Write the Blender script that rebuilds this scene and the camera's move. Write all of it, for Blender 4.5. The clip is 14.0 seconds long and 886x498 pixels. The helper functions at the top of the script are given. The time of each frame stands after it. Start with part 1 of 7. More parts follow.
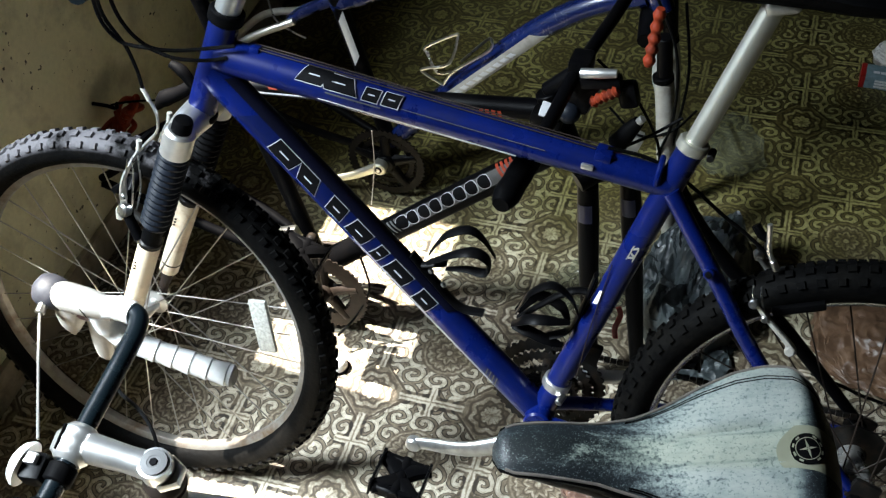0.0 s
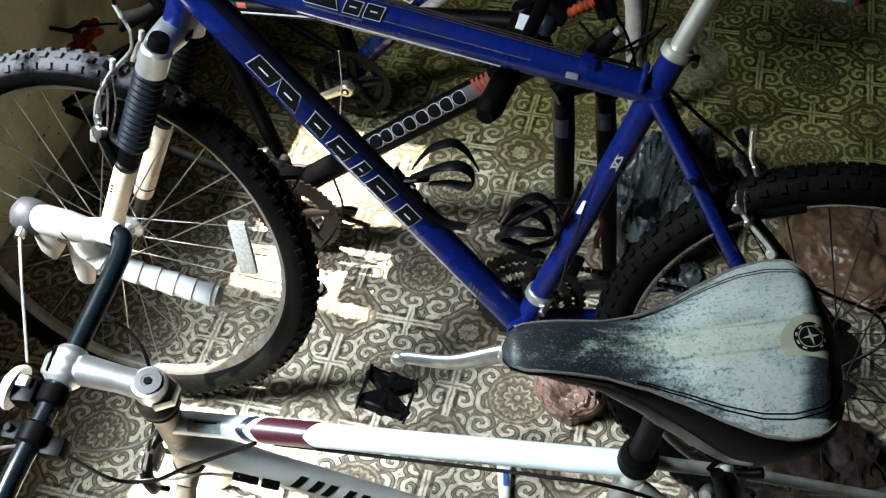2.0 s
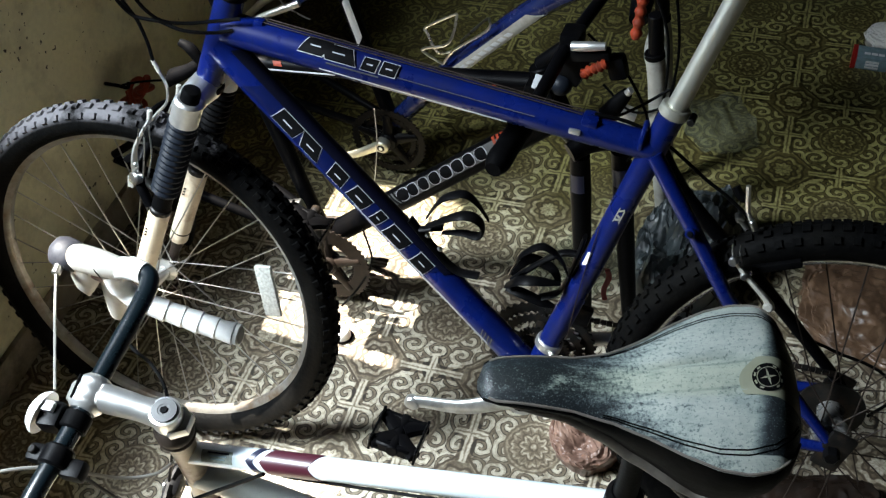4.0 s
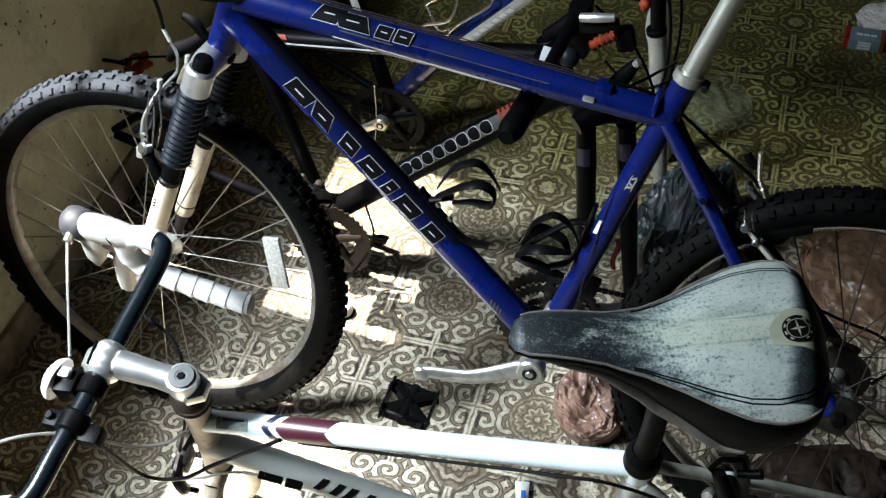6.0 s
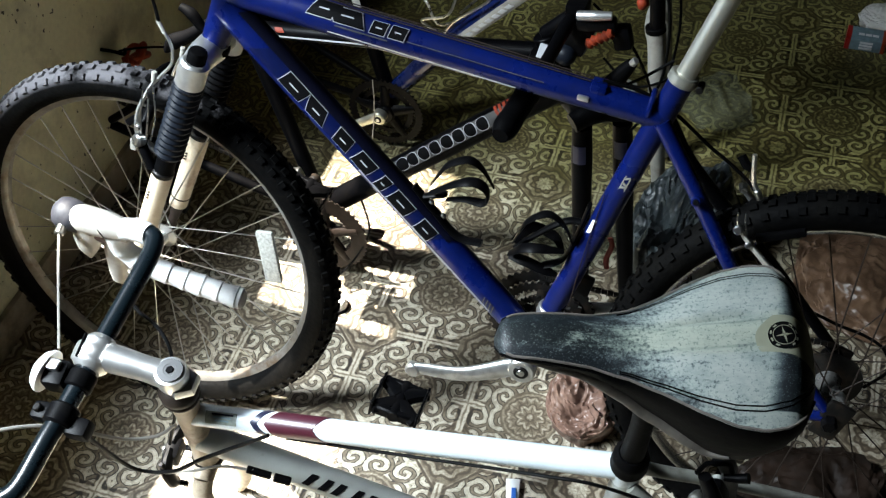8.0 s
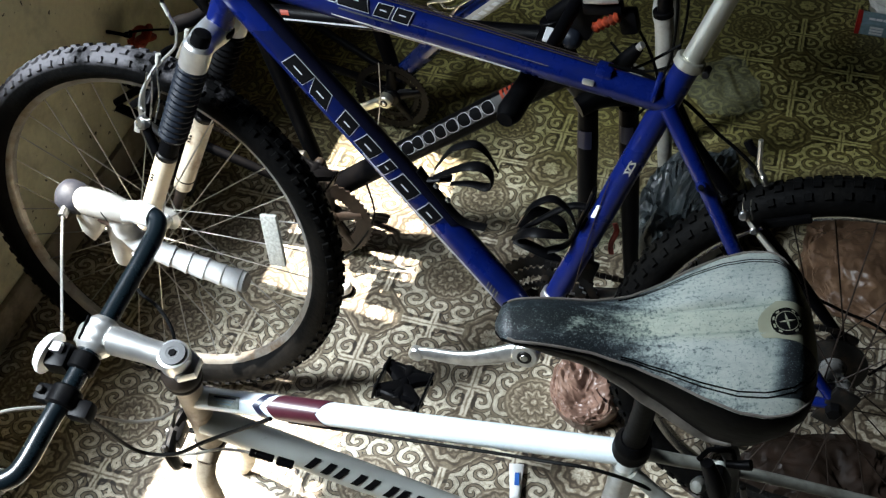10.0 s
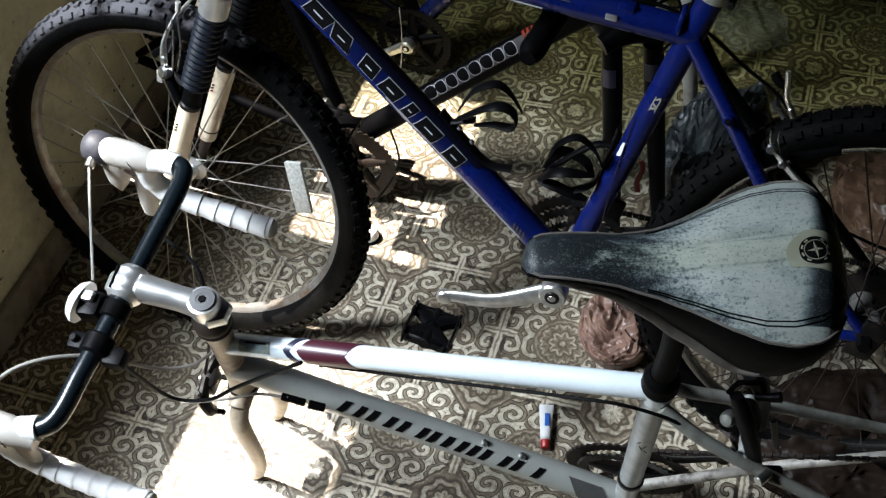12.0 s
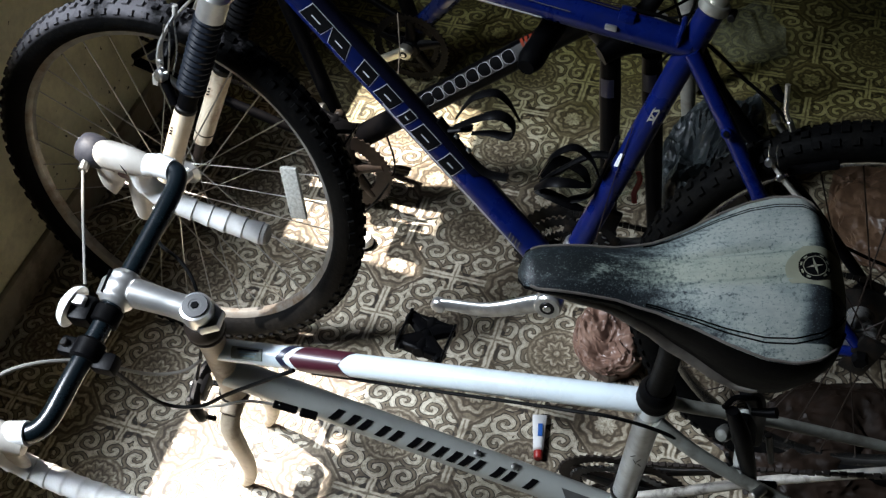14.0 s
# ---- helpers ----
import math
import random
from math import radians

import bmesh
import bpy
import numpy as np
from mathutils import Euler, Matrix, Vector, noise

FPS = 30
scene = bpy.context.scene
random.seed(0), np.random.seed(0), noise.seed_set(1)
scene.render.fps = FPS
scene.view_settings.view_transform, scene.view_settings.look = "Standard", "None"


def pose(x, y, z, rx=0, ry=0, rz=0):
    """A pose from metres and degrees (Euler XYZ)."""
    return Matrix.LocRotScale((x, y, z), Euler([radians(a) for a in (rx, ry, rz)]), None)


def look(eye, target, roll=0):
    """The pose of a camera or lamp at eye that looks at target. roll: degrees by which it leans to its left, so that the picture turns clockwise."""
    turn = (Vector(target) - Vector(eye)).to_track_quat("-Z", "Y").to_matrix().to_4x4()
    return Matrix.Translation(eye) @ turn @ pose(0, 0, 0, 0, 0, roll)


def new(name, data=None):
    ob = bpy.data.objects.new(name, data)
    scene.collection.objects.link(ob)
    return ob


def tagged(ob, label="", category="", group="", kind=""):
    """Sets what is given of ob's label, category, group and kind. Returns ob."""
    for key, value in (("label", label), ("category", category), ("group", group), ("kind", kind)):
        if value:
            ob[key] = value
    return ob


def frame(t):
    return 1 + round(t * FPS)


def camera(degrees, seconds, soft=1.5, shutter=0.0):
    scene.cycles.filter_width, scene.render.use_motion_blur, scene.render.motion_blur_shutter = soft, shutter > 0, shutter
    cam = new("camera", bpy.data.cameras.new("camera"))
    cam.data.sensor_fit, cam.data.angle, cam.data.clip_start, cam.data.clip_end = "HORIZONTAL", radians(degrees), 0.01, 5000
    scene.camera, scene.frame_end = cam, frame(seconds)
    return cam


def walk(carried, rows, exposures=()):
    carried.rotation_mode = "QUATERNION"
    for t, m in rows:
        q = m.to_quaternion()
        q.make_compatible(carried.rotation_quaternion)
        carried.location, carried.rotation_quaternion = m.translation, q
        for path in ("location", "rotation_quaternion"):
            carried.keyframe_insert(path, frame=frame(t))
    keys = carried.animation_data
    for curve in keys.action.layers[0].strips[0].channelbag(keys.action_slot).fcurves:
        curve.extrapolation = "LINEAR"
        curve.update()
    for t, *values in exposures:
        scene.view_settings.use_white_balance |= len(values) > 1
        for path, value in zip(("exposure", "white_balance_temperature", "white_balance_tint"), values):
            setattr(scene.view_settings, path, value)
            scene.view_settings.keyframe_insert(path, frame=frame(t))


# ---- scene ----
cam = camera(45.3, 14.0, soft=1.3)
PATH = [
    (0, (0.602, -0.91, 1.654), (0.086, 0.34, 0.18), -6.7),
    (0.5, (0.559, -0.914, 1.65), (0.095, 0.305, 0.133), -5.7),
    (1, (0.492, -0.938, 1.647), (0.155, 0.314, 0.124), -3.2),
    (1.5, (0.487, -0.955, 1.642), (0.167, 0.277, 0.099), -2.7),
    (2, (0.556, -0.946, 1.643), (0.159, 0.238, 0.081), -5.2),
    (2.1, (0.57, -0.952, 1.647), (0.164, 0.233, 0.088), -5.7),
    (2.5, (0.612, -0.957, 1.664), (0.157, 0.23, 0.12), -7.1),
    (3, (0.657, -0.972, 1.679), (0.144, 0.246, 0.179), -7.7),
    (3.2, (0.671, -0.975, 1.679), (0.132, 0.259, 0.2), -7.3),
    (5.3, (0.6, -1.019, 1.66), (0.104, 0.232, 0.181), -6.6),
    (5.5, (0.603, -1.027, 1.661), (0.113, 0.225, 0.18), -6.1),
    (6, (0.605, -1.029, 1.658), (0.119, 0.217, 0.171), -6.0),
    (6.5, (0.607, -1.025, 1.659), (0.128, 0.211, 0.161), -5.8),
    (7, (0.612, -1.019, 1.66), (0.128, 0.217, 0.164), -5.6),
    (9.5, (0.621, -1.013, 1.657), (0.13, 0.206, 0.15), -5.4),
    (10, (0.623, -1.011, 1.655), (0.124, 0.195, 0.14), -5.7),
    (10.5, (0.62, -1.011, 1.653), (0.114, 0.177, 0.125), -6.0),
    (11, (0.619, -1.014, 1.654), (0.1, 0.171, 0.129), -6.7),
    (11.5, (0.625, -1.019, 1.646), (0.094, 0.121, 0.092), -8.5),
    (12, (0.627, -1.02, 1.646), (0.097, 0.102, 0.077), -9.2),
    (12.5, (0.617, -1.012, 1.639), (0.1, 0.091, 0.053), -7.9),
    (13, (0.617, -1.013, 1.64), (0.104, 0.086, 0.049), -8.0),
    (13.5, (0.62, -1.02, 1.643), (0.102, 0.106, 0.074), -7.6),
    (14, (0.621, -1.011, 1.642), (0.101, 0.121, 0.078), -7.9),
]
EXPOSURES = [(0, 2.87, 6450, 9), (3.2, 2.75, 6450, 9), (7.0, 2.74, 6450, 9), (11.0, 2.47, 6500, 12), (12.5, 2.10, 6400, 14), (14, 1.95, 6400, 14)]
walk(cam, [(t, look(eye, target, roll)) for t, eye, target, roll in PATH], EXPOSURES)

# ---- light: noon sun and sky through the window of the left wall ----
SUN_FROM = Vector((-1.0, 0.10, 2.15)).normalized()
world = bpy.data.worlds.new("sky")
scene.world = world
world.use_nodes = True
wn = world.node_tree.nodes
sky = wn.new("ShaderNodeTexSky")
sky.sky_type, sky.sun_disc = "NISHITA", False
sky.sun_elevation = math.asin(SUN_FROM.z)
sky.sun_rotation = math.atan2(SUN_FROM.x, SUN_FROM.y)
wn["Background"].inputs["Strength"].default_value = 0.04
world.node_tree.links.new(sky.outputs[0], wn["Background"].inputs["Color"])

sun_data = bpy.data.lights.new("sun", "SUN")
sun_data.energy, sun_data.angle, sun_data.color = 5.0, radians(0.5), (1.0, 0.93, 0.82)
sun = new("sun", sun_data)
sun.matrix_world = look(SUN_FROM * 6, (0, 0, 0))

WALL_X = -0.69
WIN_Y0, WIN_Y1, WIN_Z0, WIN_Z1 = -1.25, 0.67, 0.94, 2.10
# Unseen strip of wall, added to keep the sun off between two patches.
SUN_GAP_Y0, SUN_GAP_Y1 = 0.012, 0.145
win_data = bpy.data.lights.new("window_skylight", "AREA")
win_data.shape, win_data.size, win_data.size_y = "RECTANGLE", 0.80, 0.50
win_data.spread = radians(66)
win_data.energy, win_data.color = 7.6, (0.81, 0.915, 1.0)
win_lamp = new("window_skylight", win_data)
win_lamp.matrix_world = look((WALL_X - 0.73, -0.85, 2.42), (-0.12, -0.36, 0.0))

# ---- materials ----
class Sx:
    """A socket or number with arithmetic, so that node formulas can be written as formulas."""
    tree = None

    def __init__(self, v):
        self.v = v.v if isinstance(v, Sx) else v

    def op(self, kind, *others, clamp=False):
        n = Sx.tree.nodes.new("ShaderNodeMath")
        n.operation, n.use_clamp = kind, clamp
        for i, o in enumerate((self, *others)):
            o = o.v if isinstance(o, Sx) else o
            if isinstance(o, (int, float)):
                n.inputs[i].default_value = o
            else:
                Sx.tree.links.new(o, n.inputs[i])
        return Sx(n.outputs[0])

    def __add__(self, o): return self.op("ADD", o)
    def __sub__(self, o): return self.op("SUBTRACT", o)
    def __mul__(self, o): return self.op("MULTIPLY", o)
    def __truediv__(self, o): return self.op("DIVIDE", o)
    def abs(self): return self.op("ABSOLUTE")
    def wrap(self): return self.op("WRAP", 0.5, -0.5)
    def below(self, edge, soft=0.006):
        """1 where the value is under edge, 0 over it, with a soft step."""
        return ((Sx(edge) - self) * (0.5 / soft) + 0.5).op("ADD", 0.0, clamp=True)
    def both(self, o): return self * o
    def either(self, o): return self.op("MAXIMUM", o)


def material(name, base, rough=0.5, metal=0.0, vary=0.12, scale=30.0, bump=0.05, dirt=None, dirt_amount=0.4, dirt_scale=6.0, coat=0.0, bump_scale=None, spec=0.5):
    """A surface with fine grain and larger stains, in object space metres."""
    m = bpy.data.materials.new(name)
    m.use_nodes = True
    nt = m.node_tree
    b = nt.nodes["Principled BSDF"]
    tc = nt.nodes.new("ShaderNodeTexCoord")
    fine = nt.nodes.new("ShaderNodeTexNoise")
    fine.inputs["Scale"].default_value, fine.inputs["Detail"].default_value = scale, 6
    nt.links.new(tc.outputs["Object"], fine.inputs["Vector"])
    big = nt.nodes.new("ShaderNodeTexNoise")
    big.inputs["Scale"].default_value, big.inputs["Detail"].default_value = dirt_scale, 8
    big.inputs["Roughness"].default_value = 0.65
    nt.links.new(tc.outputs["Object"], big.inputs["Vector"])
    info = nt.nodes.new("ShaderNodeObjectInfo")
    ramp = nt.nodes.new("ShaderNodeValToRGB")
    ramp.color_ramp.elements[0].position, ramp.color_ramp.elements[1].position = 0.3, 0.7
    lo = [c * (1 - vary) for c in base]
    hi = [min(1, c * (1 + vary)) for c in base]
    ramp.color_ramp.elements[0].color, ramp.color_ramp.elements[1].color = (*lo, 1), (*hi, 1)
    nt.links.new(fine.outputs["Fac"], ramp.inputs["Fac"])
    out = ramp.outputs["Color"]
    if dirt:
        dr = nt.nodes.new("ShaderNodeValToRGB")
        dr.color_ramp.elements[0].position, dr.color_ramp.elements[1].position = 0.48, 0.68
        dr.color_ramp.elements[0].color, dr.color_ramp.elements[1].color = (0, 0, 0, 1), (dirt_amount,) * 3 + (1,)
        nt.links.new(big.outputs["Fac"], dr.inputs["Fac"])
        mix = nt.nodes.new("ShaderNodeMix")
        mix.data_type = "RGBA"
        nt.links.new(dr.outputs["Color"], mix.inputs["Factor"])
        nt.links.new(out, mix.inputs["A"])
        mix.inputs["B"].default_value = (*dirt, 1)
        out = mix.outputs["Result"]
    hue = nt.nodes.new("ShaderNodeHueSaturation")
    mr = nt.nodes.new("ShaderNodeMapRange")
    mr.inputs["To Min"].default_value, mr.inputs["To Max"].default_value = 0.93, 1.07
    nt.links.new(info.outputs["Random"], mr.inputs["Value"])
    nt.links.new(mr.outputs["Result"], hue.inputs["Value"])
    nt.links.new(out, hue.inputs["Color"])
    nt.links.new(hue.outputs["Color"], b.inputs["Base Color"])
    rr = nt.nodes.new("ShaderNodeMapRange")
    rr.inputs["To Min"].default_value, rr.inputs["To Max"].default_value = max(0.03, rough - 0.12), min(1, rough + 0.14)
    nt.links.new(big.outputs["Fac"], rr.inputs["Value"])
    nt.links.new(rr.outputs["Result"], b.inputs["Roughness"])
    b.inputs["Metallic"].default_value = metal
    b.inputs["Specular IOR Level"].default_value = spec
    b.inputs["Coat Weight"].default_value = coat
    b.inputs["Coat Roughness"].default_value = 0.12
    if bump:
        bp = nt.nodes.new("ShaderNodeBump")
        bp.inputs["Strength"].default_value, bp.inputs["Distance"].default_value = bump, 0.004
        if bump_scale:
            n2 = nt.nodes.new("ShaderNodeTexNoise")
            n2.inputs["Scale"].default_value, n2.inputs["Detail"].default_value = bump_scale, 4
            nt.links.new(tc.outputs["Object"], n2.inputs["Vector"])
            nt.links.new(n2.outputs["Fac"], bp.inputs["Height"])
        else:
            nt.links.new(fine.outputs["Fac"], bp.inputs["Height"])
        nt.links.new(bp.outputs["Normal"], b.inputs["Normal"])
    return m


TILE = 0.235


def vinyl():
    """Printed sheet floor: crosses, rosettes, daisies and scrolls on a repeat of TILE metres."""
    m = bpy.data.materials.new("patterned_vinyl")
    m.use_nodes = True
    nt = m.node_tree
    Sx.tree = nt
    b = nt.nodes["Principled BSDF"]
    geo = nt.nodes.new("ShaderNodeNewGeometry")
    wob = nt.nodes.new("ShaderNodeTexNoise")
    wob.inputs["Scale"].default_value, wob.inputs["Detail"].default_value = 75, 4
    nt.links.new(geo.outputs["Position"], wob.inputs["Vector"])
    sep = nt.nodes.new("ShaderNodeSeparateXYZ")
    nt.links.new(geo.outputs["Position"], sep.inputs[0])
    jit = (Sx(wob.outputs["Fac"]) - 0.5) * 0.034
    u, v = Sx(sep.outputs[0]) / TILE + jit, Sx(sep.outputs[1]) / TILE - jit

    def length(x, y):
        return (x * x + y * y).op("SQRT")

    def ring(r, at, half, soft=0.006):
        return (r - at).abs().below(half, soft)

    def cross(p, q):
        """Pale double-ruled bars: long along q, short along p. Gives pale area and dark rules."""
        p, q = p.abs(), q.abs()
        arm = q.below(0.030)
        long_bar = p.below(0.031).both(q.below(0.270))
        short_bar = q.below(0.027).both(p.below(0.135))
        pale = long_bar.either(short_bar)
        edge_l = ring(p, 0.045, 0.015).both(q.below(0.262)).both(Sx(1.0) - arm)
        rule = p.below(0.0075, 0.004).both(q.below(0.262)).either(q.below(0.007, 0.004).both(p.below(0.130)))
        edge_s = ring(q, 0.038, 0.010).both(p.below(0.130)).both(Sx(1.0) - p.below(0.036))
        return pale, edge_l.either(edge_s).either(rule * 0.8)

    paleV, darkV = cross(u.wrap(), v.wrap())
    paleH, darkH = cross((v - 0.5).wrap(), (u - 0.5).wrap())
    # rosettes: a ring of sixteen petals round eight, inside a double ring
    ru, rv = (u - 0.5).wrap(), v.wrap()
    rr = length(ru, rv)
    th = rv.op("ARCTAN2", ru)
    scallop = (th * 8.0).op("COSINE").abs() * 0.022
    lobes = (th * 4.0).op("COSINE").abs() * 0.034
    in_ro = rr.below(0.232)
    spokes = (th * 8.0).op("SINE").abs().below(0.20, 0.10).both(ring(rr, 0.145, 0.045))
    veins = (th * 4.0).op("SINE").abs().below(0.22, 0.10).both(ring(rr, 0.075, 0.040))
    ro_dark = (ring(rr - scallop, 0.172, 0.008) * 0.8).either(ring(rr - lobes, 0.088, 0.010)).either(ring(rr, 0.224, 0.006) * 0.45).either(spokes * 0.85).either(veins * 0.9).either(ring(rr, 0.030, 0.007))
    ro_pale = (ring(rr, 0.204, 0.007) * 0.6).either(ring(rr - scallop, 0.150, 0.011) * 0.7).either(ring(rr - lobes, 0.068, 0.014) * 0.8).either(rr.below(0.026))
    # daisies: eight pale petals and a wreath of leaves, inside a diamond of ruled lines
    du, dv = u.wrap(), (v - 0.5).wrap()
    dr = length(du, dv)
    dia = du.abs() + dv.abs()
    dth = dv.op("ARCTAN2", du)
    tips = (dth * 4.0).op("COSINE").abs() * 0.020
    leaf = (dth * 8.0).op("COSINE") * 0.013
    in_do = dia.below(0.335)
    do_pale = (dr - tips).below(0.068).either(ring(dr + leaf, 0.150, 0.018) * 0.75).either(ring(dia, 0.300, 0.006) * 0.6)
    do_dark = ((dth * 4.0).op("SINE").abs().below(0.20, 0.10).both(dr.below(0.085))).either(ring(dr - tips, 0.080, 0.011)).either(ring(dr + leaf, 0.122, 0.010)).either(ring(dr + leaf, 0.182, 0.011)).either(ring(dia, 0.322, 0.012)).either(dr.below(0.014))
    # scrolls: small curls, turning one way and the other
    bend = ((u * 6.2832).op("SINE") + (v * 12.566).op("SINE")) * 0.018
    su, sv = ((u + bend - 0.1) * 5.0).wrap() * 0.2, ((v - bend - 0.1) * 5.0).wrap() * 0.2
    cell = ((u + bend) * 5.0).op("FLOOR") + ((v - bend) * 5.0).op("FLOOR")
    turn = cell.op("MODULO", 2.0).abs() * 2.0 - 1.0
    w = (sv.op("ARCTAN2", su) * turn + length(su, sv) * 84.0 + ((u + bend) * 5.0).op("FLOOR") * 1.7).op("SINE")
    sc_pale = (Sx(0.0) - w).below(0.0, 0.12)
    sc_dark = (w + 0.34).abs().below(0.25, 0.12).either((w - 0.62).abs().below(0.10, 0.06) * 0.5)

    crossed = paleV.either(paleH)
    edges = darkV.either(darkH)
    med = in_ro.either(in_do)
    keep = Sx(1.0) - med
    pale = (keep.both(sc_pale) * 0.95).either(in_ro.both(ro_pale)).either(in_do.both(do_pale))
    dark = keep.both(sc_dark).either(in_ro.both(ro_dark)).either(in_do.both(do_dark))
    free = Sx(1.0) - crossed
    pale = crossed + free * pale
    dark = (free * dark).either(edges)
    med_soft = Sx(1.0) - med * free * 0.35
    tone = (Sx(0.43) + pale * 0.50 * med_soft - dark * 0.56 * (Sx(1.0) - med * free * 0.58)).op("ADD", 0.0, clamp=True)

    soil = nt.nodes.new("ShaderNodeTexNoise")
    soil.inputs["Scale"].default_value, soil.inputs["Detail"].default_value, soil.inputs["Roughness"].default_value = 5.0, 9, 0.7
    nt.links.new(geo.outputs["Position"], soil.inputs["Vector"])
    speck = nt.nodes.new("ShaderNodeTexNoise")
    speck.inputs["Scale"].default_value, speck.inputs["Detail"].default_value, speck.inputs["Roughness"].default_value = 140.0, 5, 0.7
    nt.links.new(geo.outputs["Position"], speck.inputs["Vector"])
    blotch = nt.nodes.new("ShaderNodeTexNoise")
    blotch.inputs["Scale"].default_value, blotch.inputs["Detail"].default_value, blotch.inputs["Roughness"].default_value = 48.0, 4, 0.65
    nt.links.new(geo.outputs["Position"], blotch.inputs["Vector"])
    tone = (tone * (Sx(speck.outputs["Fac"]) * 1.4 + 0.30) * (Sx(blotch.outputs["Fac"]) * 1.7 + 0.17)).op("ADD", 0.0, clamp=True)
    ramp = nt.nodes.new("ShaderNodeValToRGB")
    cr = ramp.color_ramp
    cr.elements[0].position, cr.elements[0].color = 0.0, (0.017, 0.012, 0.008, 1)
    cr.elements[1].position, cr.elements[1].color = 1.0, (0.60, 0.545, 0.43, 1)
    for p, c in ((0.3, (0.088, 0.064, 0.041, 1)), (0.55, (0.225, 0.184, 0.126, 1))):
        e = cr.elements.new(p)
        e.color = c
    nt.links.new(tone.v, ramp.inputs["Fac"])
    mix = nt.nodes.new("ShaderNodeMix")
    mix.data_type = "RGBA"
    sr_ = nt.nodes.new("ShaderNodeMapRange")
    sr_.inputs["From Min"].default_value, sr_.inputs["From Max"].default_value = 0.45, 0.75
    sr_.inputs["To Max"].default_value = 0.6
    nt.links.new(soil.outputs["Fac"], sr_.inputs["Value"])
    nt.links.new(sr_.outputs["Result"], mix.inputs["Factor"])
    nt.links.new(ramp.outputs["Color"], mix.inputs["A"])
    mix.inputs["B"].default_value = (0.062, 0.049, 0.024, 1)
    # Far floor darkened, flattened and yellowed here: its weak light put into the colour.
    far_tone = nt.nodes.new("ShaderNodeMix")
    far_tone.data_type, far_tone.blend_type = "RGBA", "MULTIPLY"
    # film is only the mask for this far tone; it grows with y.
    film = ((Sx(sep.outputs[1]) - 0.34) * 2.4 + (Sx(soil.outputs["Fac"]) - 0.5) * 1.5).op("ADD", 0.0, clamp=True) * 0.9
    nt.links.new(film.v, far_tone.inputs["Factor"])
    far_mix = nt.nodes.new("ShaderNodeMix")
    far_mix.data_type = "RGBA"
    nt.links.new((film * 0.16).v, far_mix.inputs["Factor"])
    nt.links.new(mix.outputs["Result"], far_mix.inputs["A"])
    far_mix.inputs["B"].default_value = (0.095, 0.088, 0.040, 1)
    nt.links.new(far_mix.outputs["Result"], far_tone.inputs["A"])
    far_tone.inputs["B"].default_value = (0.62, 0.63, 0.24, 1)
    nt.links.new(far_tone.outputs["Result"], b.inputs["Base Color"])
    rg = nt.nodes.new("ShaderNodeMapRange")
    rg.inputs["To Min"].default_value, rg.inputs["To Max"].default_value = 0.35, 0.62
    nt.links.new(soil.outputs["Fac"], rg.inputs["Value"])
    nt.links.new(rg.outputs["Result"], b.inputs["Roughness"])
    bp = nt.nodes.new("ShaderNodeBump")
    bp.inputs["Strength"].default_value, bp.inputs["Distance"].default_value = 0.25, 0.002
    nt.links.new(tone.v, bp.inputs["Height"])
    nt.links.new(bp.outputs["Normal"], b.inputs["Normal"])
    return m


def clear_plastic(name, tint, alpha, rough):
    """Thin cloudy film: part of the light passes straight through."""
    m = material(name, tint, rough, vary=0.1, bump=0.3, scale=25)
    b = m.node_tree.nodes["Principled BSDF"]
    b.inputs["Alpha"].default_value = alpha
    return m


M_FLOOR = vinyl()
M_WALL = material("cream_wall_paint", (0.78, 0.74, 0.51), 0.5, vary=0.05, scale=90, bump=0.08, dirt=(0.22, 0.19, 0.12), dirt_amount=0.45, dirt_scale=9)
M_SKIRT = material("scuffed_skirting", (0.30, 0.26, 0.19), 0.6, vary=0.12, scale=40, dirt=(0.07, 0.05, 0.035), dirt_amount=0.75, dirt_scale=14)
# Very dark on purpose: the unseen walls and ceiling should bounce little light.
M_PLASTER = material("low_bounce_plaster", (0.045, 0.040, 0.030), 0.8, vary=0.04, scale=50, bump=0.05)
M_BLUE = material("deep_blue_bike_paint", (0.0016, 0.0072, 0.078), 0.28, metal=0.0, vary=0.12, scale=60, bump=0.01, dirt=(0.004, 0.008, 0.045), dirt_amount=0.4, dirt_scale=22, coat=0.12, spec=0.3)
M_BLUE2 = material("royal_blue_bike_paint", (0.004, 0.012, 0.075), 0.25, vary=0.1, scale=60, bump=0.01, dirt=(0.05, 0.05, 0.07), dirt_amount=0.3, dirt_scale=18, coat=0.4)
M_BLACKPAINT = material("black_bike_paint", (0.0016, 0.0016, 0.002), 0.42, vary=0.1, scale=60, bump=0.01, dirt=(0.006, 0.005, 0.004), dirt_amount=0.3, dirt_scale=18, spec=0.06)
M_WHITE = material("white_bike_paint", (0.66, 0.745, 0.775), 0.25, vary=0.03, scale=30, bump=0.01, dirt=(0.40, 0.37, 0.31), dirt_amount=0.25, dirt_scale=16, coat=0.4)
# Darker copy of the frame's white, with the shade put into the colour.
M_WHITESHADE = material("shaded_white_bike_paint", (0.34, 0.355, 0.33), 0.3, vary=0.04, scale=30, bump=0.01, dirt=(0.24, 0.22, 0.18), dirt_amount=0.3, dirt_scale=12, coat=0.3)
M_DIRTYWHITE = material("stained_white_paint", (0.50, 0.42, 0.31), 0.45, vary=0.15, scale=40, bump=0.04, dirt=(0.12, 0.075, 0.04), dirt_amount=0.9, dirt_scale=20)
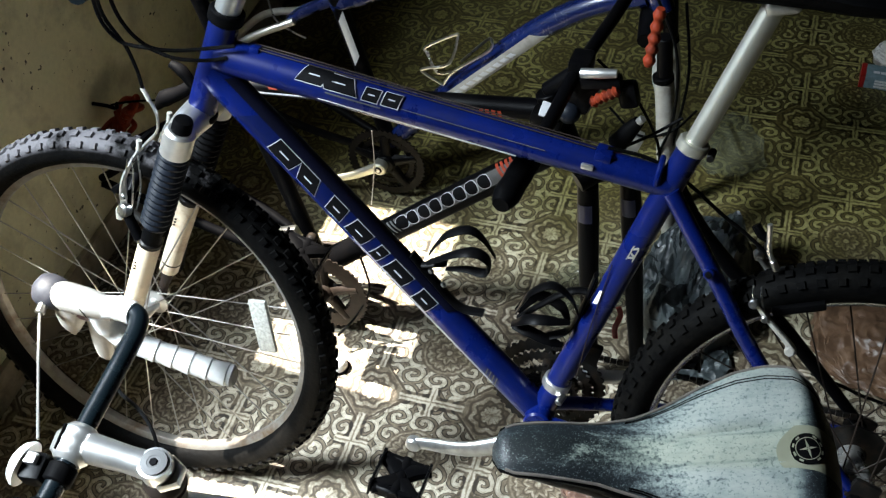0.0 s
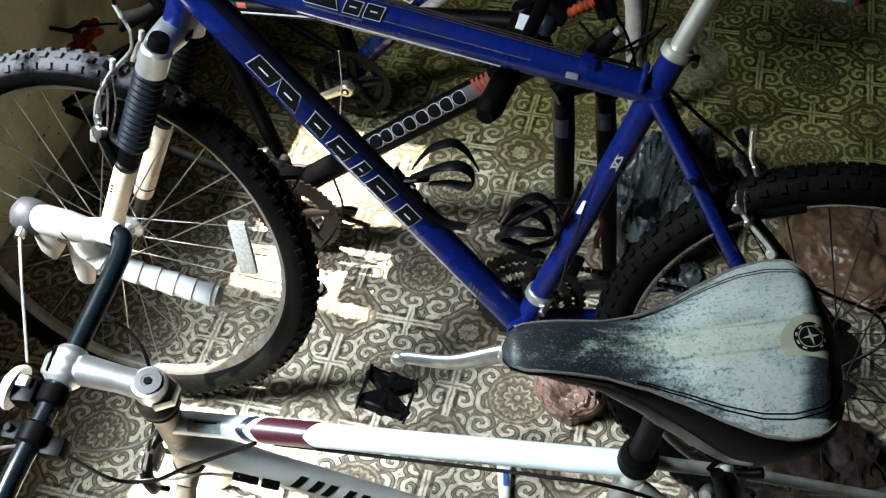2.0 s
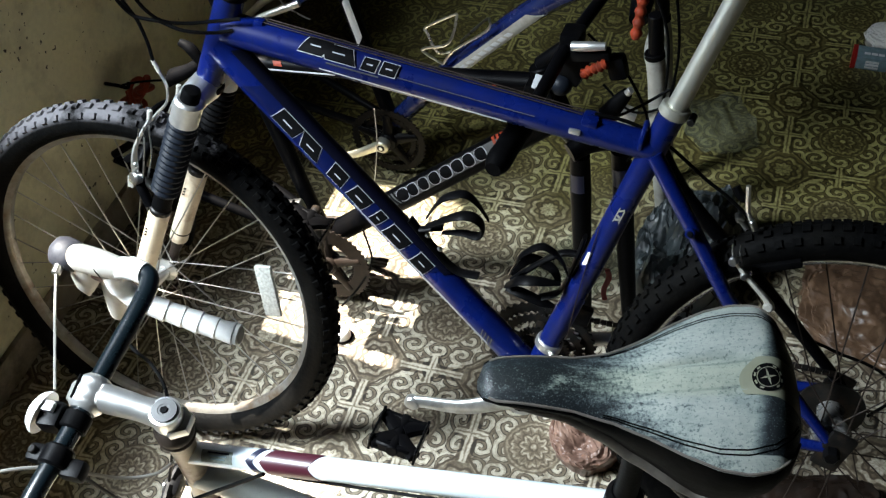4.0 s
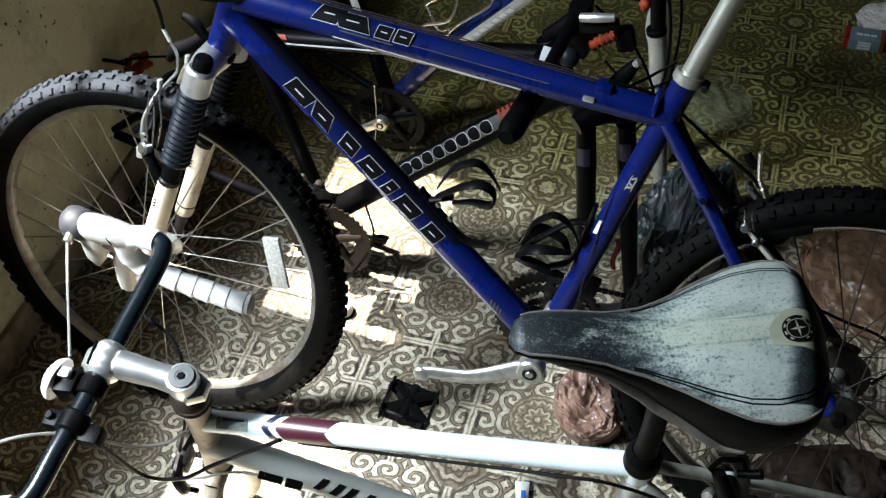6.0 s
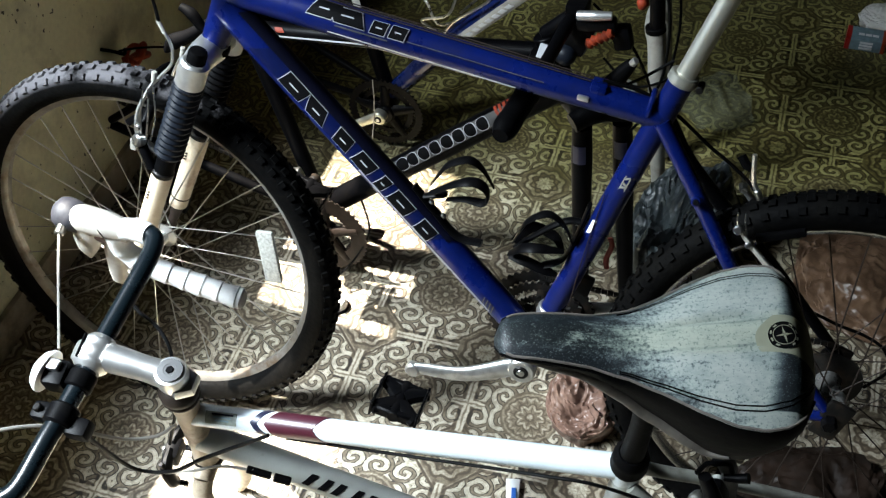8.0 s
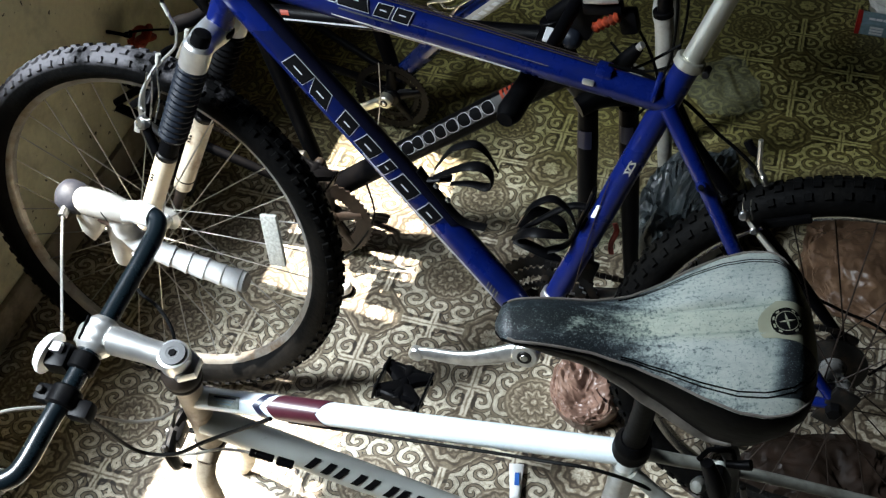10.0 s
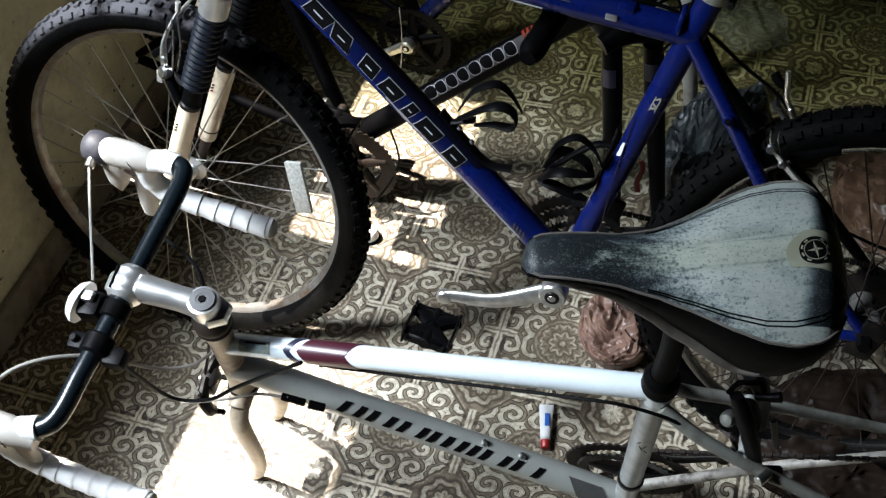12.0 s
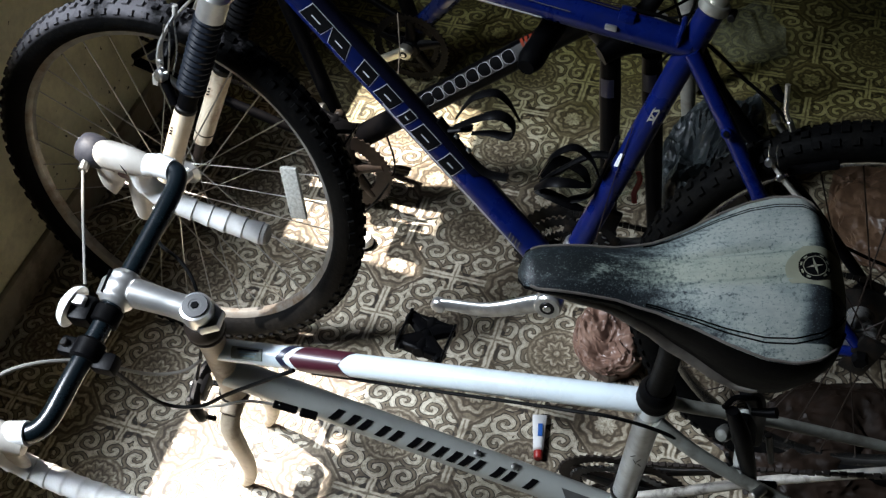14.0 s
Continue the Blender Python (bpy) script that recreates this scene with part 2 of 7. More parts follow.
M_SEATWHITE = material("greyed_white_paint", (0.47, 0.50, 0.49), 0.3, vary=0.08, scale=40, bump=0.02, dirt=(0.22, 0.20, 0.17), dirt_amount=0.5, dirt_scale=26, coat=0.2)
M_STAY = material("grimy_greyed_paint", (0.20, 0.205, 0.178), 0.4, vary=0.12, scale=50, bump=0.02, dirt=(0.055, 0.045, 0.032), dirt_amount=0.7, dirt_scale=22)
M_MUDWHITE = material("mud_spotted_white_paint", (0.52, 0.49, 0.43), 0.45, vary=0.15, scale=60, bump=0.05, dirt=(0.050, 0.034, 0.022), dirt_amount=1.0, dirt_scale=42)
M_CREAM = material("yellowed_white_paint", (0.58, 0.50, 0.37), 0.38, vary=0.08, scale=50, bump=0.02, dirt=(0.20, 0.085, 0.035), dirt_amount=0.75, dirt_scale=20)
M_TYRE = material("dusty_black_rubber", (0.0022, 0.0022, 0.0022), 0.6, vary=0.35, scale=120, bump=0.3, dirt=(0.010, 0.009, 0.007), dirt_amount=0.3, dirt_scale=16, spec=0.04)
M_RUBBER = material("black_rubber", (0.002, 0.002, 0.0022), 0.55, vary=0.2, scale=90, bump=0.12, dirt=(0.005, 0.0045, 0.004), dirt_amount=0.3, dirt_scale=25, spec=0.03)
M_BOOT = material("blue_black_rubber_boot", (0.006, 0.008, 0.012), 0.42, vary=0.15, scale=70, bump=0.08, spec=0.16)
M_PLASTIC = material("black_plastic", (0.002, 0.002, 0.0023), 0.42, vary=0.15, scale=80, bump=0.06, dirt=(0.008, 0.007, 0.006), dirt_amount=0.3, dirt_scale=30, spec=0.06)
M_BARBLACK = material("gloss_black_bar", (0.003, 0.006, 0.008), 0.26, vary=0.1, scale=60, bump=0.01, spec=0.4)
M_STEEL = material("bright_metal", (0.62, 0.62, 0.60), 0.28, metal=1.0, vary=0.1, scale=80, bump=0.03, dirt=(0.22, 0.17, 0.12), dirt_amount=0.4, dirt_scale=30)
M_ALLOY = material("satin_silver_alloy", (0.66, 0.66, 0.64), 0.36, metal=0.9, vary=0.06, scale=70, bump=0.03, dirt=(0.40, 0.37, 0.33), dirt_amount=0.3, dirt_scale=18)
M_HUB = material("dull_bright_hub_metal", (0.30, 0.30, 0.285), 0.26, metal=0.6, vary=0.1, scale=60, bump=0.02, dirt=(0.16, 0.13, 0.10), dirt_amount=0.5, dirt_scale=30)
M_POLISHED = material("polished_silver_alloy", (0.68, 0.68, 0.66), 0.30, metal=0.9, vary=0.08, scale=60, bump=0.02, dirt=(0.20, 0.15, 0.11), dirt_amount=0.5, dirt_scale=22)
M_CHAMP = material("champagne_silver_alloy", (0.60, 0.59, 0.50), 0.40, metal=0.75, vary=0.05, scale=60, bump=0.02)
M_RIM = material("grey_anodised_rim", (0.37, 0.355, 0.325), 0.38, metal=0.75, vary=0.15, scale=60, bump=0.04, dirt=(0.17, 0.105, 0.055), dirt_amount=0.85, dirt_scale=14)
M_RIMDARK = material("dull_grey_rim", (0.62, 0.61, 0.58), 0.24, metal=1.0, vary=0.12, scale=60, bump=0.04, dirt=(0.07, 0.06, 0.045), dirt_amount=0.6, dirt_scale=14)
M_SPOKE = material("dull_spoke_steel", (0.46, 0.45, 0.42), 0.35, metal=1.0, vary=0.1, scale=80, bump=0.0, dirt=(0.16, 0.12, 0.08), dirt_amount=0.6, dirt_scale=25)
M_DARKMETAL = material("oily_dark_metal", (0.013, 0.012, 0.011), 0.45, metal=0.5, vary=0.3, scale=60, bump=0.1, dirt=(0.05, 0.03, 0.016), dirt_amount=0.6, dirt_scale=30, spec=0.3)
M_RUST = material("rusty_metal", (0.020, 0.013, 0.009), 0.65, metal=0.2, vary=0.3, scale=70, bump=0.15, dirt=(0.022, 0.016, 0.012), dirt_amount=0.6, dirt_scale=30, spec=0.3)
M_TAPE = material("white_bar_tape", (0.74, 0.74, 0.72), 0.55, vary=0.05, scale=120, bump=0.1, dirt=(0.36, 0.32, 0.26), dirt_amount=0.45, dirt_scale=30)
M_HOODWHITE = material("off_white_lever_plastic", (0.46, 0.43, 0.38), 0.42, vary=0.06, scale=60, bump=0.03, dirt=(0.26, 0.21, 0.15), dirt_amount=0.5, dirt_scale=24)
M_HOODGREY = material("grey_rubber_hood", (0.018, 0.019, 0.025), 0.55, vary=0.15, scale=70, bump=0.1, dirt=(0.08, 0.075, 0.08), dirt_amount=0.3, dirt_scale=40, spec=0.3)
M_ORANGE = material("faded_orange_plastic", (0.30, 0.036, 0.010), 0.55, vary=0.15, scale=60, bump=0.08, dirt=(0.07, 0.014, 0.006), dirt_amount=0.8, dirt_scale=30, spec=0.3)
M_RED = material("red_plastic", (0.34, 0.018, 0.014), 0.4, vary=0.1, scale=60, bump=0.05)
M_MAROON = material("maroon_decal", (0.050, 0.009, 0.016), 0.35, vary=0.1, scale=60, bump=0.0)
M_NAVY = material("navy_decal", (0.012, 0.014, 0.035), 0.35, vary=0.1, scale=60, bump=0.0)
M_DECALBLACK = material("black_decal", (0.0025, 0.0025, 0.003), 0.6, vary=0.1, scale=60, bump=0.0, spec=0.06)
M_DECALSILVER = material("silver_decal", (0.48, 0.49, 0.50), 0.38, vary=0.08, scale=60, bump=0.0)
M_DECALEDGE = material("dull_silver_outline", (0.40, 0.41, 0.43), 0.4, vary=0.2, scale=80, bump=0.0)
M_DECALWHITE = material("white_decal", (0.70, 0.70, 0.69), 0.4, vary=0.06, scale=60, bump=0.0)
M_CABLE = material("black_cable_housing", (0.0025, 0.0025, 0.0025), 0.45, spec=0.06, vary=0.1, scale=60, bump=0.0)
M_GREYCABLE = material("grey_cable_housing", (0.20, 0.19, 0.17), 0.4, vary=0.1, scale=60, bump=0.0)
M_FORKGREY = material("dull_white_fork_paint", (0.36, 0.35, 0.31), 0.4, vary=0.1, scale=60, bump=0.02, dirt=(0.14, 0.12, 0.09), dirt_amount=0.6, dirt_scale=24)
M_REFLECTOR = material("clear_reflector_plastic", (0.34, 0.34, 0.31), 0.3, vary=0.3, scale=200, bump=0.3)
def bag_film(name, base, pale, rough, fine, strength, spec=0.5):
    """Crinkled thin plastic: facets at two sizes."""
    m = material(name, base, rough, vary=0.35, scale=30, bump=strength, dirt=pale, dirt_amount=0.75, dirt_scale=20, spec=spec)
    nt = m.node_tree
    Sx.tree = nt
    bp = next(n for n in nt.nodes if n.bl_idname == "ShaderNodeBump")
    tc = next(n for n in nt.nodes if n.bl_idname == "ShaderNodeTexCoord")
    cells = []
    for s in (fine, fine * 2.7):
        v = nt.nodes.new("ShaderNodeTexNoise")
        v.inputs["Scale"].default_value, v.inputs["Detail"].default_value, v.inputs["Distortion"].default_value = s, 1, 0.6
        nt.links.new(tc.outputs["Object"], v.inputs["Vector"])
        cells.append(Sx(v.outputs["Fac"]))
    h = (cells[0] - 0.5).abs() + (cells[1] - 0.5).abs() * 0.5
    nt.links.new(h.v, bp.inputs["Height"])
    bp.inputs["Distance"].default_value = 0.016
    return m


M_BAGDARK = bag_film("dark_grey_plastic_bag", (0.048, 0.059, 0.062), (0.095, 0.115, 0.118), 0.36, 9, 0.12)
M_BAGBROWN = bag_film("brown_plastic_bag", (0.165, 0.096, 0.070), (0.29, 0.18, 0.13), 0.36, 8, 0.12)
M_BAGTAN = bag_film("tan_brown_plastic_bag", (0.115, 0.066, 0.038), (0.20, 0.120, 0.068), 0.40, 14, 0.30)
# Brown film coloured near black for the shade beneath the bikes.
M_BAGSHADE = bag_film("shaded_brown_plastic_bag", (0.012, 0.0075, 0.005), (0.026, 0.015, 0.010), 0.5, 12, 0.2, 0.2)
M_FILM = clear_plastic("cloudy_clear_film", (0.20, 0.21, 0.13), 0.42, 0.10)
M_PAPER = material("crumpled_white_paper", (0.55, 0.53, 0.48), 0.8, vary=0.08, scale=60, bump=0.2)
M_PASTEBLUE = material("blue_print", (0.03, 0.12, 0.42), 0.35, vary=0.1, scale=60, bump=0.0)
M_TEAL = material("teal_grey_print", (0.18, 0.26, 0.28), 0.45, vary=0.2, scale=90, bump=0.0)
M_TAB = material("yellowed_vinyl_tab", (0.30, 0.305, 0.215), 0.5, vary=0.1, scale=80, bump=0.06, dirt=(0.19, 0.185, 0.12), dirt_amount=0.5, dirt_scale=40)
M_PANELGREY = material("grey_decal_band", (0.075, 0.075, 0.072), 0.45, vary=0.15, scale=60, bump=0.0, spec=0.3)
M_TRIM = material("brown_grey_trim", (0.17, 0.150, 0.128), 0.6, vary=0.2, scale=90, bump=0.1)
M_SKIRTTRIM = material("worn_grey_trim", (0.13, 0.115, 0.096), 0.6, vary=0.25, scale=90, bump=0.1, dirt=(0.05, 0.04, 0.03), dirt_amount=0.6, dirt_scale=30)
M_NAVYDARK = material("blue_black_decal", (0.003, 0.0035, 0.010), 0.35, vary=0.1, scale=60, bump=0.0, spec=0.2)
# Dark navy for the blue tube where it stands in shade.
M_BLUESHADE = material("shaded_blue_paint", (0.0015, 0.0045, 0.036), 0.32, vary=0.15, scale=60, bump=0.0, spec=0.25)
M_LABEL = material("grey_green_foil_label", (0.22, 0.25, 0.22), 0.4, vary=0.35, scale=160, bump=0.02)
M_PLUG = material("grey_plastic_plug", (0.10, 0.10, 0.10), 0.4, vary=0.1, scale=70, bump=0.02)


def lit_arc_tyre():
    """Black rubber with a pale arc on one stretch of the tread: dried dust, and window light painted into the colour.
    """
    m = material("black_rubber_lit_dusty_arc", (0.0022, 0.0022, 0.0022), 0.55, vary=0.35, scale=120, bump=0.3, dirt=(0.009, 0.008, 0.0065), dirt_amount=0.3, dirt_scale=16, spec=0.04)
    nt = m.node_tree
    Sx.tree = nt
    b = nt.nodes["Principled BSDF"]
    old = b.inputs["Base Color"].links[0].from_socket
    tc = next(n for n in nt.nodes if n.bl_idname == "ShaderNodeTexCoord")
    big = [n for n in nt.nodes if n.bl_idname == "ShaderNodeTexNoise"]
    sep = nt.nodes.new("ShaderNodeSeparateXYZ")
    nt.links.new(tc.outputs["Object"], sep.inputs[0])
    x, y = Sx(sep.outputs[0]), Sx(sep.outputs[1])
    radius = (x * x + y * y).op("SQRT")
    arc = x * ARC_DIR[0] + y * ARC_DIR[1]
    fac = ((arc - 0.20) * 8.0 + (Sx(big[1].outputs["Fac"]) - 0.51) * 6.0).op("ADD", 0.0, clamp=True) * ((radius - 0.317) * 90.0).op("ADD", 0.0, clamp=True)
    mix = nt.nodes.new("ShaderNodeMix")
    mix.data_type = "RGBA"
    nt.links.new((fac * 0.8).v, mix.inputs["Factor"])
    nt.links.new(old, mix.inputs["A"])
    mix.inputs["B"].default_value = (0.115, 0.110, 0.116, 1)
    nt.links.new(mix.outputs["Result"], b.inputs["Base Color"])
    return m


def speck_wall(m):
    """Small dark flecks of dirt on the wall paint."""
    nt = m.node_tree
    Sx.tree = nt
    b = nt.nodes["Principled BSDF"]
    old = b.inputs["Base Color"].links[0].from_socket
    tc = next(n for n in nt.nodes if n.bl_idname == "ShaderNodeTexCoord")
    n1, n2 = nt.nodes.new("ShaderNodeTexNoise"), nt.nodes.new("ShaderNodeTexNoise")
    for n, s in ((n1, 75), (n2, 5)):
        n.inputs["Scale"].default_value, n.inputs["Detail"].default_value = s, 3
        nt.links.new(tc.outputs["Object"], n.inputs["Vector"])
    fac = (Sx(n1.outputs["Fac"]) + Sx(n2.outputs["Fac"]) * 0.35 - 0.875).op("MULTIPLY", 30.0, clamp=True)
    mix = nt.nodes.new("ShaderNodeMix")
    mix.data_type = "RGBA"
    nt.links.new(fac.v, mix.inputs["Factor"])
    nt.links.new(old, mix.inputs["A"])
    mix.inputs["B"].default_value = (0.035, 0.028, 0.020, 1)
    nt.links.new(mix.outputs["Result"], b.inputs["Base Color"])


speck_wall(M_WALL)

# ---- mesh helpers; bike space is (along, aside, up) ----
def finish(name, bm, mat, smooth=True, crisp=True):
    bmesh.ops.recalc_face_normals(bm, faces=bm.faces)
    me = bpy.data.meshes.new(name)
    bm.to_mesh(me)
    bm.free()
    me.materials.append(mat)
    if smooth:
        me.polygons.foreach_set("use_smooth", [True] * len(me.polygons))
        if crisp:
            me.set_sharp_from_angle(angle=radians(42))
    return me


def part(name, bm, mat, parent, label="", smooth=True):
    ob = new(name, finish(name, bm, mat, smooth))
    ob.parent = parent
    if label:
        ob["label"] = label
    return ob


def thing(name, label, category, group="", m=None):
    ob = new(name)
    ob.empty_display_size = 0.1
    if m is not None:
        ob.matrix_world = m
    return tagged(ob, label, category, group)


def solid(name, bm, mat, label, category, group="", kind="", m=None, smooth=True, crisp=True):
    ob = new(name, finish(name, bm, mat, smooth, crisp))
    if m is not None:
        ob.matrix_world = m
    return tagged(ob, label, category, group, kind)


def smooth_line(points, steps=6):
    """Catmull-Rom through the points."""
    p = [Vector(q) for q in points]
    if len(p) < 3:
        return p
    ext = [p[0] * 2 - p[1], *p, p[-1] * 2 - p[-2]]
    out = []
    for i in range(1, len(ext) - 2):
        a, b, c, d = ext[i - 1:i + 3]
        for k in range(steps):
            t = k / steps
            out.append(0.5 * ((2 * b) + (c - a) * t + (2 * a - 5 * b + 4 * c - d) * t * t + (3 * b - a - 3 * c + d) * t ** 3))
    out.append(p[-1])
    return out


def sweep(bm, line, radius, segs=14, squash=(1, 1), up=(0, 0, 1), cap=True):
    """A round or oval tube along a line; radius is a number or one for each of evenly spaced stations."""
    line = [Vector(q) for q in line]
    n = len(line)
    radii = radius if isinstance(radius, (list, tuple)) else [radius]
    rings = []
    ref = Vector(up)
    for i, p in enumerate(line):
        tan = (line[min(i + 1, n - 1)] - line[max(i - 1, 0)]).normalized()
        side = tan.cross(ref)
        if side.length < 1e-4:
            side = tan.cross(Vector((0.3, 1, 0.2)))
        side.normalize()
        upv = side.cross(tan).normalized()
        ref = upv
        f = i / max(1, n - 1) * (len(radii) - 1)
        k = min(int(f), len(radii) - 2) if len(radii) > 1 else 0
        r = radii[0] if len(radii) == 1 else radii[k] + (radii[k + 1] - radii[k]) * (f - k)
        rings.append([bm.verts.new(p + side * (math.cos(a) * r * squash[0]) + upv * (math.sin(a) * r * squash[1])) for a in (2 * math.pi * j / segs for j in range(segs))])
    for a, b in zip(rings, rings[1:]):
        for j in range(segs):
            bm.faces.new((a[j], a[(j + 1) % segs], b[(j + 1) % segs], b[j]))
    if cap:
        bm.faces.new(rings[0][::-1])
        bm.faces.new(rings[-1])
    return bm


def tube(points, radius, segs=14, steps=6, **kw):
    return sweep(bmesh.new(), smooth_line(points, steps) if len(points) > 2 else points, radius, segs, **kw)


def rod(a, b, r, segs=14, edge=0.0):
    """A straight tube with slightly rounded ends."""
    a, b = Vector(a), Vector(b)
    d = (b - a).normalized()
    e = edge or min(0.0015, r * 0.2)
    return sweep(bmesh.new(), [a, a + d * e, b - d * e, b], [r - e, r, r, r - e], segs)


def lathe(profile, segs=40, m=None, closed=False):
    """Turns (radius, height) pairs round the z axis."""
    bm = bmesh.new()
    rings = []
    for r, z in profile:
        rings.append([bm.verts.new((r * math.cos(2 * math.pi * j / segs), r * math.sin(2 * math.pi * j / segs), z)) for j in range(segs)])
    pairs = list(zip(rings, rings[1:])) + ([(rings[-1], rings[0])] if closed else [])
    for a, b in pairs:
        for j in range(segs):
            bm.faces.new((a[j], a[(j + 1) % segs], b[(j + 1) % segs], b[j]))
    if not closed:
        for ring in (rings[0][::-1], rings[-1]):
            if profile[0][0] > 1e-5:
                bm.faces.new(ring)
    if m is not None:
        bm.transform(m)
    return bm


def box(size, m=None, bevel=0.002, segs=2, bm=None):
    b2 = bmesh.new()
    bmesh.ops.create_cube(b2, size=1)
    bmesh.ops.scale(b2, vec=size, verts=b2.verts)
    if bevel:
        bmesh.ops.bevel(b2, geom=b2.edges[:], offset=bevel, segments=segs, affect="EDGES", profile=0.6)
    if m is not None:
        b2.transform(m)
    if bm is None:
        return b2
    join(bm, b2)
    return bm


def join(bm, other):
    me = bpy.data.meshes.new("tmp")
    other.to_mesh(me)
    other.free()
    bm.from_mesh(me)
    bpy.data.meshes.remove(me)
    return bm


def along(a, b):
    """A pose at a with z towards b."""
    a, b = Vector(a), Vector(b)
    return Matrix.Translation(a) @ (b - a).to_track_quat("Z", "Y").to_matrix().to_4x4()


def patch(a, b, r, t0, t1, ang0, ang1, face, skew=0.0, lift=0.0012, n=7, taper=None, pinch=0.0):
    """A thin decal that lies on the tube from a to b (radius r): from t0 to t1 metres along it, and from ang0 to ang1 degrees
    round it, counted from the side that faces 'face'. skew shifts its far edge along the tube."""
    a, b = Vector(a), Vector(b)
    d = (b - a).normalized()
    f = Vector(face)
    f = (f - d * f.dot(d)).normalized()
    g = d.cross(f)
    bm = bmesh.new()
    rows = []
    for i in range(n + 1):
        q = i / n
        w = radians(ang0 + (ang1 - ang0) * q)
        out = f * math.cos(w) + g * math.sin(w)
        sh = skew * q
        e0 = t0 + sh + (taper * abs(2 * q - 1) if taper else 0)
        e1 = t1 + sh + (taper * abs(2 * q - 1) if taper else 0)
        nip = pinch * 0.5 * (t1 - t0) * (1 - math.sqrt(max(0.0, 1 - (2 * q - 1) ** 2)))
        e0, e1 = e0 + nip, e1 - nip
        rows.append([bm.verts.new(a + d * e + out * (r + lift)) for e in (e0, e1)])
    for p, q in zip(rows, rows[1:]):
        bm.faces.new((p[0], p[1], q[1], q[0]))
    ret = bmesh.ops.extrude_face_region(bm, geom=bm.faces[:])
    axis_pull = lift * 0.8
    for vv in [x for x in ret["geom"] if isinstance(x, bmesh.types.BMVert)]:
        rel = vv.co - a
        rad = (rel - d * rel.dot(d)).normalized()
        vv.co -= rad * axis_pull
    return bm


def crumple(rx, ry, rz, seed, rough=0.35, fold=4.0, grain=(1, 1, 1)):
    """A crushed plastic bag: a low heap of flat facets, sharp creases and long folds, flat underneath. grain: how the folds run."""
    bm = bmesh.new()
    bmesh.ops.create_icosphere(bm, subdivisions=6, radius=1)
    off = Vector((seed * 3.1, seed * 1.7, seed * 0.9))
    rnd = random.Random(int(seed * 10))
    planes = [Vector((rnd.gauss(0, 1), rnd.gauss(0, 1), rnd.gauss(0, 0.7))).normalized() for _ in range(46)]
    for vv in bm.verts:
        c = vv.co.copy()
        facet = max(c.dot(n) for n in planes) - 0.95
        w = Vector((c.x * grain[0], c.y * grain[1], c.z * grain[2]))
        w += 0.22 * noise.noise_vector(c * 2.2 + off)
        n1 = noise.noise(c * 1.3 + off)
        n2 = 1 - abs(noise.noise(w * fold * 0.6 + off * 2)) * 2.4
        n3 = 1 - abs(noise.noise(w * fold * 1.7 + off)) * 2.4
        n4 = 1 - abs(noise.noise(w * fold * 4.2 + off)) * 2.4
        k = 1 + rough * (0.5 * n1 + 2.0 * facet + 0.16 * (n2 - 0.6) + 0.08 * (n3 - 0.6) + 0.03 * n4)
        top = max(0.0, 0.55 + 0.62 * c.z + 0.30 * n1) * (0.86 + 1.1 * facet + 0.15 * n2 + 0.075 * n3 + 0.035 * n4)
        vv.co = Vector((c.x * rx * k, c.y * ry * k, top * rz * 0.85))
        if c.z < -0.35:
            vv.co.z = 0.001 + 0.004 * abs(n1)
    return bm


def bike_space(m, k, c):
    """The pose of a bike that stands in the plane y = m x + k z + c: x along it, y away, z up in it."""
    ux = Vector((1, m, 0)).normalized()
    un = Vector((-m, 1, -k)).normalized()
    uz = ux.cross(un)
    mat = Matrix((ux, un, uz)).transposed().to_4x4()
    mat.translation = Vector((0, c, 0))
    return mat


# ---- wheels ----
def tyre_mesh(R, r, knobby=True, seed=0):
    bm = bmesh.new()
    prof = [((R - r) + r * math.cos(a), r * 1.02 * math.sin(a)) for a in (2 * math.pi * i / 12 for i in range(12))]
    join(bm, lathe(prof, 72, closed=True))
    if knobby:
        rnd = random.Random(seed)
        count = 84
        verts, faces = [], []
        for i in range(count):
            for row, (tilt, wide, lng) in enumerate(((-56, 0.010, 0.0115), (-19, 0.0105, 0.012), (19, 0.0105, 0.012), (56, 0.010, 0.0115))):
                ang = 2 * math.pi * (i + (0.5 if row in (1, 2) else 0)) / count
                t = radians(tilt)
                base = r * 0.97
                for sz in (0, 1):
                    for q in ((-1, -1), (1, -1), (1, 1), (-1, 1)):
                        shrink = 0.82 if sz else 1.0
                        tt = t + q[0] * wide * 0.5 / r * shrink
                        aa = ang + q[1] * lng * 0.5 / R * shrink
                        rr = base + sz * 0.0042
                        rad = (R - r) + rr * math.cos(tt)
                        verts.append((rad * math.cos(aa), rad * math.sin(aa), rr * math.sin(tt)))
                o = len(verts) - 8
                faces += [tuple(o + j for j in f) for f in ((4, 5, 6, 7), (0, 1, 5, 4), (1, 2, 6, 5), (2, 3, 7, 6), (3, 0, 4, 7))]
        me = bpy.data.meshes.new("tmp")
        me.from_pydata(verts, [], faces)
        bm.from_mesh(me)
        bpy.data.meshes.remove(me)
    return bm


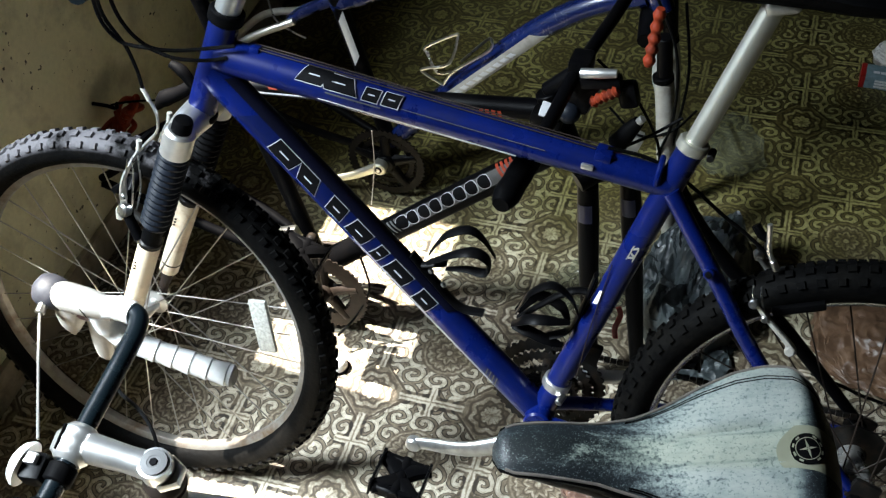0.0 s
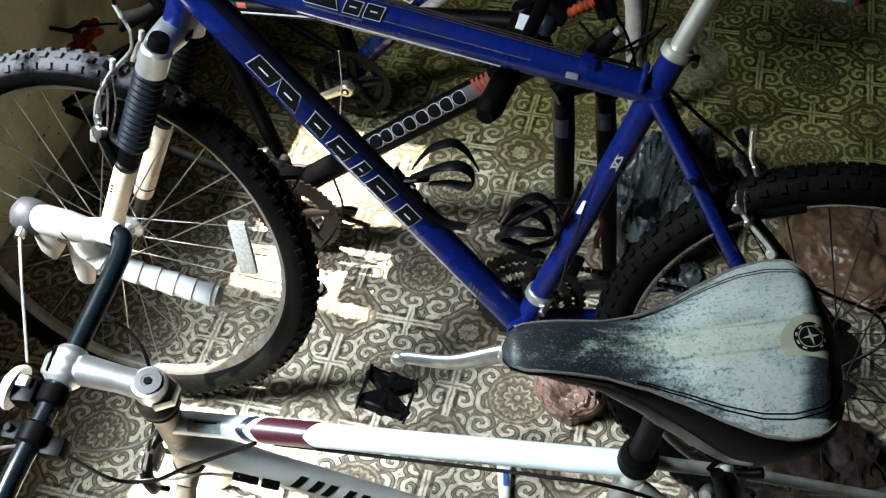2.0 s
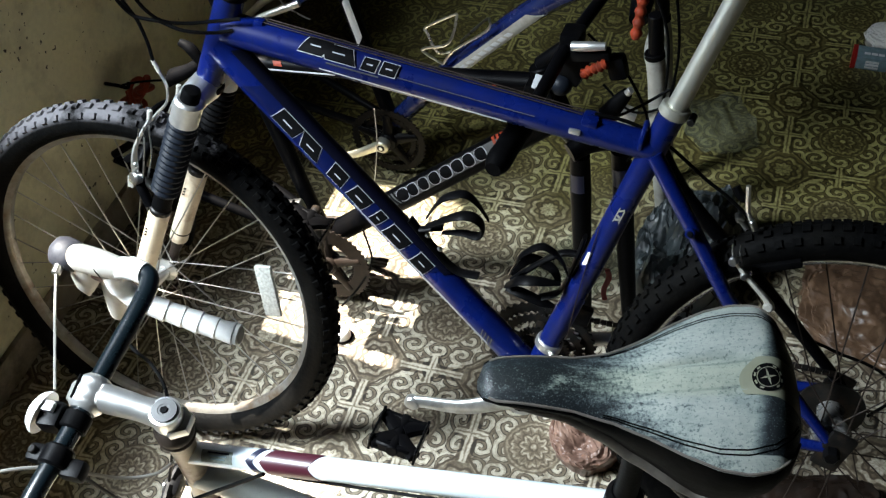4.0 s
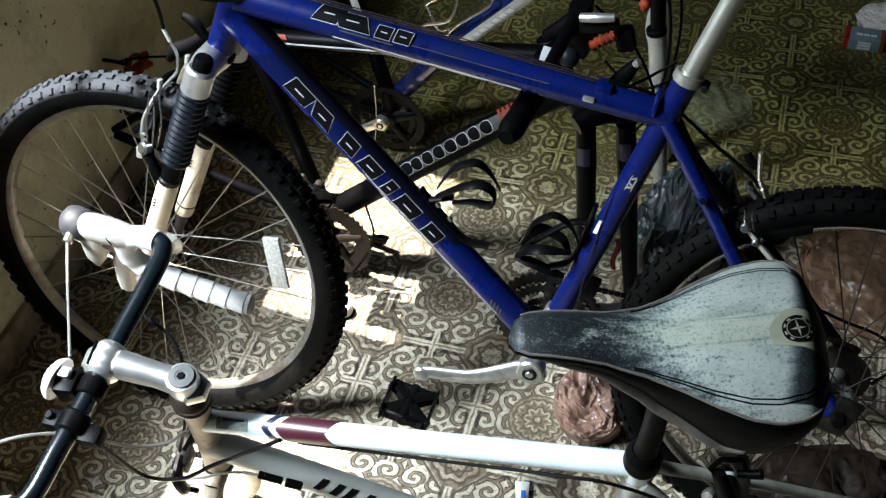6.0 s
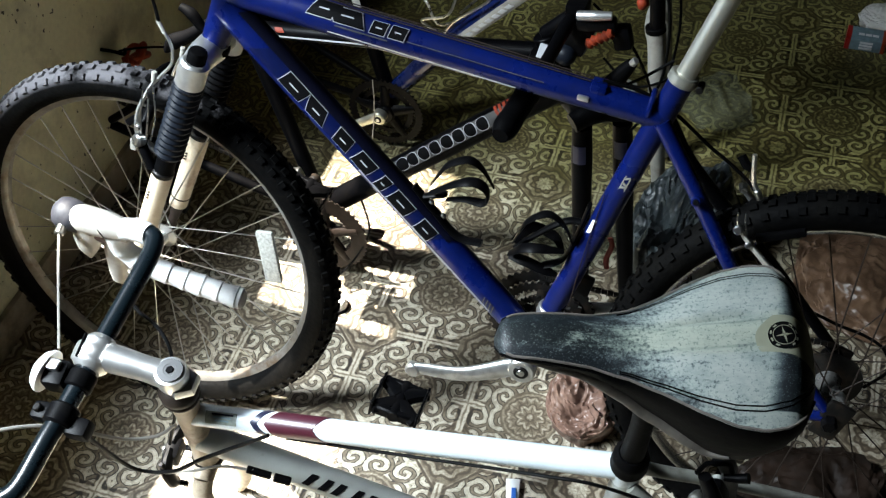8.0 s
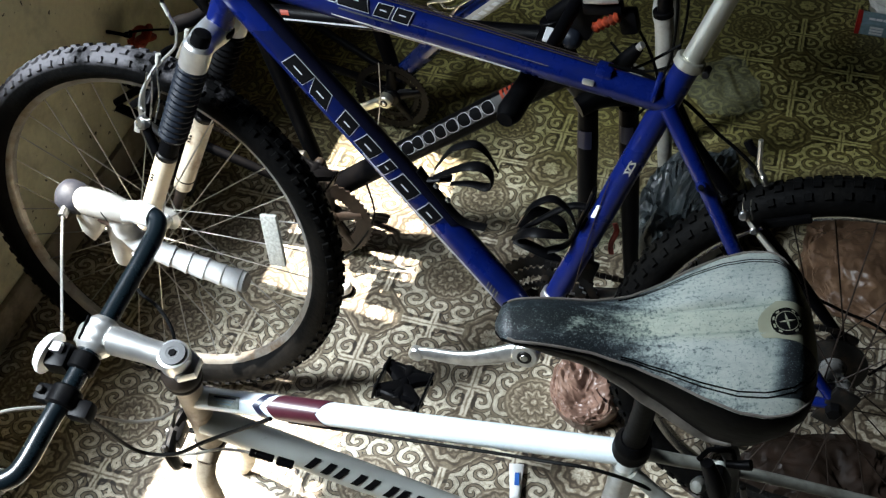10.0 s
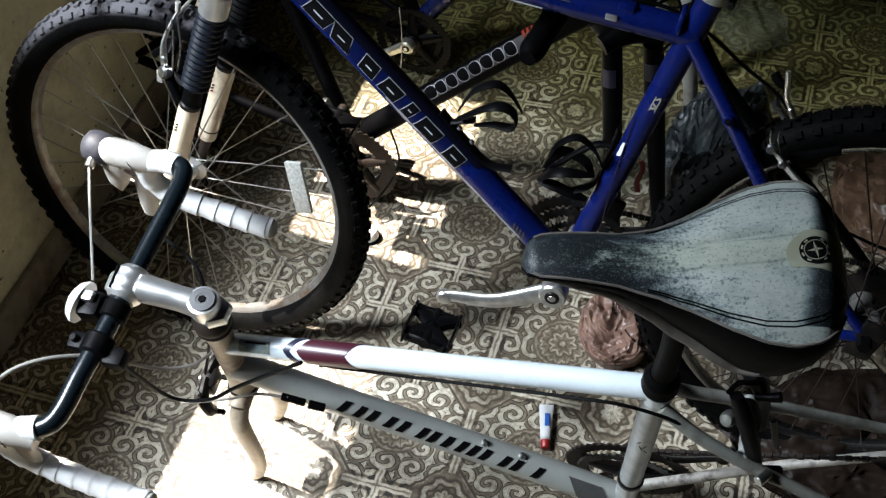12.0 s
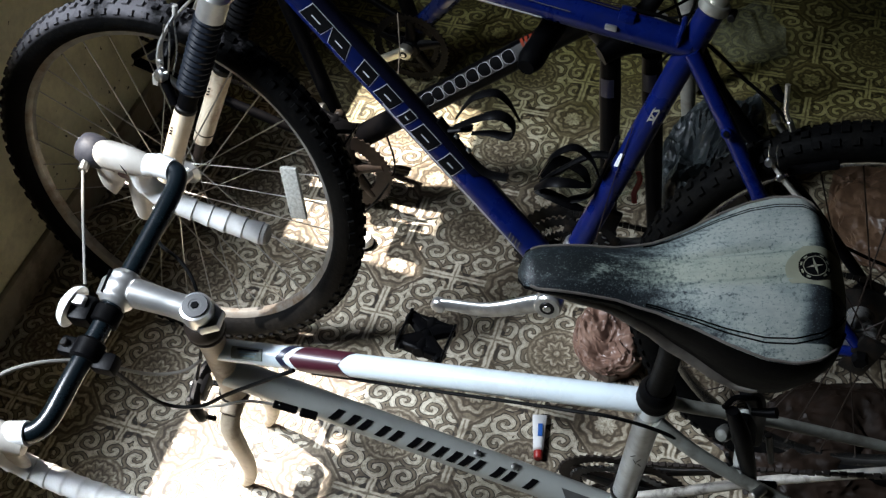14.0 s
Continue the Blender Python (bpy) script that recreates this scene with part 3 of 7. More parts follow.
def wheel(name, parent, m, R=0.33, r=0.026, rim_mat=None, hub_w=0.05, spokes=32, label="", tyre_mat=None, spoke_mat=None):
    """m: the wheel's pose in its bike, z along the axle, placed to fit the camera's view. Tyre parts that sink below
    the floor are lifted to it.
    """
    rim_r = R - r * 1.75
    prof = [(rim_r + 0.004, -0.011), (rim_r + 0.006, -0.012), (rim_r - 0.006, -0.0115), (rim_r - 0.013, -0.006), (rim_r - 0.014, 0.0), (rim_r - 0.013, 0.006), (rim_r - 0.006, 0.0115), (rim_r + 0.006, 0.012), (rim_r + 0.004, 0.011), (rim_r - 0.003, 0.006), (rim_r - 0.003, -0.006)]
    w = part(name, lathe(prof, 80, closed=True), rim_mat or M_RIM, parent, label)
    w.matrix_local = m
    rubber = tyre_mesh(R, r)
    back = m.inverted()
    for vv in rubber.verts:
        q = m @ vv.co
        low = 0.002 + (-0.25 if q.y < 0 else -0.26) * q.y
        if q.z < low:
            q.z = low
            vv.co = back @ q
    part("tyre", rubber, tyre_mat or M_TYRE, w, "knobbly black tyre with dried mud")
    hub = lathe([(0.006, -hub_w), (0.006, -hub_w * 0.75), (0.022, -hub_w * 0.74), (0.022, -hub_w * 0.68), (0.011, -hub_w * 0.6), (0.010, 0), (0.011, hub_w * 0.6), (0.022, hub_w * 0.68), (0.022, hub_w * 0.74), (0.006, hub_w * 0.75), (0.006, hub_w)], 20)
    part("hub", hub, M_ALLOY, w, "silver hub")
    meshes = []
    for sidev in (-1, 1):
        for lead in (-1, 1):
            a0 = lead * radians(62)
            p0 = Vector((0.020 * math.cos(a0), 0.020 * math.sin(a0), sidev * hub_w * 0.71))
            p1 = Vector((rim_r - 0.012, 0, 0))
            meshes.append(finish("spoke", sweep(bmesh.new(), [p0, p1], 0.00115, 6), spoke_mat or M_SPOKE))
    for i in range(spokes):
        ob = new("spoke", meshes[i % 4])
        ob.parent = w
        ob.matrix_local = Matrix.Rotation(2 * math.pi * i / spokes, 4, "Z")
    return w


# ---- the setting ----
def setting_box(x0, x1, y0, y1, z0, z1, bm=None):
    b2 = box((x1 - x0, y1 - y0, z1 - z0), pose((x0 + x1) / 2, (y0 + y1) / 2, (z0 + z1) / 2), 0)
    return join(bm, b2) if bm else b2


bm = bmesh.new()
bmesh.ops.create_grid(bm, x_segments=2, y_segments=2, size=0.5)
bmesh.ops.scale(bm, vec=(4.0, 5.4, 1), verts=bm.verts)
bmesh.ops.translate(bm, vec=(WALL_X + 2.0, 0.1, 0), verts=bm.verts)
g = bmesh.ops.extrude_face_region(bm, geom=bm.faces[:])
bmesh.ops.translate(bm, vec=(0, 0, -0.06), verts=[x for x in g["geom"] if isinstance(x, bmesh.types.BMVert)])
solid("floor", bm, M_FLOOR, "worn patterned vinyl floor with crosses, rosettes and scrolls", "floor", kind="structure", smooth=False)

X0, X1, Y0, Y1, H = WALL_X, WALL_X + 4.0, -2.6, 2.8, 2.5
bm = bmesh.new()
for y0, y1, z0, z1 in ((Y0, WIN_Y0, 0, H), (WIN_Y1, Y1, 0, H), (WIN_Y0, WIN_Y1, 0, WIN_Z0), (WIN_Y0, WIN_Y1, WIN_Z1, H), (SUN_GAP_Y0, SUN_GAP_Y1, WIN_Z0, WIN_Z1)):
    setting_box(X0 - 0.09, X0, y0, y1, z0, z1, bm)
solid("wall_west", bm, M_WALL, "cream painted wall with scuffs and specks of dirt", "wall", kind="structure", smooth=False)
solid("wall_north", setting_box(X0 - 0.09, X1 + 0.1, Y1, Y1 + 0.1, 0, H), M_PLASTER, "plain unseen wall, kept dark to cut bounced light", "wall", kind="structure", smooth=False)
solid("wall_east", setting_box(X1, X1 + 0.1, Y0, Y1, 0, H), M_PLASTER, "plain unseen wall, kept dark to cut bounced light", "wall", kind="structure", smooth=False)
solid("wall_south", setting_box(X0 - 0.09, X1 + 0.1, Y0 - 0.1, Y0, 0, H), M_PLASTER, "plain unseen wall, kept dark to cut bounced light", "wall", kind="structure", smooth=False)
solid("ceiling", setting_box(X0 - 0.09, X1 + 0.1, Y0 - 0.1, Y1 + 0.1, H, H + 0.1), M_PLASTER, "plain unseen ceiling, kept dark to cut bounced light", "ceiling", kind="structure", smooth=False)
# Unseen slab outside, added to end the sun patch on its right.
solid("eave", setting_box(X0 - 0.48, X0 - 0.095, Y0, Y1, 2.60, 2.68), M_PLASTER, "unseen slab over the window, added to cut off the sun patch", "eave", kind="structure", smooth=False)
solid("baseboard", box((0.014, Y1 - Y0 - 0.02, 0.075), pose(X0 + 0.0075, (Y0 + Y1) / 2, 0.0375), 0.003), M_SKIRT, "scuffed dirty skirting board along the wall", "baseboard", kind="structure")
for name, a0, a1 in (("window_1", WIN_Y0, SUN_GAP_Y0), ("window_2", SUN_GAP_Y1, WIN_Y1)):
    wf = thing(name, "open window with a pale frame in the wall", "window")
    wf["kind"] = "structure"
    for y0, y1, z0, z1 in ((a0, a0 + 0.03, WIN_Z0 + 0.03, WIN_Z1 - 0.03), (a1 - 0.03, a1, WIN_Z0 + 0.03, WIN_Z1 - 0.03), (a0, a1, WIN_Z0, WIN_Z0 + 0.03), (a0, a1, WIN_Z1 - 0.03, WIN_Z1)):
        part("window_frame", box((0.05, y1 - y0, z1 - z0), pose(X0 - 0.045, (y0 + y1) / 2, (z0 + z1) / 2), 0.003), M_PLASTER, wf)

# ---- blue mountain bike ----
CAM_SIDE = (0, -0.78, 0.62)


def ring_on(a, b, r, width, mat, name, parent, label="", at=0.0, edge=0.002):
    """A collar round the tube from a to b, 'at' metres along it."""
    d = (Vector(b) - Vector(a)).normalized()
    p = Vector(a) + d * at
    return part(name, rod(p - d * width / 2, p + d * width / 2, r, 20, edge), mat, parent, label)


def boots(a, b, r, folds):
    """Accordion rubber boot."""
    a, b = Vector(a), Vector(b)
    n = folds * 4
    line = [a.lerp(b, i / n) for i in range(n + 1)]
    radii = [r * (0.90 + 0.12 * (0.5 - 0.5 * math.cos(2 * math.pi * i / 4))) for i in range(n + 1)]
    return sweep(bmesh.new(), line, radii, 20)


def flat_bar(points, wide, thick, up, steps=5):
    """A strip with rounded section that follows points."""
    return sweep(bmesh.new(), smooth_line(points, steps), 1.0, 10, squash=(wide / 2, thick / 2), up=up)


def pedal(parent, c, size=(0.082, 0.074, 0.024), turn=0.0, mat=None, name="pedal"):
    """Cage pedal: centre barrel, two cage plates with teeth, end plates."""
    mat = mat or M_PLASTIC
    m = pose(*c, 0, turn, 0)
    bm = bmesh.new()
    L, W, T = size
    join(bm, rod((0, -W / 2, 0), (0, W / 2, 0), 0.0105, 12))
    for sx in (-1, 1):
        box((0.004, W, T), pose(sx * L / 2, 0, 0), 0.001, 1, bm)
        for k in range(6):
            box((0.004, 0.005, 0.005), pose(sx * L / 2, -W / 2 + (k + 0.5) * W / 6, T / 2 + 0.001), 0.0008, 1, bm)
        for sy in (-1, 1):
            # webs that spread from the barrel to the corners of the cage
            web = sweep(bmesh.new(), smooth_line([(sx * 0.004, sy * W * 0.10, 0), (sx * L * 0.22, sy * W * 0.24, 0.001), (sx * L * 0.49, sy * W * 0.42, 0)], 3), [0.016, 0.015, 0.013], 8, squash=(0.9, 0.70))
            join(bm, web)
    for sy in (-1, 1):
        box((L * 0.80, 0.012, T * 0.75), pose(0, sy * (W / 2 - 0.007), 0), 0.003, 1, bm)
    bm.transform(m)
    return part(name, bm, mat, parent, "black cage pedal")


def crank_arm(parent, a, b, w0, w1, mat, label, bow=0.003):
    a, b = Vector(a), Vector(b)
    bm = bmesh.new()
    mid = a.lerp(b, 0.52) + Vector((0, -0.002, -bow))
    sweep(bm, smooth_line([a, a.lerp(b, 0.12), mid, a.lerp(b, 0.9), b], 5), [w0, w0 * 0.92, w1, w1 * 0.80, w1 * 0.80], 16, squash=(0.50, 0.92), up=(0, 0, 1))
    join(bm, rod(a + Vector((0, -0.012, 0)), a + Vector((0, 0.014, 0)), w0 * 1.12, 20, 0.003))
    join(bm, rod(b + Vector((0, -0.007, 0)), b + Vector((0, 0.008, 0)), w1 * 0.84, 16, 0.003))
    arm = part("crank_arm", bm, mat, parent, label)
    part("crank_bolt", rod(a + Vector((0, -0.0145, 0)), a + Vector((0, -0.010, 0)), w0 * 0.60, 16), M_DARKMETAL, arm)
    part("bolt_head", rod(a + Vector((0, -0.0155, 0)), a + Vector((0, -0.010, 0)), w0 * 0.34, 12), M_STEEL, arm)
    return arm


def chainring(parent, c, R, teeth, mat, thick=0.003, holes=5, name="chainring", inner=0.80):
    """Toothed ring with spider arms, axis along y."""
    bm = bmesh.new()
    n = int(teeth * 1.4) * 4
    outer = []
    for i in range(n):
        r = R + (0.0022 if i % 4 in (0, 1) else -0.0016)
        t = 2 * math.pi * i / n
        outer.append((r * math.cos(t), r * math.sin(t)))
    vo = [[bm.verts.new((x, yy, z)) for x, z in outer] for yy in (-thick / 2, thick / 2)]
    vi = [[bm.verts.new((x * inner, yy, z * inner)) for x, z in outer] for yy in (-thick / 2, thick / 2)]
    for i in range(n):
        j = (i + 1) % n
        for q in ((vo[0][i], vo[0][j], vi[0][j], vi[0][i]), (vo[1][i], vi[1][i], vi[1][j], vo[1][j]), (vo[0][i], vo[1][i], vo[1][j], vo[0][j]), (vi[0][i], vi[0][j], vi[1][j], vi[1][i])):
            bm.faces.new(q)
    for k in range(holes):
        t = 2 * math.pi * k / holes + 0.3
        join(bm, sweep(bmesh.new(), [(0, 0, 0), (R * 0.84 * math.cos(t), 0, R * 0.84 * math.sin(t))], [0.014, 0.008], 8, squash=(0.5, 1)))
    join(bm, rod((0, -0.012, 0), (0, 0.012, 0), 0.022, 20, 0.003))
    bmesh.ops.translate(bm, vec=c, verts=bm.verts)
    return part(name, bm, mat, parent)


def letters(tube_part, a, b, r, t0, t1, count, face, ang, mat_in, mat_out, gap=0.18, skew=0.006, name="decal_block", wide=None, edge=0.0012, pinch=0.0):
    """A row of plain slanted blocks in place of lettering, each with a thin pale border."""
    pitch = (t1 - t0) / count
    for i in range(count):
        k = 1.0 if wide is None else wide[i]
        s0 = t0 + pitch * i
        s1 = s0 + pitch * (1 - gap) * k
        e = da = 0
        if mat_out:
            part(name + "_border", patch(a, b, r, s0, s1, ang[0], ang[1], face, skew, 0.0007, 9, None, pinch), mat_out, tube_part)
            e, da = edge, math.degrees(edge / r)
        part(name, patch(a, b, r, s0 + e, s1 - e, ang[0] + da, ang[1] - da, face, skew, 0.0011, 9, None, pinch), mat_in, tube_part)


def outlined_block(tube_part, a, b, r, t0, t1, ang, skew):
    """A plain slanted black block with a thin dull silver outline."""
    e = 0.0010
    w = math.copysign(math.degrees(e / r), ang[1] - ang[0])
    part("decal_block_border", patch(a, b, r, t0, t1, ang[0], ang[1], CAM_SIDE, skew, 0.0007, 9), M_DECALEDGE, tube_part)
    part("decal_block", patch(a, b, r, t0 + e, t1 - e, ang[0] + w, ang[1] - w, CAM_SIDE, skew, 0.0011, 9), M_DECALBLACK, tube_part)
    mid, half = (ang[0] + ang[1]) / 2, (t1 - t0) * 0.20
    at = (t0 + t1 + skew) / 2
    part("decal_line", patch(a, b, r, at - half, at + half, mid - w * 0.8, mid + w * 0.8, CAM_SIDE, 0.0, 0.0015, 4), M_DECALEDGE, tube_part)


ARC_DIR = [0.0, 1.0]


def mountain_bike():
    bike = thing("mountain_bike", "deep blue hardtail mountain bike with silver decals, leaning among other bikes", "bicycle", "stored bicycles", bike_space(0.03, 0.25, -0.125))
    HB, HT = Vector((-0.125, 0, 0.746)), Vector((-0.071, 0, 0.882))
    TA, TB = Vector((-0.085, 0, 0.833)), Vector((0.522, 0, 0.727))
    DA, DB = Vector((-0.100, 0, 0.809)), Vector((0.367, 0, 0.309))
    BB = Vector((0.374, 0, 0.309))
    LUG = Vector((0.526, 0, 0.738))
    part("head_tube", rod(HB, HT, 0.0205, 20, 0.003), M_BLUE, bike)
    ring_on(HB, HT, 0.0235, 0.012, M_RUBBER, "headset_cup", bike, at=-0.006)
    ring_on(HB, HT, 0.0240, 0.018, M_RUBBER, "headset_cup", bike, at=0.154)
    tt = part("top_tube", tube([TA, TA.lerp(TB, 0.5), TB], [0.0240, 0.0240, 0.0215, 0.0190], 20), M_BLUE, bike)
    dt = part("down_tube", tube([DA, DA.lerp(DB, 0.5), DB], [0.0240, 0.0240, 0.0225], 20), M_BLUE, bike)
    stp = part("seat_tube", rod(BB, LUG + (LUG - BB).normalized() * 0.042, 0.0175, 20), M_BLUE, bike)
    part("weld_bead", rod(LUG + Vector((-0.024, 0, 0.004)), LUG + Vector((-0.017, 0, 0.0028)), 0.0225, 20, 0.002), M_BLUE, bike)
    part("bottom_bracket_shell", rod(BB + Vector((0, -0.036, 0)), BB + Vector((0, 0.036, 0)), 0.0215, 20, 0.003), M_BLUE, bike)
    up = (LUG - BB).normalized()
    ring_on(BB, LUG, 0.0202, 0.015, M_CHAMP, "seat_clamp", bike, "silver seat clamp", at=(LUG - BB).length + 0.049)
    part("clamp_bolt", rod(LUG + up * 0.044 + Vector((0.024, -0.014, -0.004)), LUG + up * 0.044 + Vector((0.026, 0.012, -0.006)), 0.005, 10), M_DARKMETAL, bike)
    part("seatpost", rod(LUG + up * 0.02, (0.611, 0, 0.972), 0.0134, 20), M_CHAMP, bike, "champagne silver seatpost")
    # saddle, out of which only the rear underside shows
    bm = bmesh.new()
    prof = [(-0.14, 0.020, 0.0), (-0.10, 0.026, 0.004), (-0.03, 0.034, 0.004), (0.04, 0.062, 0.006), (0.09, 0.078, 0.010), (0.12, 0.074, 0.012), (0.135, 0.05, 0.010)]
    rings = []
    for x, w, z in prof:
        rings.append([bm.verts.new((0.645 + x, w * math.cos(q), 0.994 + z + (0.018 if math.sin(q) > 0 else 0.026) * math.sin(q))) for q in (2 * math.pi * i / 16 for i in range(16))])
    for p, q in zip(rings, rings[1:]):
        for i in range(16):
            bm.faces.new((p[i], p[(i + 1) % 16], q[(i + 1) % 16], q[i]))
    bm.faces.new(rings[0][::-1])
    bm.faces.new(rings[-1])
    part("saddle", bm, M_RUBBER, bike, "black saddle")
    part("saddle_clamp", box((0.040, 0.034, 0.022), pose(0.618, 0, 0.974, 0, -12, 0), 0.009, 3), M_ALLOY, bike, "silver saddle clamp")
    # stays
    HUB = Vector((0.816, -0.004, 0.320))
    for s in (-1, 1):
        o = 0.010 * s
        # The far stay is blue too; black paint stands for the shade on it.
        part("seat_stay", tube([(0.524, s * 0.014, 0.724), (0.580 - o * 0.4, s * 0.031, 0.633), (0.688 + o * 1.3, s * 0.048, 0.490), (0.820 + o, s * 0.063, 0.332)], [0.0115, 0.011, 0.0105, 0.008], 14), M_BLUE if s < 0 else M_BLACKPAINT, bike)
        part("chain_stay", tube([(0.385, s * 0.022, 0.306), (0.47, s * 0.038, 0.308), (0.62, s * 0.058, 0.308), (0.812, s * 0.064, 0.318)], [0.011, 0.010, 0.009, 0.008], 14), M_BLUE, bike)
        part("dropout", box((0.040, 0.010, 0.068), pose(0.822, s * 0.066, 0.316, 0, 20, 0), 0.006), M_DARKMETAL, bike)
        part("axle_nut", rod((0.818, s * 0.066, 0.318), (0.818, s * 0.086, 0.318), 0.0115, 6, 0.002), M_PLASTIC, bike)
    part("hub_shell", lathe([(0.016, -0.046), (0.026, -0.043), (0.030, -0.034), (0.026, -0.020), (0.019, 0.0), (0.019, 0.02)], 24, along(HUB, HUB + Vector((0, 1, 0)))), M_HUB, bike, "bright silver rear hub shell")
    part("stay_boss", rod((0.584, -0.052, 0.634), (0.584, -0.04, 0.630), 0.0070, 12), M_BLUE, bike)
    part("boss_hole", rod((0.584, -0.0535, 0.6345), (0.584, -0.050, 0.633), 0.0042, 12), M_DECALBLACK, bike)
    # fork
    for s in (-1, 1):
        top, axle = Vector((-0.125, s * 0.064, 0.742)), Vector((-0.293, s * 0.060, 0.347))
        d = (axle - top).normalized()
        low, white, end = top + d * 0.172, top + d * 0.214, top + d * 0.366
        leg = part("fork_leg_crown", rod(top - d * 0.004, top + d * 0.040, 0.0215, 20, 0.004), M_ALLOY, bike, "silver fork crown clamp")
        part("top_cap", lathe([(0.0142, 0), (0.0142, 0.012), (0.0125, 0.018), (0.007, 0.020)], 18, along(top - d * 0.004, top - d * 0.03)), M_RUBBER, leg, "black cap")
        # Far boot takes the blacker rubber to paint in the shade around it.
        part("fork_boot", boots(top + d * 0.034, low, 0.0225, 13), M_BOOT if s < 0 else M_RUBBER, bike, "ribbed black rubber fork boot")
        part("stanchion", rod(low - d * 0.02, white + d * 0.01, 0.0150, 16), M_RUBBER, bike)
        lowleg = part("lower_leg", tube([white, white + d * 0.004, white.lerp(end, 0.5), end - d * 0.008, end], [0.0150, 0.0168, 0.0165, 0.0160, 0.0150], 18), M_CREAM, bike, "yellowed white fork lower leg")
        part("wiper_seal", rod(white - d * 0.010, white + d * 0.002, 0.0172, 18, 0.003), M_DARKMETAL, lowleg)
        part("leg_groove", rod(end - d * 0.022, end - d * 0.019, 0.0167, 18, 0.0005), M_RUST, lowleg)
        # Dark brown here puts the unlit end of the fork into the colour.
        part("fork_dropout", tube([end - d * 0.006, end.lerp(axle, 0.5), axle + d * 0.012], [0.0125, 0.0085, 0.0100], 12, squash=(0.8, 1.0)), M_RUST, bike, "fork dropout coloured dark brown, as it stands unlit")
        part("fork_axle_nut", rod((axle.x, s * 0.064, axle.z), (axle.x, s * 0.080, axle.z), 0.008, 8, 0.002), M_STEEL, bike)
        for k in range(3):
            part("fork_decal", patch(white, end, 0.0168, 0.030 + 0.006 * k, 0.033 + 0.006 * k, 4, 20, CAM_SIDE, 0.003), M_DECALBLACK, lowleg)
    bm = bmesh.new()
    sweep(bm, smooth_line([(-0.140, -0.066, 0.722), (-0.134, -0.035, 0.735), (-0.131, 0, 0.738), (-0.134, 0.035, 0.735), (-0.140, 0.066, 0.722)], 5), [0.018, 0.022, 0.024, 0.022, 0.018], 14, up=(0, 0, 1))
    part("fork_crown", bm, M_ALLOY, bike, "silver cast fork crown")
    part("fork_arch", tube([(-0.222, -0.066, 0.555), (-0.238, -0.055, 0.60), (-0.236, 0, 0.640), (-0.238, 0.055, 0.60), (-0.222, 0.066, 0.555)], 0.008, 10), M_BLACKPAINT, bike)
    # wheels
    wm = along((-0.2933, 0.006, 0.3466), Vector((-0.2933, 0.006, 0.3466)) + Vector((0.028, 0.9995, 0.015)))
    fm = wm @ Matrix.Rotation(0.13, 4, "Z")
    # The painted pale arc faces up and towards the window wall.
    up_in_wheel = (fm.to_3x3().inverted() @ Vector((-0.35, 0, 1))).normalized()
    ARC_DIR[:] = up_in_wheel.x, up_in_wheel.y
    fw = wheel("front_wheel", bike, fm, 0.338, 0.0255, label="front wheel with a greyed alloy rim", tyre_mat=lit_arc_tyre())
    rfl = bmesh.new()
    box((0.030, 0.100, 0.009), None, 0.004, 2, rfl)
    inv = (wm @ Matrix.Rotation(0.13, 4, "Z")).inverted()
    cpos = inv @ Vector((-0.068, -0.014, 0.385))
    ang = math.atan2(cpos.y, cpos.x)
    r_ob = part("spoke_reflector", rfl, M_REFLECTOR, fw, "clear plastic spoke reflector")
    r_ob.matrix_local = Matrix.Translation(cpos) @ Matrix.Rotation(ang + 0.08, 4, "Z")
    wheel("rear_wheel", bike, along(HUB, HUB + Vector((0, 1, 0))), 0.335, 0.026, hub_w=0.062, label="rear wheel with a knobbly tyre", rim_mat=M_RIMDARK, spoke_mat=M_RUST)
    cas = lathe([(0.02, 0.018), (0.050, 0.020), (0.050, 0.024), (0.044, 0.024), (0.046, 0.029), (0.038, 0.029), (0.038, 0.034), (0.030, 0.034), (0.030, 0.040), (0.02, 0.040)], 36, along(HUB, HUB + Vector((0, 1, 0))), closed=True)
    part("cassette", cas, M_DARKMETAL, bike, "oily rear sprockets")
    # drive
    crank_arm(bike, (0.371, -0.078, 0.312), (0.199, -0.088, 0.274), 0.0195, 0.0150, M_POLISHED, "polished silver crank arm", 0.010)
    pedal(bike, (0.197, -0.149, 0.260), size=(0.072, 0.076, 0.024), turn=12)
    crank_arm(bike, (0.377, 0.078, 0.312), (0.545, 0.088, 0.345), 0.0185, 0.0135, M_ALLOY, "silver crank arm")
    pedal(bike, (0.552, 0.142, 0.35), turn=-8)
    for R_, y, mt in ((0.088, 0.055, M_DARKMETAL), (0.070, 0.048, M_DARKMETAL), (0.048, 0.041, M_DARKMETAL)):
        chainring(bike, (0.372, y, 0.311), R_, 30, mt)
    for z0, z1 in ((0.390, 0.372), (0.235, 0.292)):
        bm = bmesh.new()
        for i in range(46):
            p = Vector((0.372, 0.052, z0)).lerp(Vector((0.81, 0.036, z1)), i / 45)
            box((0.009, 0.006 if i % 2 else 0.004, 0.007), pose(*p, 0, 0, 0), 0, 1, bm)
        part("chain", bm, M_DARKMETAL, bike)
    part("front_derailleur", box((0.05, 0.012, 0.035), pose(0.425, 0.05, 0.395, 0, 15, 0), 0.004), M_DARKMETAL, bike)
    ring_on(BB, LUG, 0.0215, 0.016, M_ALLOY, "derailleur_band", bike, "silver clamp band", at=0.062)
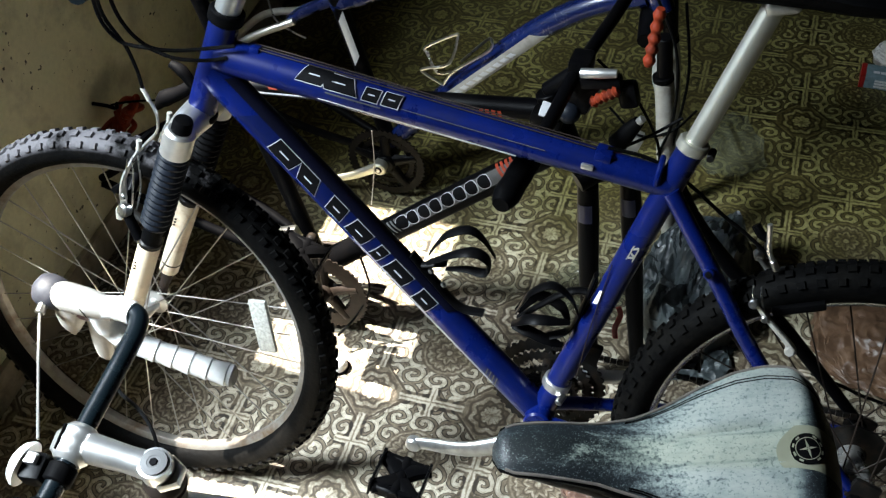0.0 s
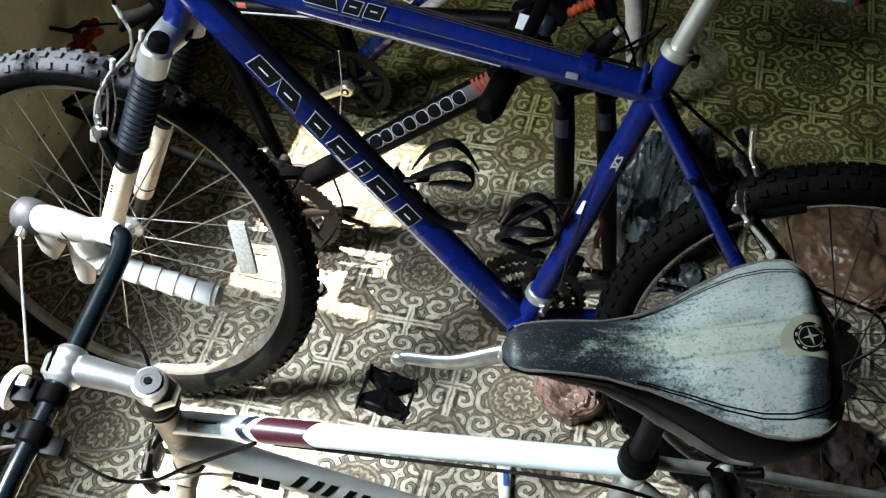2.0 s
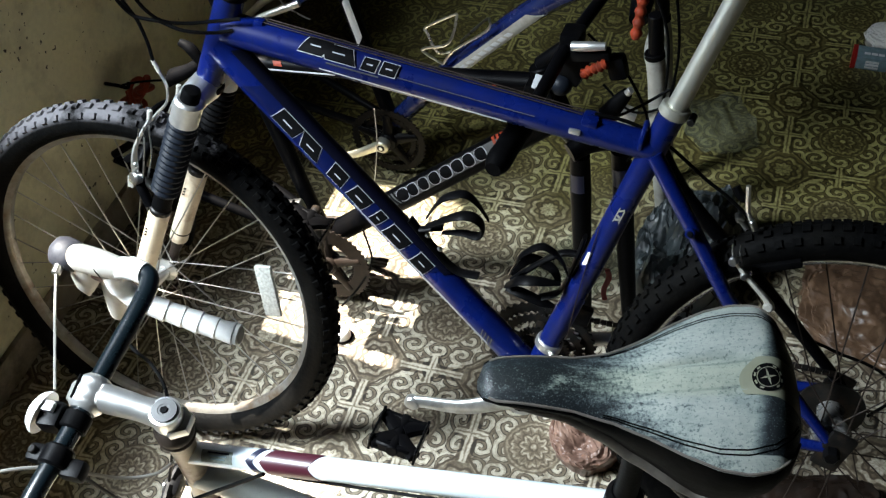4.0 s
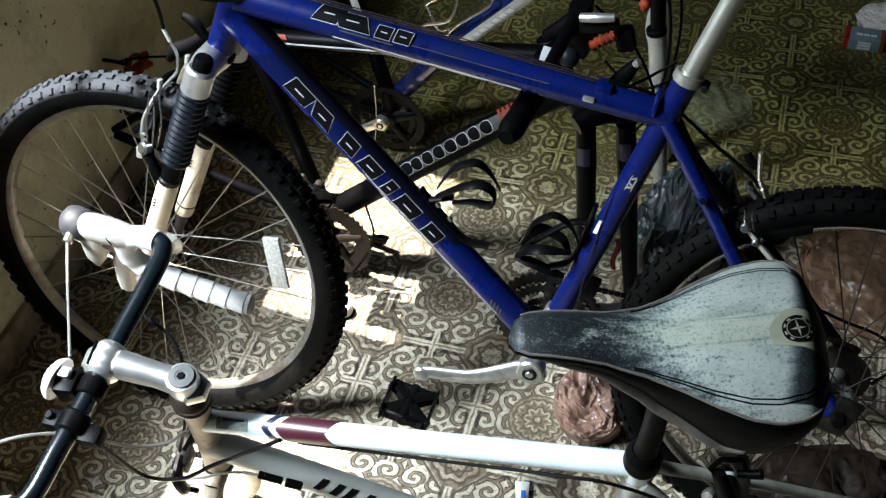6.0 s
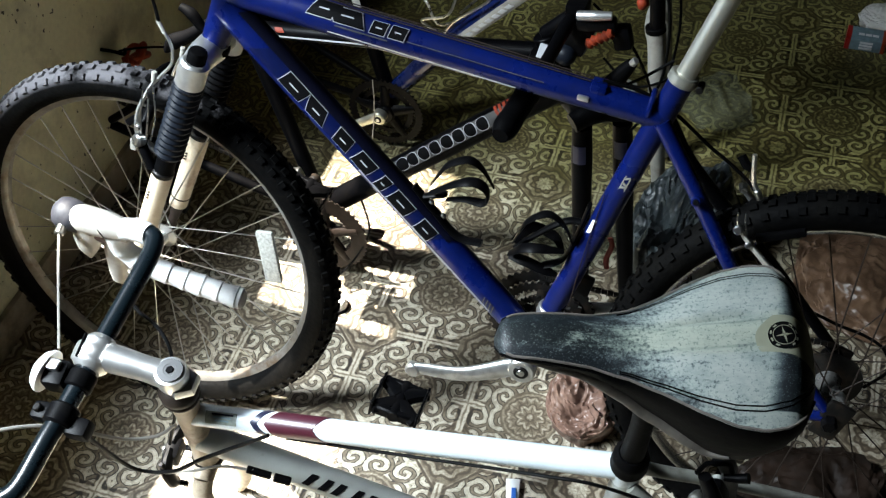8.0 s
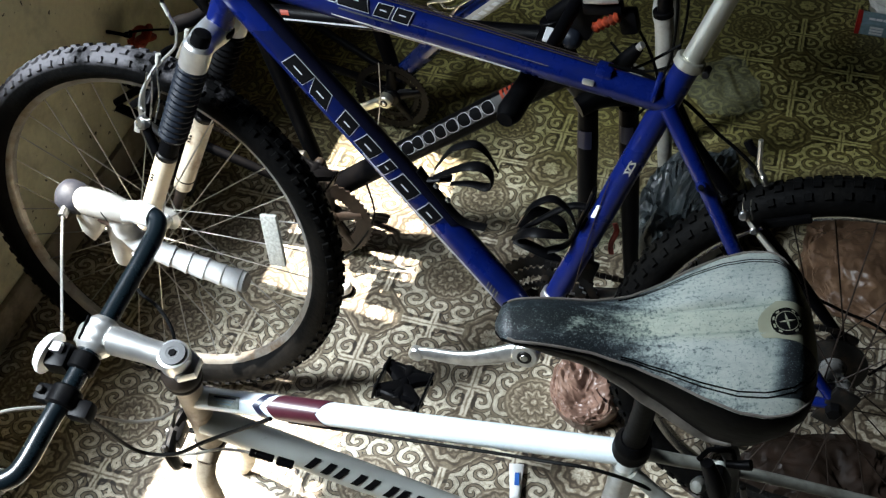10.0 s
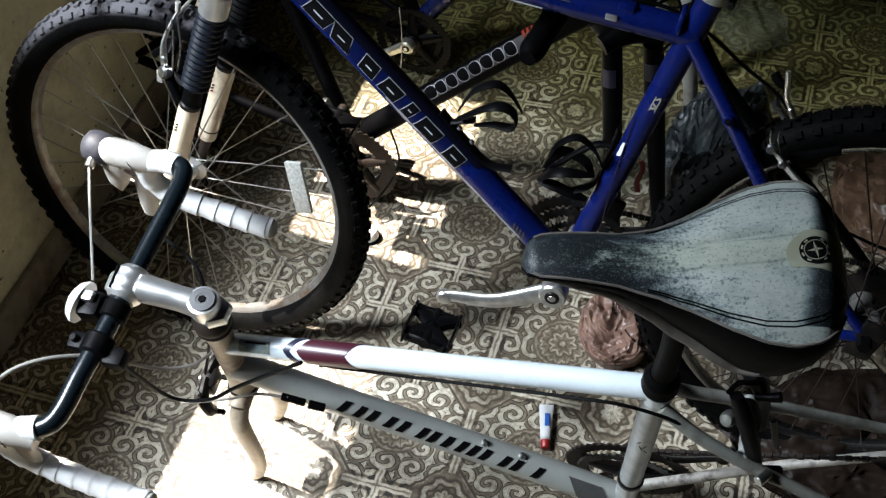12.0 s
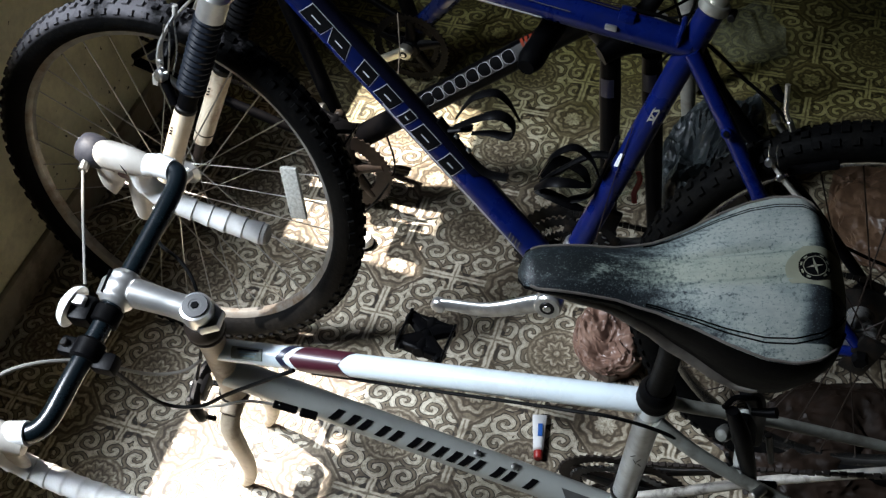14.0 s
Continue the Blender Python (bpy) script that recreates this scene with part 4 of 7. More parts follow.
    part("band_bolt", rod((0.402, -0.028, 0.352), (0.408, -0.012, 0.356), 0.006, 8), M_STEEL, bike)
    bm = bmesh.new()
    box((0.035, 0.016, 0.075), pose(0.845, 0.085, 0.255, 0, 25, 0), 0.005, 2, bm)
    box((0.030, 0.020, 0.040), pose(0.825, 0.085, 0.300, 0, -10, 0), 0.006, 2, bm)
    part("rear_derailleur", bm, M_PLASTIC, bike, "black rear derailleur")
    # brakes
    for s in (-1, 1):
        arm = part("front_brake_arm", tube([(-0.216, s * 0.050, 0.574), (-0.242, s * 0.055, 0.603), (-0.239, s * 0.054, 0.640), (-0.226, s * 0.048, 0.668), (-0.209, s * 0.042, 0.694)], [0.008, 0.0075, 0.006, 0.005, 0.004], 10, squash=(1, 0.6)), M_ALLOY, bike, "silver brake arm")
        part("arm_tip", rod((-0.209, s * 0.044, 0.693), (-0.205, s * 0.044, 0.709), 0.0042, 10), M_FORKGREY, arm)
        for k in range(3):
            part("brake_spring", tube([(-0.204 - 0.009 * k, s * 0.056, 0.690 - 0.004 * k), (-0.206 - 0.012 * k, s * 0.060, 0.645), (-0.222 - 0.008 * k, s * 0.058, 0.600)], 0.0014, 6), M_STEEL, arm)
        part("arm_tab", box((0.010, 0.006, 0.020), pose(-0.254, s * 0.056, 0.587, 0, 10, 0), 0.002), M_FORKGREY, arm)
        part("arm_washer", rod((-0.238, s * 0.056, 0.618), (-0.240, s * 0.064, 0.620), 0.0062, 12, 0.002), M_STEEL, arm)
        part("brake_pad", box((0.055, 0.011, 0.011), pose(-0.258, s * 0.022, 0.618, 0, -35, 0), 0.003), M_RUBBER, arm)
        part("pivot_bolt", rod((-0.236, s * 0.056, 0.597), (-0.242, s * 0.070, 0.602), 0.0105, 14, 0.003), M_STEEL, arm)
        arm2 = part("rear_brake_arm", tube([(0.700, s * 0.052, 0.538), (0.693, s * 0.055, 0.552), (0.664, s * 0.054, 0.582), (0.644, s * 0.052, 0.606)], [0.0095, 0.0080, 0.0065, 0.0055], 10, squash=(1, 0.6)), M_FORKGREY, bike, "dull cream brake arm")
        part("brake_pad", box((0.066, 0.010, 0.011), pose(0.700, s * 0.034, 0.592, 0, -20, 0), 0.003), M_RUBBER, arm2)
        part("pivot_bolt", rod((0.646, s * 0.048, 0.603), (0.643, s * 0.062, 0.606), 0.0064, 14, 0.002), M_STEEL, arm2)
        part("pad_bolt", rod((0.662, s * 0.046, 0.582), (0.660, s * 0.062, 0.585), 0.0050, 10, 0.002), M_STEEL, arm2)
        part("foot_bolt", rod((0.699, s * 0.050, 0.540), (0.697, s * 0.064, 0.543), 0.0070, 12, 0.002), M_FORKGREY, arm2)
        for x0 in (0.640, 0.650):
            part("brake_spring", tube([(x0, s * 0.054, 0.630), (x0 + 0.001, s * 0.056, 0.618), (x0 + 0.006, s * 0.056, 0.600)], 0.0012, 6), M_STEEL, arm2)
    part("brake_noodle", tube([(-0.193, -0.022, 0.763), (-0.186, -0.022, 0.748), (-0.184, -0.022, 0.734), (-0.189, -0.022, 0.713), (-0.208, -0.024, 0.693), (-0.224, -0.028, 0.677)], 0.0024, 8), M_POLISHED, bike, "thin steel brake noodle")
    part("cable_ferrule", tube([(-0.200, -0.022, 0.780), (-0.196, -0.022, 0.771), (-0.192, -0.022, 0.761)], 0.0034, 10), M_FORKGREY, bike)
    part("noodle_boot", tube([(-0.226, -0.03, 0.684), (-0.222, 0, 0.690), (-0.224, 0.03, 0.684)], 0.005, 8), M_RUBBER, bike)
    part("front_brake_cable", tube([(-0.199, -0.022, 0.778), (-0.197, -0.030, 0.809), (-0.199, -0.040, 0.844), (-0.202, -0.050, 0.865), (-0.210, -0.060, 0.893), (-0.209, -0.070, 0.922), (-0.202, -0.080, 0.942)], 0.0027, 8), M_CABLE, bike)
    part("shift_cable", tube([(-0.050, -0.022, 0.857), (-0.081, -0.030, 0.854), (-0.117, -0.045, 0.853), (-0.146, -0.060, 0.859), (-0.163, -0.070, 0.876), (-0.173, -0.080, 0.902), (-0.175, -0.090, 0.931), (-0.168, -0.100, 0.952)], 0.0027, 8), M_CABLE, bike)
    part("shift_cable", tube([(-0.064, -0.022, 0.839), (-0.083, -0.030, 0.837), (-0.104, -0.045, 0.841), (-0.127, -0.055, 0.847), (-0.152, -0.060, 0.858), (-0.172, -0.065, 0.862), (-0.188, -0.070, 0.869), (-0.200, -0.080, 0.894), (-0.200, -0.090, 0.927), (-0.190, -0.100, 0.950)], 0.0027, 8), M_CABLE, bike)
    for i, o in enumerate((-0.007, 0.0, 0.007)):
        part("brake_wire", tube([(-0.03, o, 0.850), (0.2, o, 0.808), (0.425, o, 0.7665)], 0.0008, 6), M_RUST, bike)
    stop = part("cable_stop", box((0.022, 0.030, 0.014), pose(0.436, -0.002, 0.758, 0, 8, 0), 0.004), M_BLUE, bike)
    part("cable_stop", box((0.016, 0.010, 0.008), pose(0.418, -0.018, 0.747, 0, 8, 0), 0.002), M_ALLOY, bike)
    part("cable_stop", box((0.014, 0.014, 0.010), pose(-0.030, -0.004, 0.847, 0, 8, 0), 0.003), M_BLUE, bike)
    part("rear_brake_cable", tube([(0.440, 0.0, 0.766), (0.49, 0.012, 0.752), (0.538, 0.02, 0.722), (0.590, 0.02, 0.680), (0.618, 0.02, 0.660), (0.647, 0.02, 0.636), (0.667, 0.02, 0.612)], 0.0027, 8), M_CABLE, bike)
    part("brake_noodle", tube([(0.648, -0.010, 0.694), (0.650, -0.010, 0.677), (0.653, -0.010, 0.655), (0.660, -0.010, 0.640)], 0.0034, 8), M_POLISHED, bike)
    part("noodle_tip", rod((0.659, -0.010, 0.642), (0.666, -0.010, 0.628), 0.0048, 10, 0.001), M_STEEL, bike, "bright metal noodle tip")
    part("cable_end", tube([(0.632, 0.004, 0.682), (0.641, 0.0, 0.671), (0.650, 0.0, 0.668)], 0.0062, 8), M_RUBBER, bike)
    part("derailleur_cable", tube([(0.745, 0.055, 0.420), (0.790, 0.070, 0.395), (0.820, 0.070, 0.384), (0.862, 0.070, 0.372), (0.892, 0.070, 0.352), (0.905, 0.070, 0.315), (0.880, 0.075, 0.270)], 0.0026, 8), M_CABLE, bike)
    part("derailleur_wire", tube([(0.46, -0.014, 0.60), (0.44, -0.020, 0.50), (0.425, -0.022, 0.40)], 0.0008, 6), M_RUST, bike)
    # stem and bar above the head tube
    d = (HT - HB).normalized()
    part("stem", tube([HT + d * 0.015, HT + d * 0.06, HT + d * 0.10 + Vector((-0.03, 0, 0.0)), HT + d * 0.12 + Vector((-0.09, 0, 0.01))], [0.0175, 0.0175, 0.017, 0.018], 16), M_ALLOY, bike, "silver stem")
    bar_c = HT + d * 0.12 + Vector((-0.09, 0, 0.01))
    part("handlebar", tube([bar_c + Vector((0.04, -0.29, 0.02)), bar_c + Vector((0.01, -0.08, 0.004)), bar_c, bar_c + Vector((0.01, 0.08, 0.004)), bar_c + Vector((0.04, 0.29, 0.02))], 0.0125, 12), M_BARBLACK, bike)
    # bottle cages
    n1, n2 = Vector((0.695, 0, 0.719)), Vector((-0.943, 0, 0.332))
    s1, s2 = DA.lerp(DB, 0.62) + n1 * 0.026, LUG.lerp(BB, 0.52) + n2 * 0.022
    d1, d2 = (DB - DA).normalized(), (BB - LUG).normalized()
    bottle_cage(bike, [s1 - d1 * 0.05 + n1 * 0.004, s1, s1 + d1 * 0.055, s1 + d1 * 0.085 + n1 * 0.024], n1,
                ([(0.207, -0.012, 0.573), (0.226, -0.028, 0.606), (0.241, -0.034, 0.624), (0.269, -0.034, 0.635), (0.287, -0.026, 0.618), (0.300, -0.010, 0.581)], [(0.203, -0.012, 0.555), (0.251, -0.034, 0.593), (0.277, -0.036, 0.601), (0.293, -0.030, 0.589), (0.295, -0.024, 0.570), (0.286, -0.020, 0.558), (0.260, -0.016, 0.557), (0.229, -0.010, 0.548)]),
                [s1 - d1 * 0.03, s1 - d1 * 0.01 + n1 * 0.035, (0.216, 0, 0.546)])
    bottle_cage(bike, [s2 - d2 * 0.05 + n2 * 0.004, s2, s2 + d2 * 0.055, s2 + d2 * 0.085 + n2 * 0.024], n2,
                ([(0.333, -0.012, 0.495), (0.346, -0.030, 0.529), (0.359, -0.036, 0.552), (0.386, -0.036, 0.568), (0.410, -0.030, 0.548), (0.421, -0.014, 0.508)], [(0.331, 0.000, 0.486), (0.345, 0.020, 0.496), (0.357, 0.030, 0.498), (0.388, 0.030, 0.486), (0.403, 0.014, 0.474)], [(0.327, -0.012, 0.472), (0.351, -0.030, 0.498), (0.377, -0.034, 0.505), (0.410, -0.016, 0.494)], [(0.327, -0.006, 0.464), (0.353, -0.010, 0.461), (0.378, -0.010, 0.452), (0.400, -0.004, 0.442)]),
                [s2 - d2 * 0.02, s2 + n2 * 0.03, (0.333, 0, 0.476)])
    # decals: plain blocks for the maker's lettering
    for t0, t1, skew in ((0.124, 0.168, 0.004), (0.182, 0.219, -0.012), (0.238, 0.269, -0.004), (0.277, 0.313, 0.004), (0.327, 0.345, 0.004), (0.356, 0.397, 0.004), (0.417, 0.449, 0.002)):
        outlined_block(dt, DA, DB, 0.0240, t0, t1, (46, -14), skew)
    # Decal panel, made longer to take in the tube's shaded side.
    part("dark_panel", patch(DA, DB, 0.0240, 0.050, 0.500, -125, -14, CAM_SIDE, -0.03, 0.0004, 12), M_NAVYDARK, dt, "near-black decal panel with the tube's shade painted in")
    # Navy patch behind the blocks: shade on the blue tube, painted on.
    part("dark_panel", patch(DA, DB, 0.0240, 0.085, 0.462, -15, 47, CAM_SIDE, -0.02, 0.0003, 12), M_BLUESHADE, dt)
    for t0, t1, ang, skew in ((0.116, 0.154, (20, -38), 0.012), (0.157, 0.203, (23, -32), -0.010), (0.208, 0.231, (24, -20), 0.003), (0.235, 0.259, (23, -22), 0.003)):
        outlined_block(tt, TA, TB, 0.0252, t0, t1, ang, skew)
    part("pinstripe", patch(TA, TB, 0.0252, 0.160, 0.236, 30, 34, CAM_SIDE, 0.0, 0.0010), M_PANELGREY, tt)
    part("pinstripe", patch(TA, TB, 0.0246, 0.150, 0.420, 61, 65, CAM_SIDE, 0.0, 0.0010), M_DECALEDGE, tt, "thin dull pinstripe")
    part("pinstripe", patch(TA, TB, 0.0250, 0.262, 0.455, 16, 18, CAM_SIDE, 0.0, 0.0010), M_PANELGREY, tt)
    part("pinstripe", patch(DA, DB, 0.0240, 0.300, 0.600, 50, 54, CAM_SIDE, 0.0, 0.0010), M_DECALEDGE, dt, "thin pale pinstripe")
    for t0, t1, a0, a1, skew in ((0.322, 0.345, 0, 5, 0.004), (0.326, 0.348, 24, 29, -0.004), (0.326, 0.329, 4, 26, 0.003), (0.334, 0.337, 6, 24, -0.003), (0.341, 0.344, 6, 24, 0.004)):
        part("seat_tube_badge", patch(BB, LUG, 0.0178, t0, t1, a0, a1, CAM_SIDE, skew, 0.0012, 5), M_FORKGREY, stp)
    part("seat_tube_sticker", patch(BB, LUG, 0.0178, 0.232, 0.256, -32, -12, CAM_SIDE, 0.004), M_DECALWHITE, stp)
    part("red_tag", flat_bar([(0.470, 0.03, 0.500), (0.474, 0.03, 0.486), (0.468, 0.03, 0.462), (0.470, 0.03, 0.444)], 0.008, 0.003, (0, 1, 0)), M_RED, bike, "red tag hanging behind the seat tube")
    for i in range(4):
        part("down_tube_hatch", patch(DA, DB, 0.0232, 0.575 + 0.007 * i, 0.577 + 0.007 * i, 20, 55, CAM_SIDE, 0.008), M_PANELGREY, dt)
    return bike


def bottle_cage(parent, spine, out, wings, neck):
    """Black plastic cage: a spine on the tube, a neck, and thin arched wings round the bottle's room."""
    cage = part("bottle_cage", flat_bar(spine, 0.020, 0.007, out), M_PLASTIC, parent, "black plastic bottle cage")
    part("cage_neck", tube(neck, [0.007, 0.008, 0.006], 10, squash=(1.0, 0.6)), M_PLASTIC, cage)
    for w in wings:
        line = smooth_line(w, 6)
        bm = sweep(bmesh.new(), line, [0.6, 1.0, 1.0, 0.9, 0.45], 10, squash=(0.0024, 0.0090), up=(0.2, 0.8, 0.55))
        part("cage_wing", bm, M_PLASTIC, cage)
    for k in (0.35, 0.62):
        p = Vector(spine[0]).lerp(Vector(spine[2]), k)
        part("cage_bolt", rod(p + out * 0.002, p + out * 0.007, 0.0045, 10), M_STEEL, cage)
    return cage


mountain_bike()


# ---- white road bike ----
def saddle_top_material():
    """Grey-white vinyl, rubbed and speckled, dark at the nose and at the rear corners, yellowed along the middle."""
    m = bpy.data.materials.new("speckled_grey_white_vinyl")
    m.use_nodes = True
    nt = m.node_tree
    b = nt.nodes["Principled BSDF"]
    tc = nt.nodes.new("ShaderNodeTexCoord")
    Sx.tree = nt
    sep = nt.nodes.new("ShaderNodeSeparateXYZ")
    nt.links.new(tc.outputs["Object"], sep.inputs[0])
    x = Sx(sep.outputs[0])
    side = Sx(sep.outputs[1])
    y = side.abs()

    def grain(scale, detail, stretch=1.0):
        mp = nt.nodes.new("ShaderNodeMapping")
        mp.inputs["Scale"].default_value = (stretch, 1.0, 1.0)
        nt.links.new(tc.outputs["Object"], mp.inputs["Vector"])
        n = nt.nodes.new("ShaderNodeTexNoise")
        n.inputs["Scale"].default_value, n.inputs["Detail"].default_value, n.inputs["Roughness"].default_value = scale, detail, 0.72
        nt.links.new(mp.outputs["Vector"], n.inputs["Vector"])
        return Sx(n.outputs["Fac"])

    rub = grain(95, 8, 0.22)
    pit = grain(330, 3)
    blot = grain(20, 7)
    fleck = grain(620, 2)
    edge = y - (x * x * 1.05)
    nose = (x - 0.078) * 10.0 - edge * 16.0 + (rub - 0.5) * 2.6 + (pit - 0.5) * 1.6
    corner = (Sx(0.2605) + side * 0.21 - x) * 75.0 + 0.5 + (rub - 0.5) * 1.2 + (y - 0.0725).op("MAXIMUM", 0.0) * 900.0
    worn = nose.op("MINIMUM", corner).op("ADD", 0.0, clamp=True)
    speck = pit.below(0.41, 0.03) * 0.34 + (rub - 0.5).abs() * 0.9 + (Sx(0.52) - blot).op("MAXIMUM", 0.0) * 1.4
    glint = fleck.below(0.38, 0.03) * 0.35 + ((rub - 0.56) * 3.0).op("MAXIMUM", 0.0)
    crease = (y - 0.0125 - (rub - 0.5) * 0.003).abs().below(0.0010, 0.0008) * ((x - 0.14) * 14.0).op("ADD", 0.0, clamp=True)
    fac = (worn * 0.92 - crease * 0.22 - speck * (worn * 0.8 + 0.1) + glint * (Sx(1.0) - worn)).op("ADD", 0.0, clamp=True)
    ramp = nt.nodes.new("ShaderNodeValToRGB")
    ramp.color_ramp.elements[0].color = (0.011, 0.015, 0.018, 1)
    ramp.color_ramp.elements[1].color = (0.49, 0.52, 0.465, 1)
    for p, c in ((0.25, (0.060, 0.078, 0.084, 1)), (0.6, (0.25, 0.30, 0.28, 1))):
        e = ramp.color_ramp.elements.new(p)
        e.color = c
    nt.links.new(fac.v, ramp.inputs["Fac"])
    mix = nt.nodes.new("ShaderNodeMix")
    mix.data_type, mix.blend_type = "RGBA", "MULTIPLY"
    mid = (y - 0.011 - x * 0.03 - (rub - 0.5) * 0.010).below(0.0, 0.006) * 0.45
    nt.links.new(mid.v, mix.inputs["Factor"])
    nt.links.new(ramp.outputs["Color"], mix.inputs["A"])
    mix.inputs["B"].default_value = (1.0, 0.99, 0.78, 1)
    nt.links.new(mix.outputs["Result"], b.inputs["Base Color"])
    rr = blot * 0.35 + 0.26
    nt.links.new(rr.v, b.inputs["Roughness"])
    bp = nt.nodes.new("ShaderNodeBump")
    bp.inputs["Strength"].default_value, bp.inputs["Distance"].default_value = 0.4, 0.002
    hh = pit * 0.6 + rub * 0.6
    nt.links.new(hh.v, bp.inputs["Height"])
    nt.links.new(bp.outputs["Normal"], b.inputs["Normal"])
    return m


SADDLE_W = ((0.0, 0.004), (0.006, 0.017), (0.02, 0.0230), (0.05, 0.0255), (0.09, 0.0285), (0.125, 0.0375), (0.155, 0.0515), (0.185, 0.069), (0.215, 0.083), (0.240, 0.0885), (0.262, 0.086), (0.277, 0.074), (0.286, 0.056), (0.290, 0.040))


def lookup(table, x):
    for (x0, y0), (x1, y1) in zip(table, table[1:]):
        if x <= x1:
            return y0 + (y1 - y0) * (x - x0) / (x1 - x0)
    return table[-1][1]


def saddle_height(x, q):
    """Height of the saddle's skin at x along it, q from -1 to 1 across."""
    crown = 0.010 * math.exp(-((x - 0.03) / 0.06) ** 2) + 0.016 * max(0.0, (x - 0.14) / 0.15) ** 1.2 - 0.006 * math.exp(-((x - 0.12) / 0.05) ** 2)
    tail = -0.030 * max(0.0, (x - 0.262) / 0.028) ** 2 - 0.014 * max(0.0, (0.012 - x) / 0.012) ** 2
    w = lookup(SADDLE_W, x)
    side = -min(0.030, 0.30 * w) * abs(q) ** 2.6
    lobe = max(0.0, min(1.0, (x - 0.12) / 0.08)) * max(0.0, min(1.0, (0.256 - x) / 0.03))
    groove = -0.0060 * lobe * (math.exp(-((abs(q) - 0.19) / 0.055) ** 2))
    return crown + tail + side + groove


def road_bike():
    bike = thing("road_bike", "white road bike with drop bars, wheels removed, on its fork", "bicycle", "stored bicycles", bike_space(0.05, -0.125, -0.331))
    HB, HT = Vector((-0.046, 0, 0.300)), Vector((-0.024, 0, 0.500))
    TA, TB = Vector((-0.034, 0, 0.445)), Vector((0.563, 0, 0.552))
    DA, DB = Vector((-0.036, 0, 0.372)), Vector((0.53, 0, 0.118))
    BB, LUG = Vector((0.530, 0, 0.112)), Vector((0.564, 0, 0.545))
    AX = Vector((0.905, 0, 0.355))
    part("head_tube", tube([HB, HB.lerp(HT, 0.2), HB.lerp(HT, 0.8), HT], [0.0215, 0.0185, 0.0185, 0.021], 20), M_DIRTYWHITE, bike, "stained white head tube")
    d = (HT - HB).normalized()
    part("headset", lathe([(0.021, -0.004), (0.0245, 0.0), (0.0262, 0.006), (0.0240, 0.010), (0.0262, 0.013), (0.0265, 0.024), (0.0240, 0.028), (0.0220, 0.036), (0.017, 0.040)], 24, along(HT, HT + d)), M_RUST, bike, "rusty brown headset")
    part("headset", lathe([(0.019, -0.012), (0.024, -0.008), (0.024, 0.0), (0.020, 0.004)], 24, along(HB, HB + d)), M_DARKMETAL, bike)
    # quill stem
    st = part("stem", tube([HT + d * 0.02, HT + d * 0.055, HT + d * 0.060], [0.0135, 0.0150, 0.0165], 18), M_ALLOY, bike, "silver quill stem")
    hd = HT + d * 0.062
    part("stem_head", lathe([(0.0180, -0.024), (0.0215, -0.012), (0.0222, 0.006), (0.0205, 0.013), (0.0120, 0.0160), (0.0078, 0.0161), (0.0074, 0.009), (0.001, 0.009)], 26, along(hd, hd + d)), M_ALLOY, st, "round silver stem head")
    # Raised black disc, coloured as the dark hole in the plug.
    part("stem_bolt", rod(hd + d * 0.0150, hd + d * 0.0182, 0.0056, 6, 0.001), M_DECALBLACK, st)
    part("stem_nut", lathe([(0.0205, -0.020), (0.0235, -0.016), (0.0235, -0.006), (0.0215, -0.002)], 6, along(hd + Vector((0.010, 0, -0.004)), hd + Vector((0.010, 0, -0.004)) + d)), M_ALLOY, st)
    part("stem_plug", lathe([(0.0172, 0.0150), (0.0165, 0.0166), (0.0085, 0.0172), (0.0078, 0.0165)], 24, along(hd, hd + d)), M_PLUG, st, "grey stem plug")
    clampc = Vector((-0.122, 0.002, 0.576))
    part("stem_extension", tube([hd + Vector((-0.010, 0, -0.002)), hd.lerp(clampc, 0.35), clampc + Vector((0.018, 0, 0))], [0.0180, 0.0168, 0.0195], 18), M_ALLOY, st)
    bd = Vector((0.06, 1, 0)).normalized()
    part("bar_clamp", tube([clampc - bd * 0.024, clampc - bd * 0.012, clampc, clampc + bd * 0.012, clampc + bd * 0.024], [0.0170, 0.0240, 0.0232, 0.0245, 0.0232, 0.0240, 0.0170], 20, 5), M_ALLOY, st)
    part("clamp_split", box((0.0022, 0.034, 0.010), pose(clampc.x - 0.010, clampc.y, clampc.z + 0.0195, 0, -25, 3), 0.0008), M_DECALBLACK, st)
    part("clamp_bolt", rod(clampc + Vector((-0.018, -0.004, -0.020)), clampc + Vector((-0.012, -0.004, 0.016)), 0.005, 10), M_STEEL, st)
    part("clamp_lip", box((0.020, 0.028, 0.014), pose(clampc.x - 0.020, clampc.y, clampc.z + 0.004, 0, -40, 3), 0.005), M_ALLOY, st)
    # drop bar
    far = [clampc, clampc + bd * 0.06, clampc + bd * 0.13 + Vector((0.003, 0, 0.004)), Vector((-0.112, 0.172, 0.579)), Vector((-0.122, 0.191, 0.578)), Vector((-0.150, 0.197, 0.576))]
    near = [clampc, clampc - bd * 0.06, clampc - bd * 0.13 + Vector((-0.002, 0, 0.001)), Vector((-0.139, -0.180, 0.572)), Vector((-0.152, -0.200, 0.570)), Vector((-0.178, -0.210, 0.568))]
    part("handlebar", tube(far, 0.0132, 18), M_BARBLACK, bike, "gloss black bare handlebar")
    part("handlebar", tube(near, 0.0132, 18), M_BARBLACK, bike, "gloss black bare handlebar")

    def tape(pts, seed):
        """White cloth tape with its overlapping turns."""
        line = smooth_line(pts, 26)
        radii, run = [], 0.0
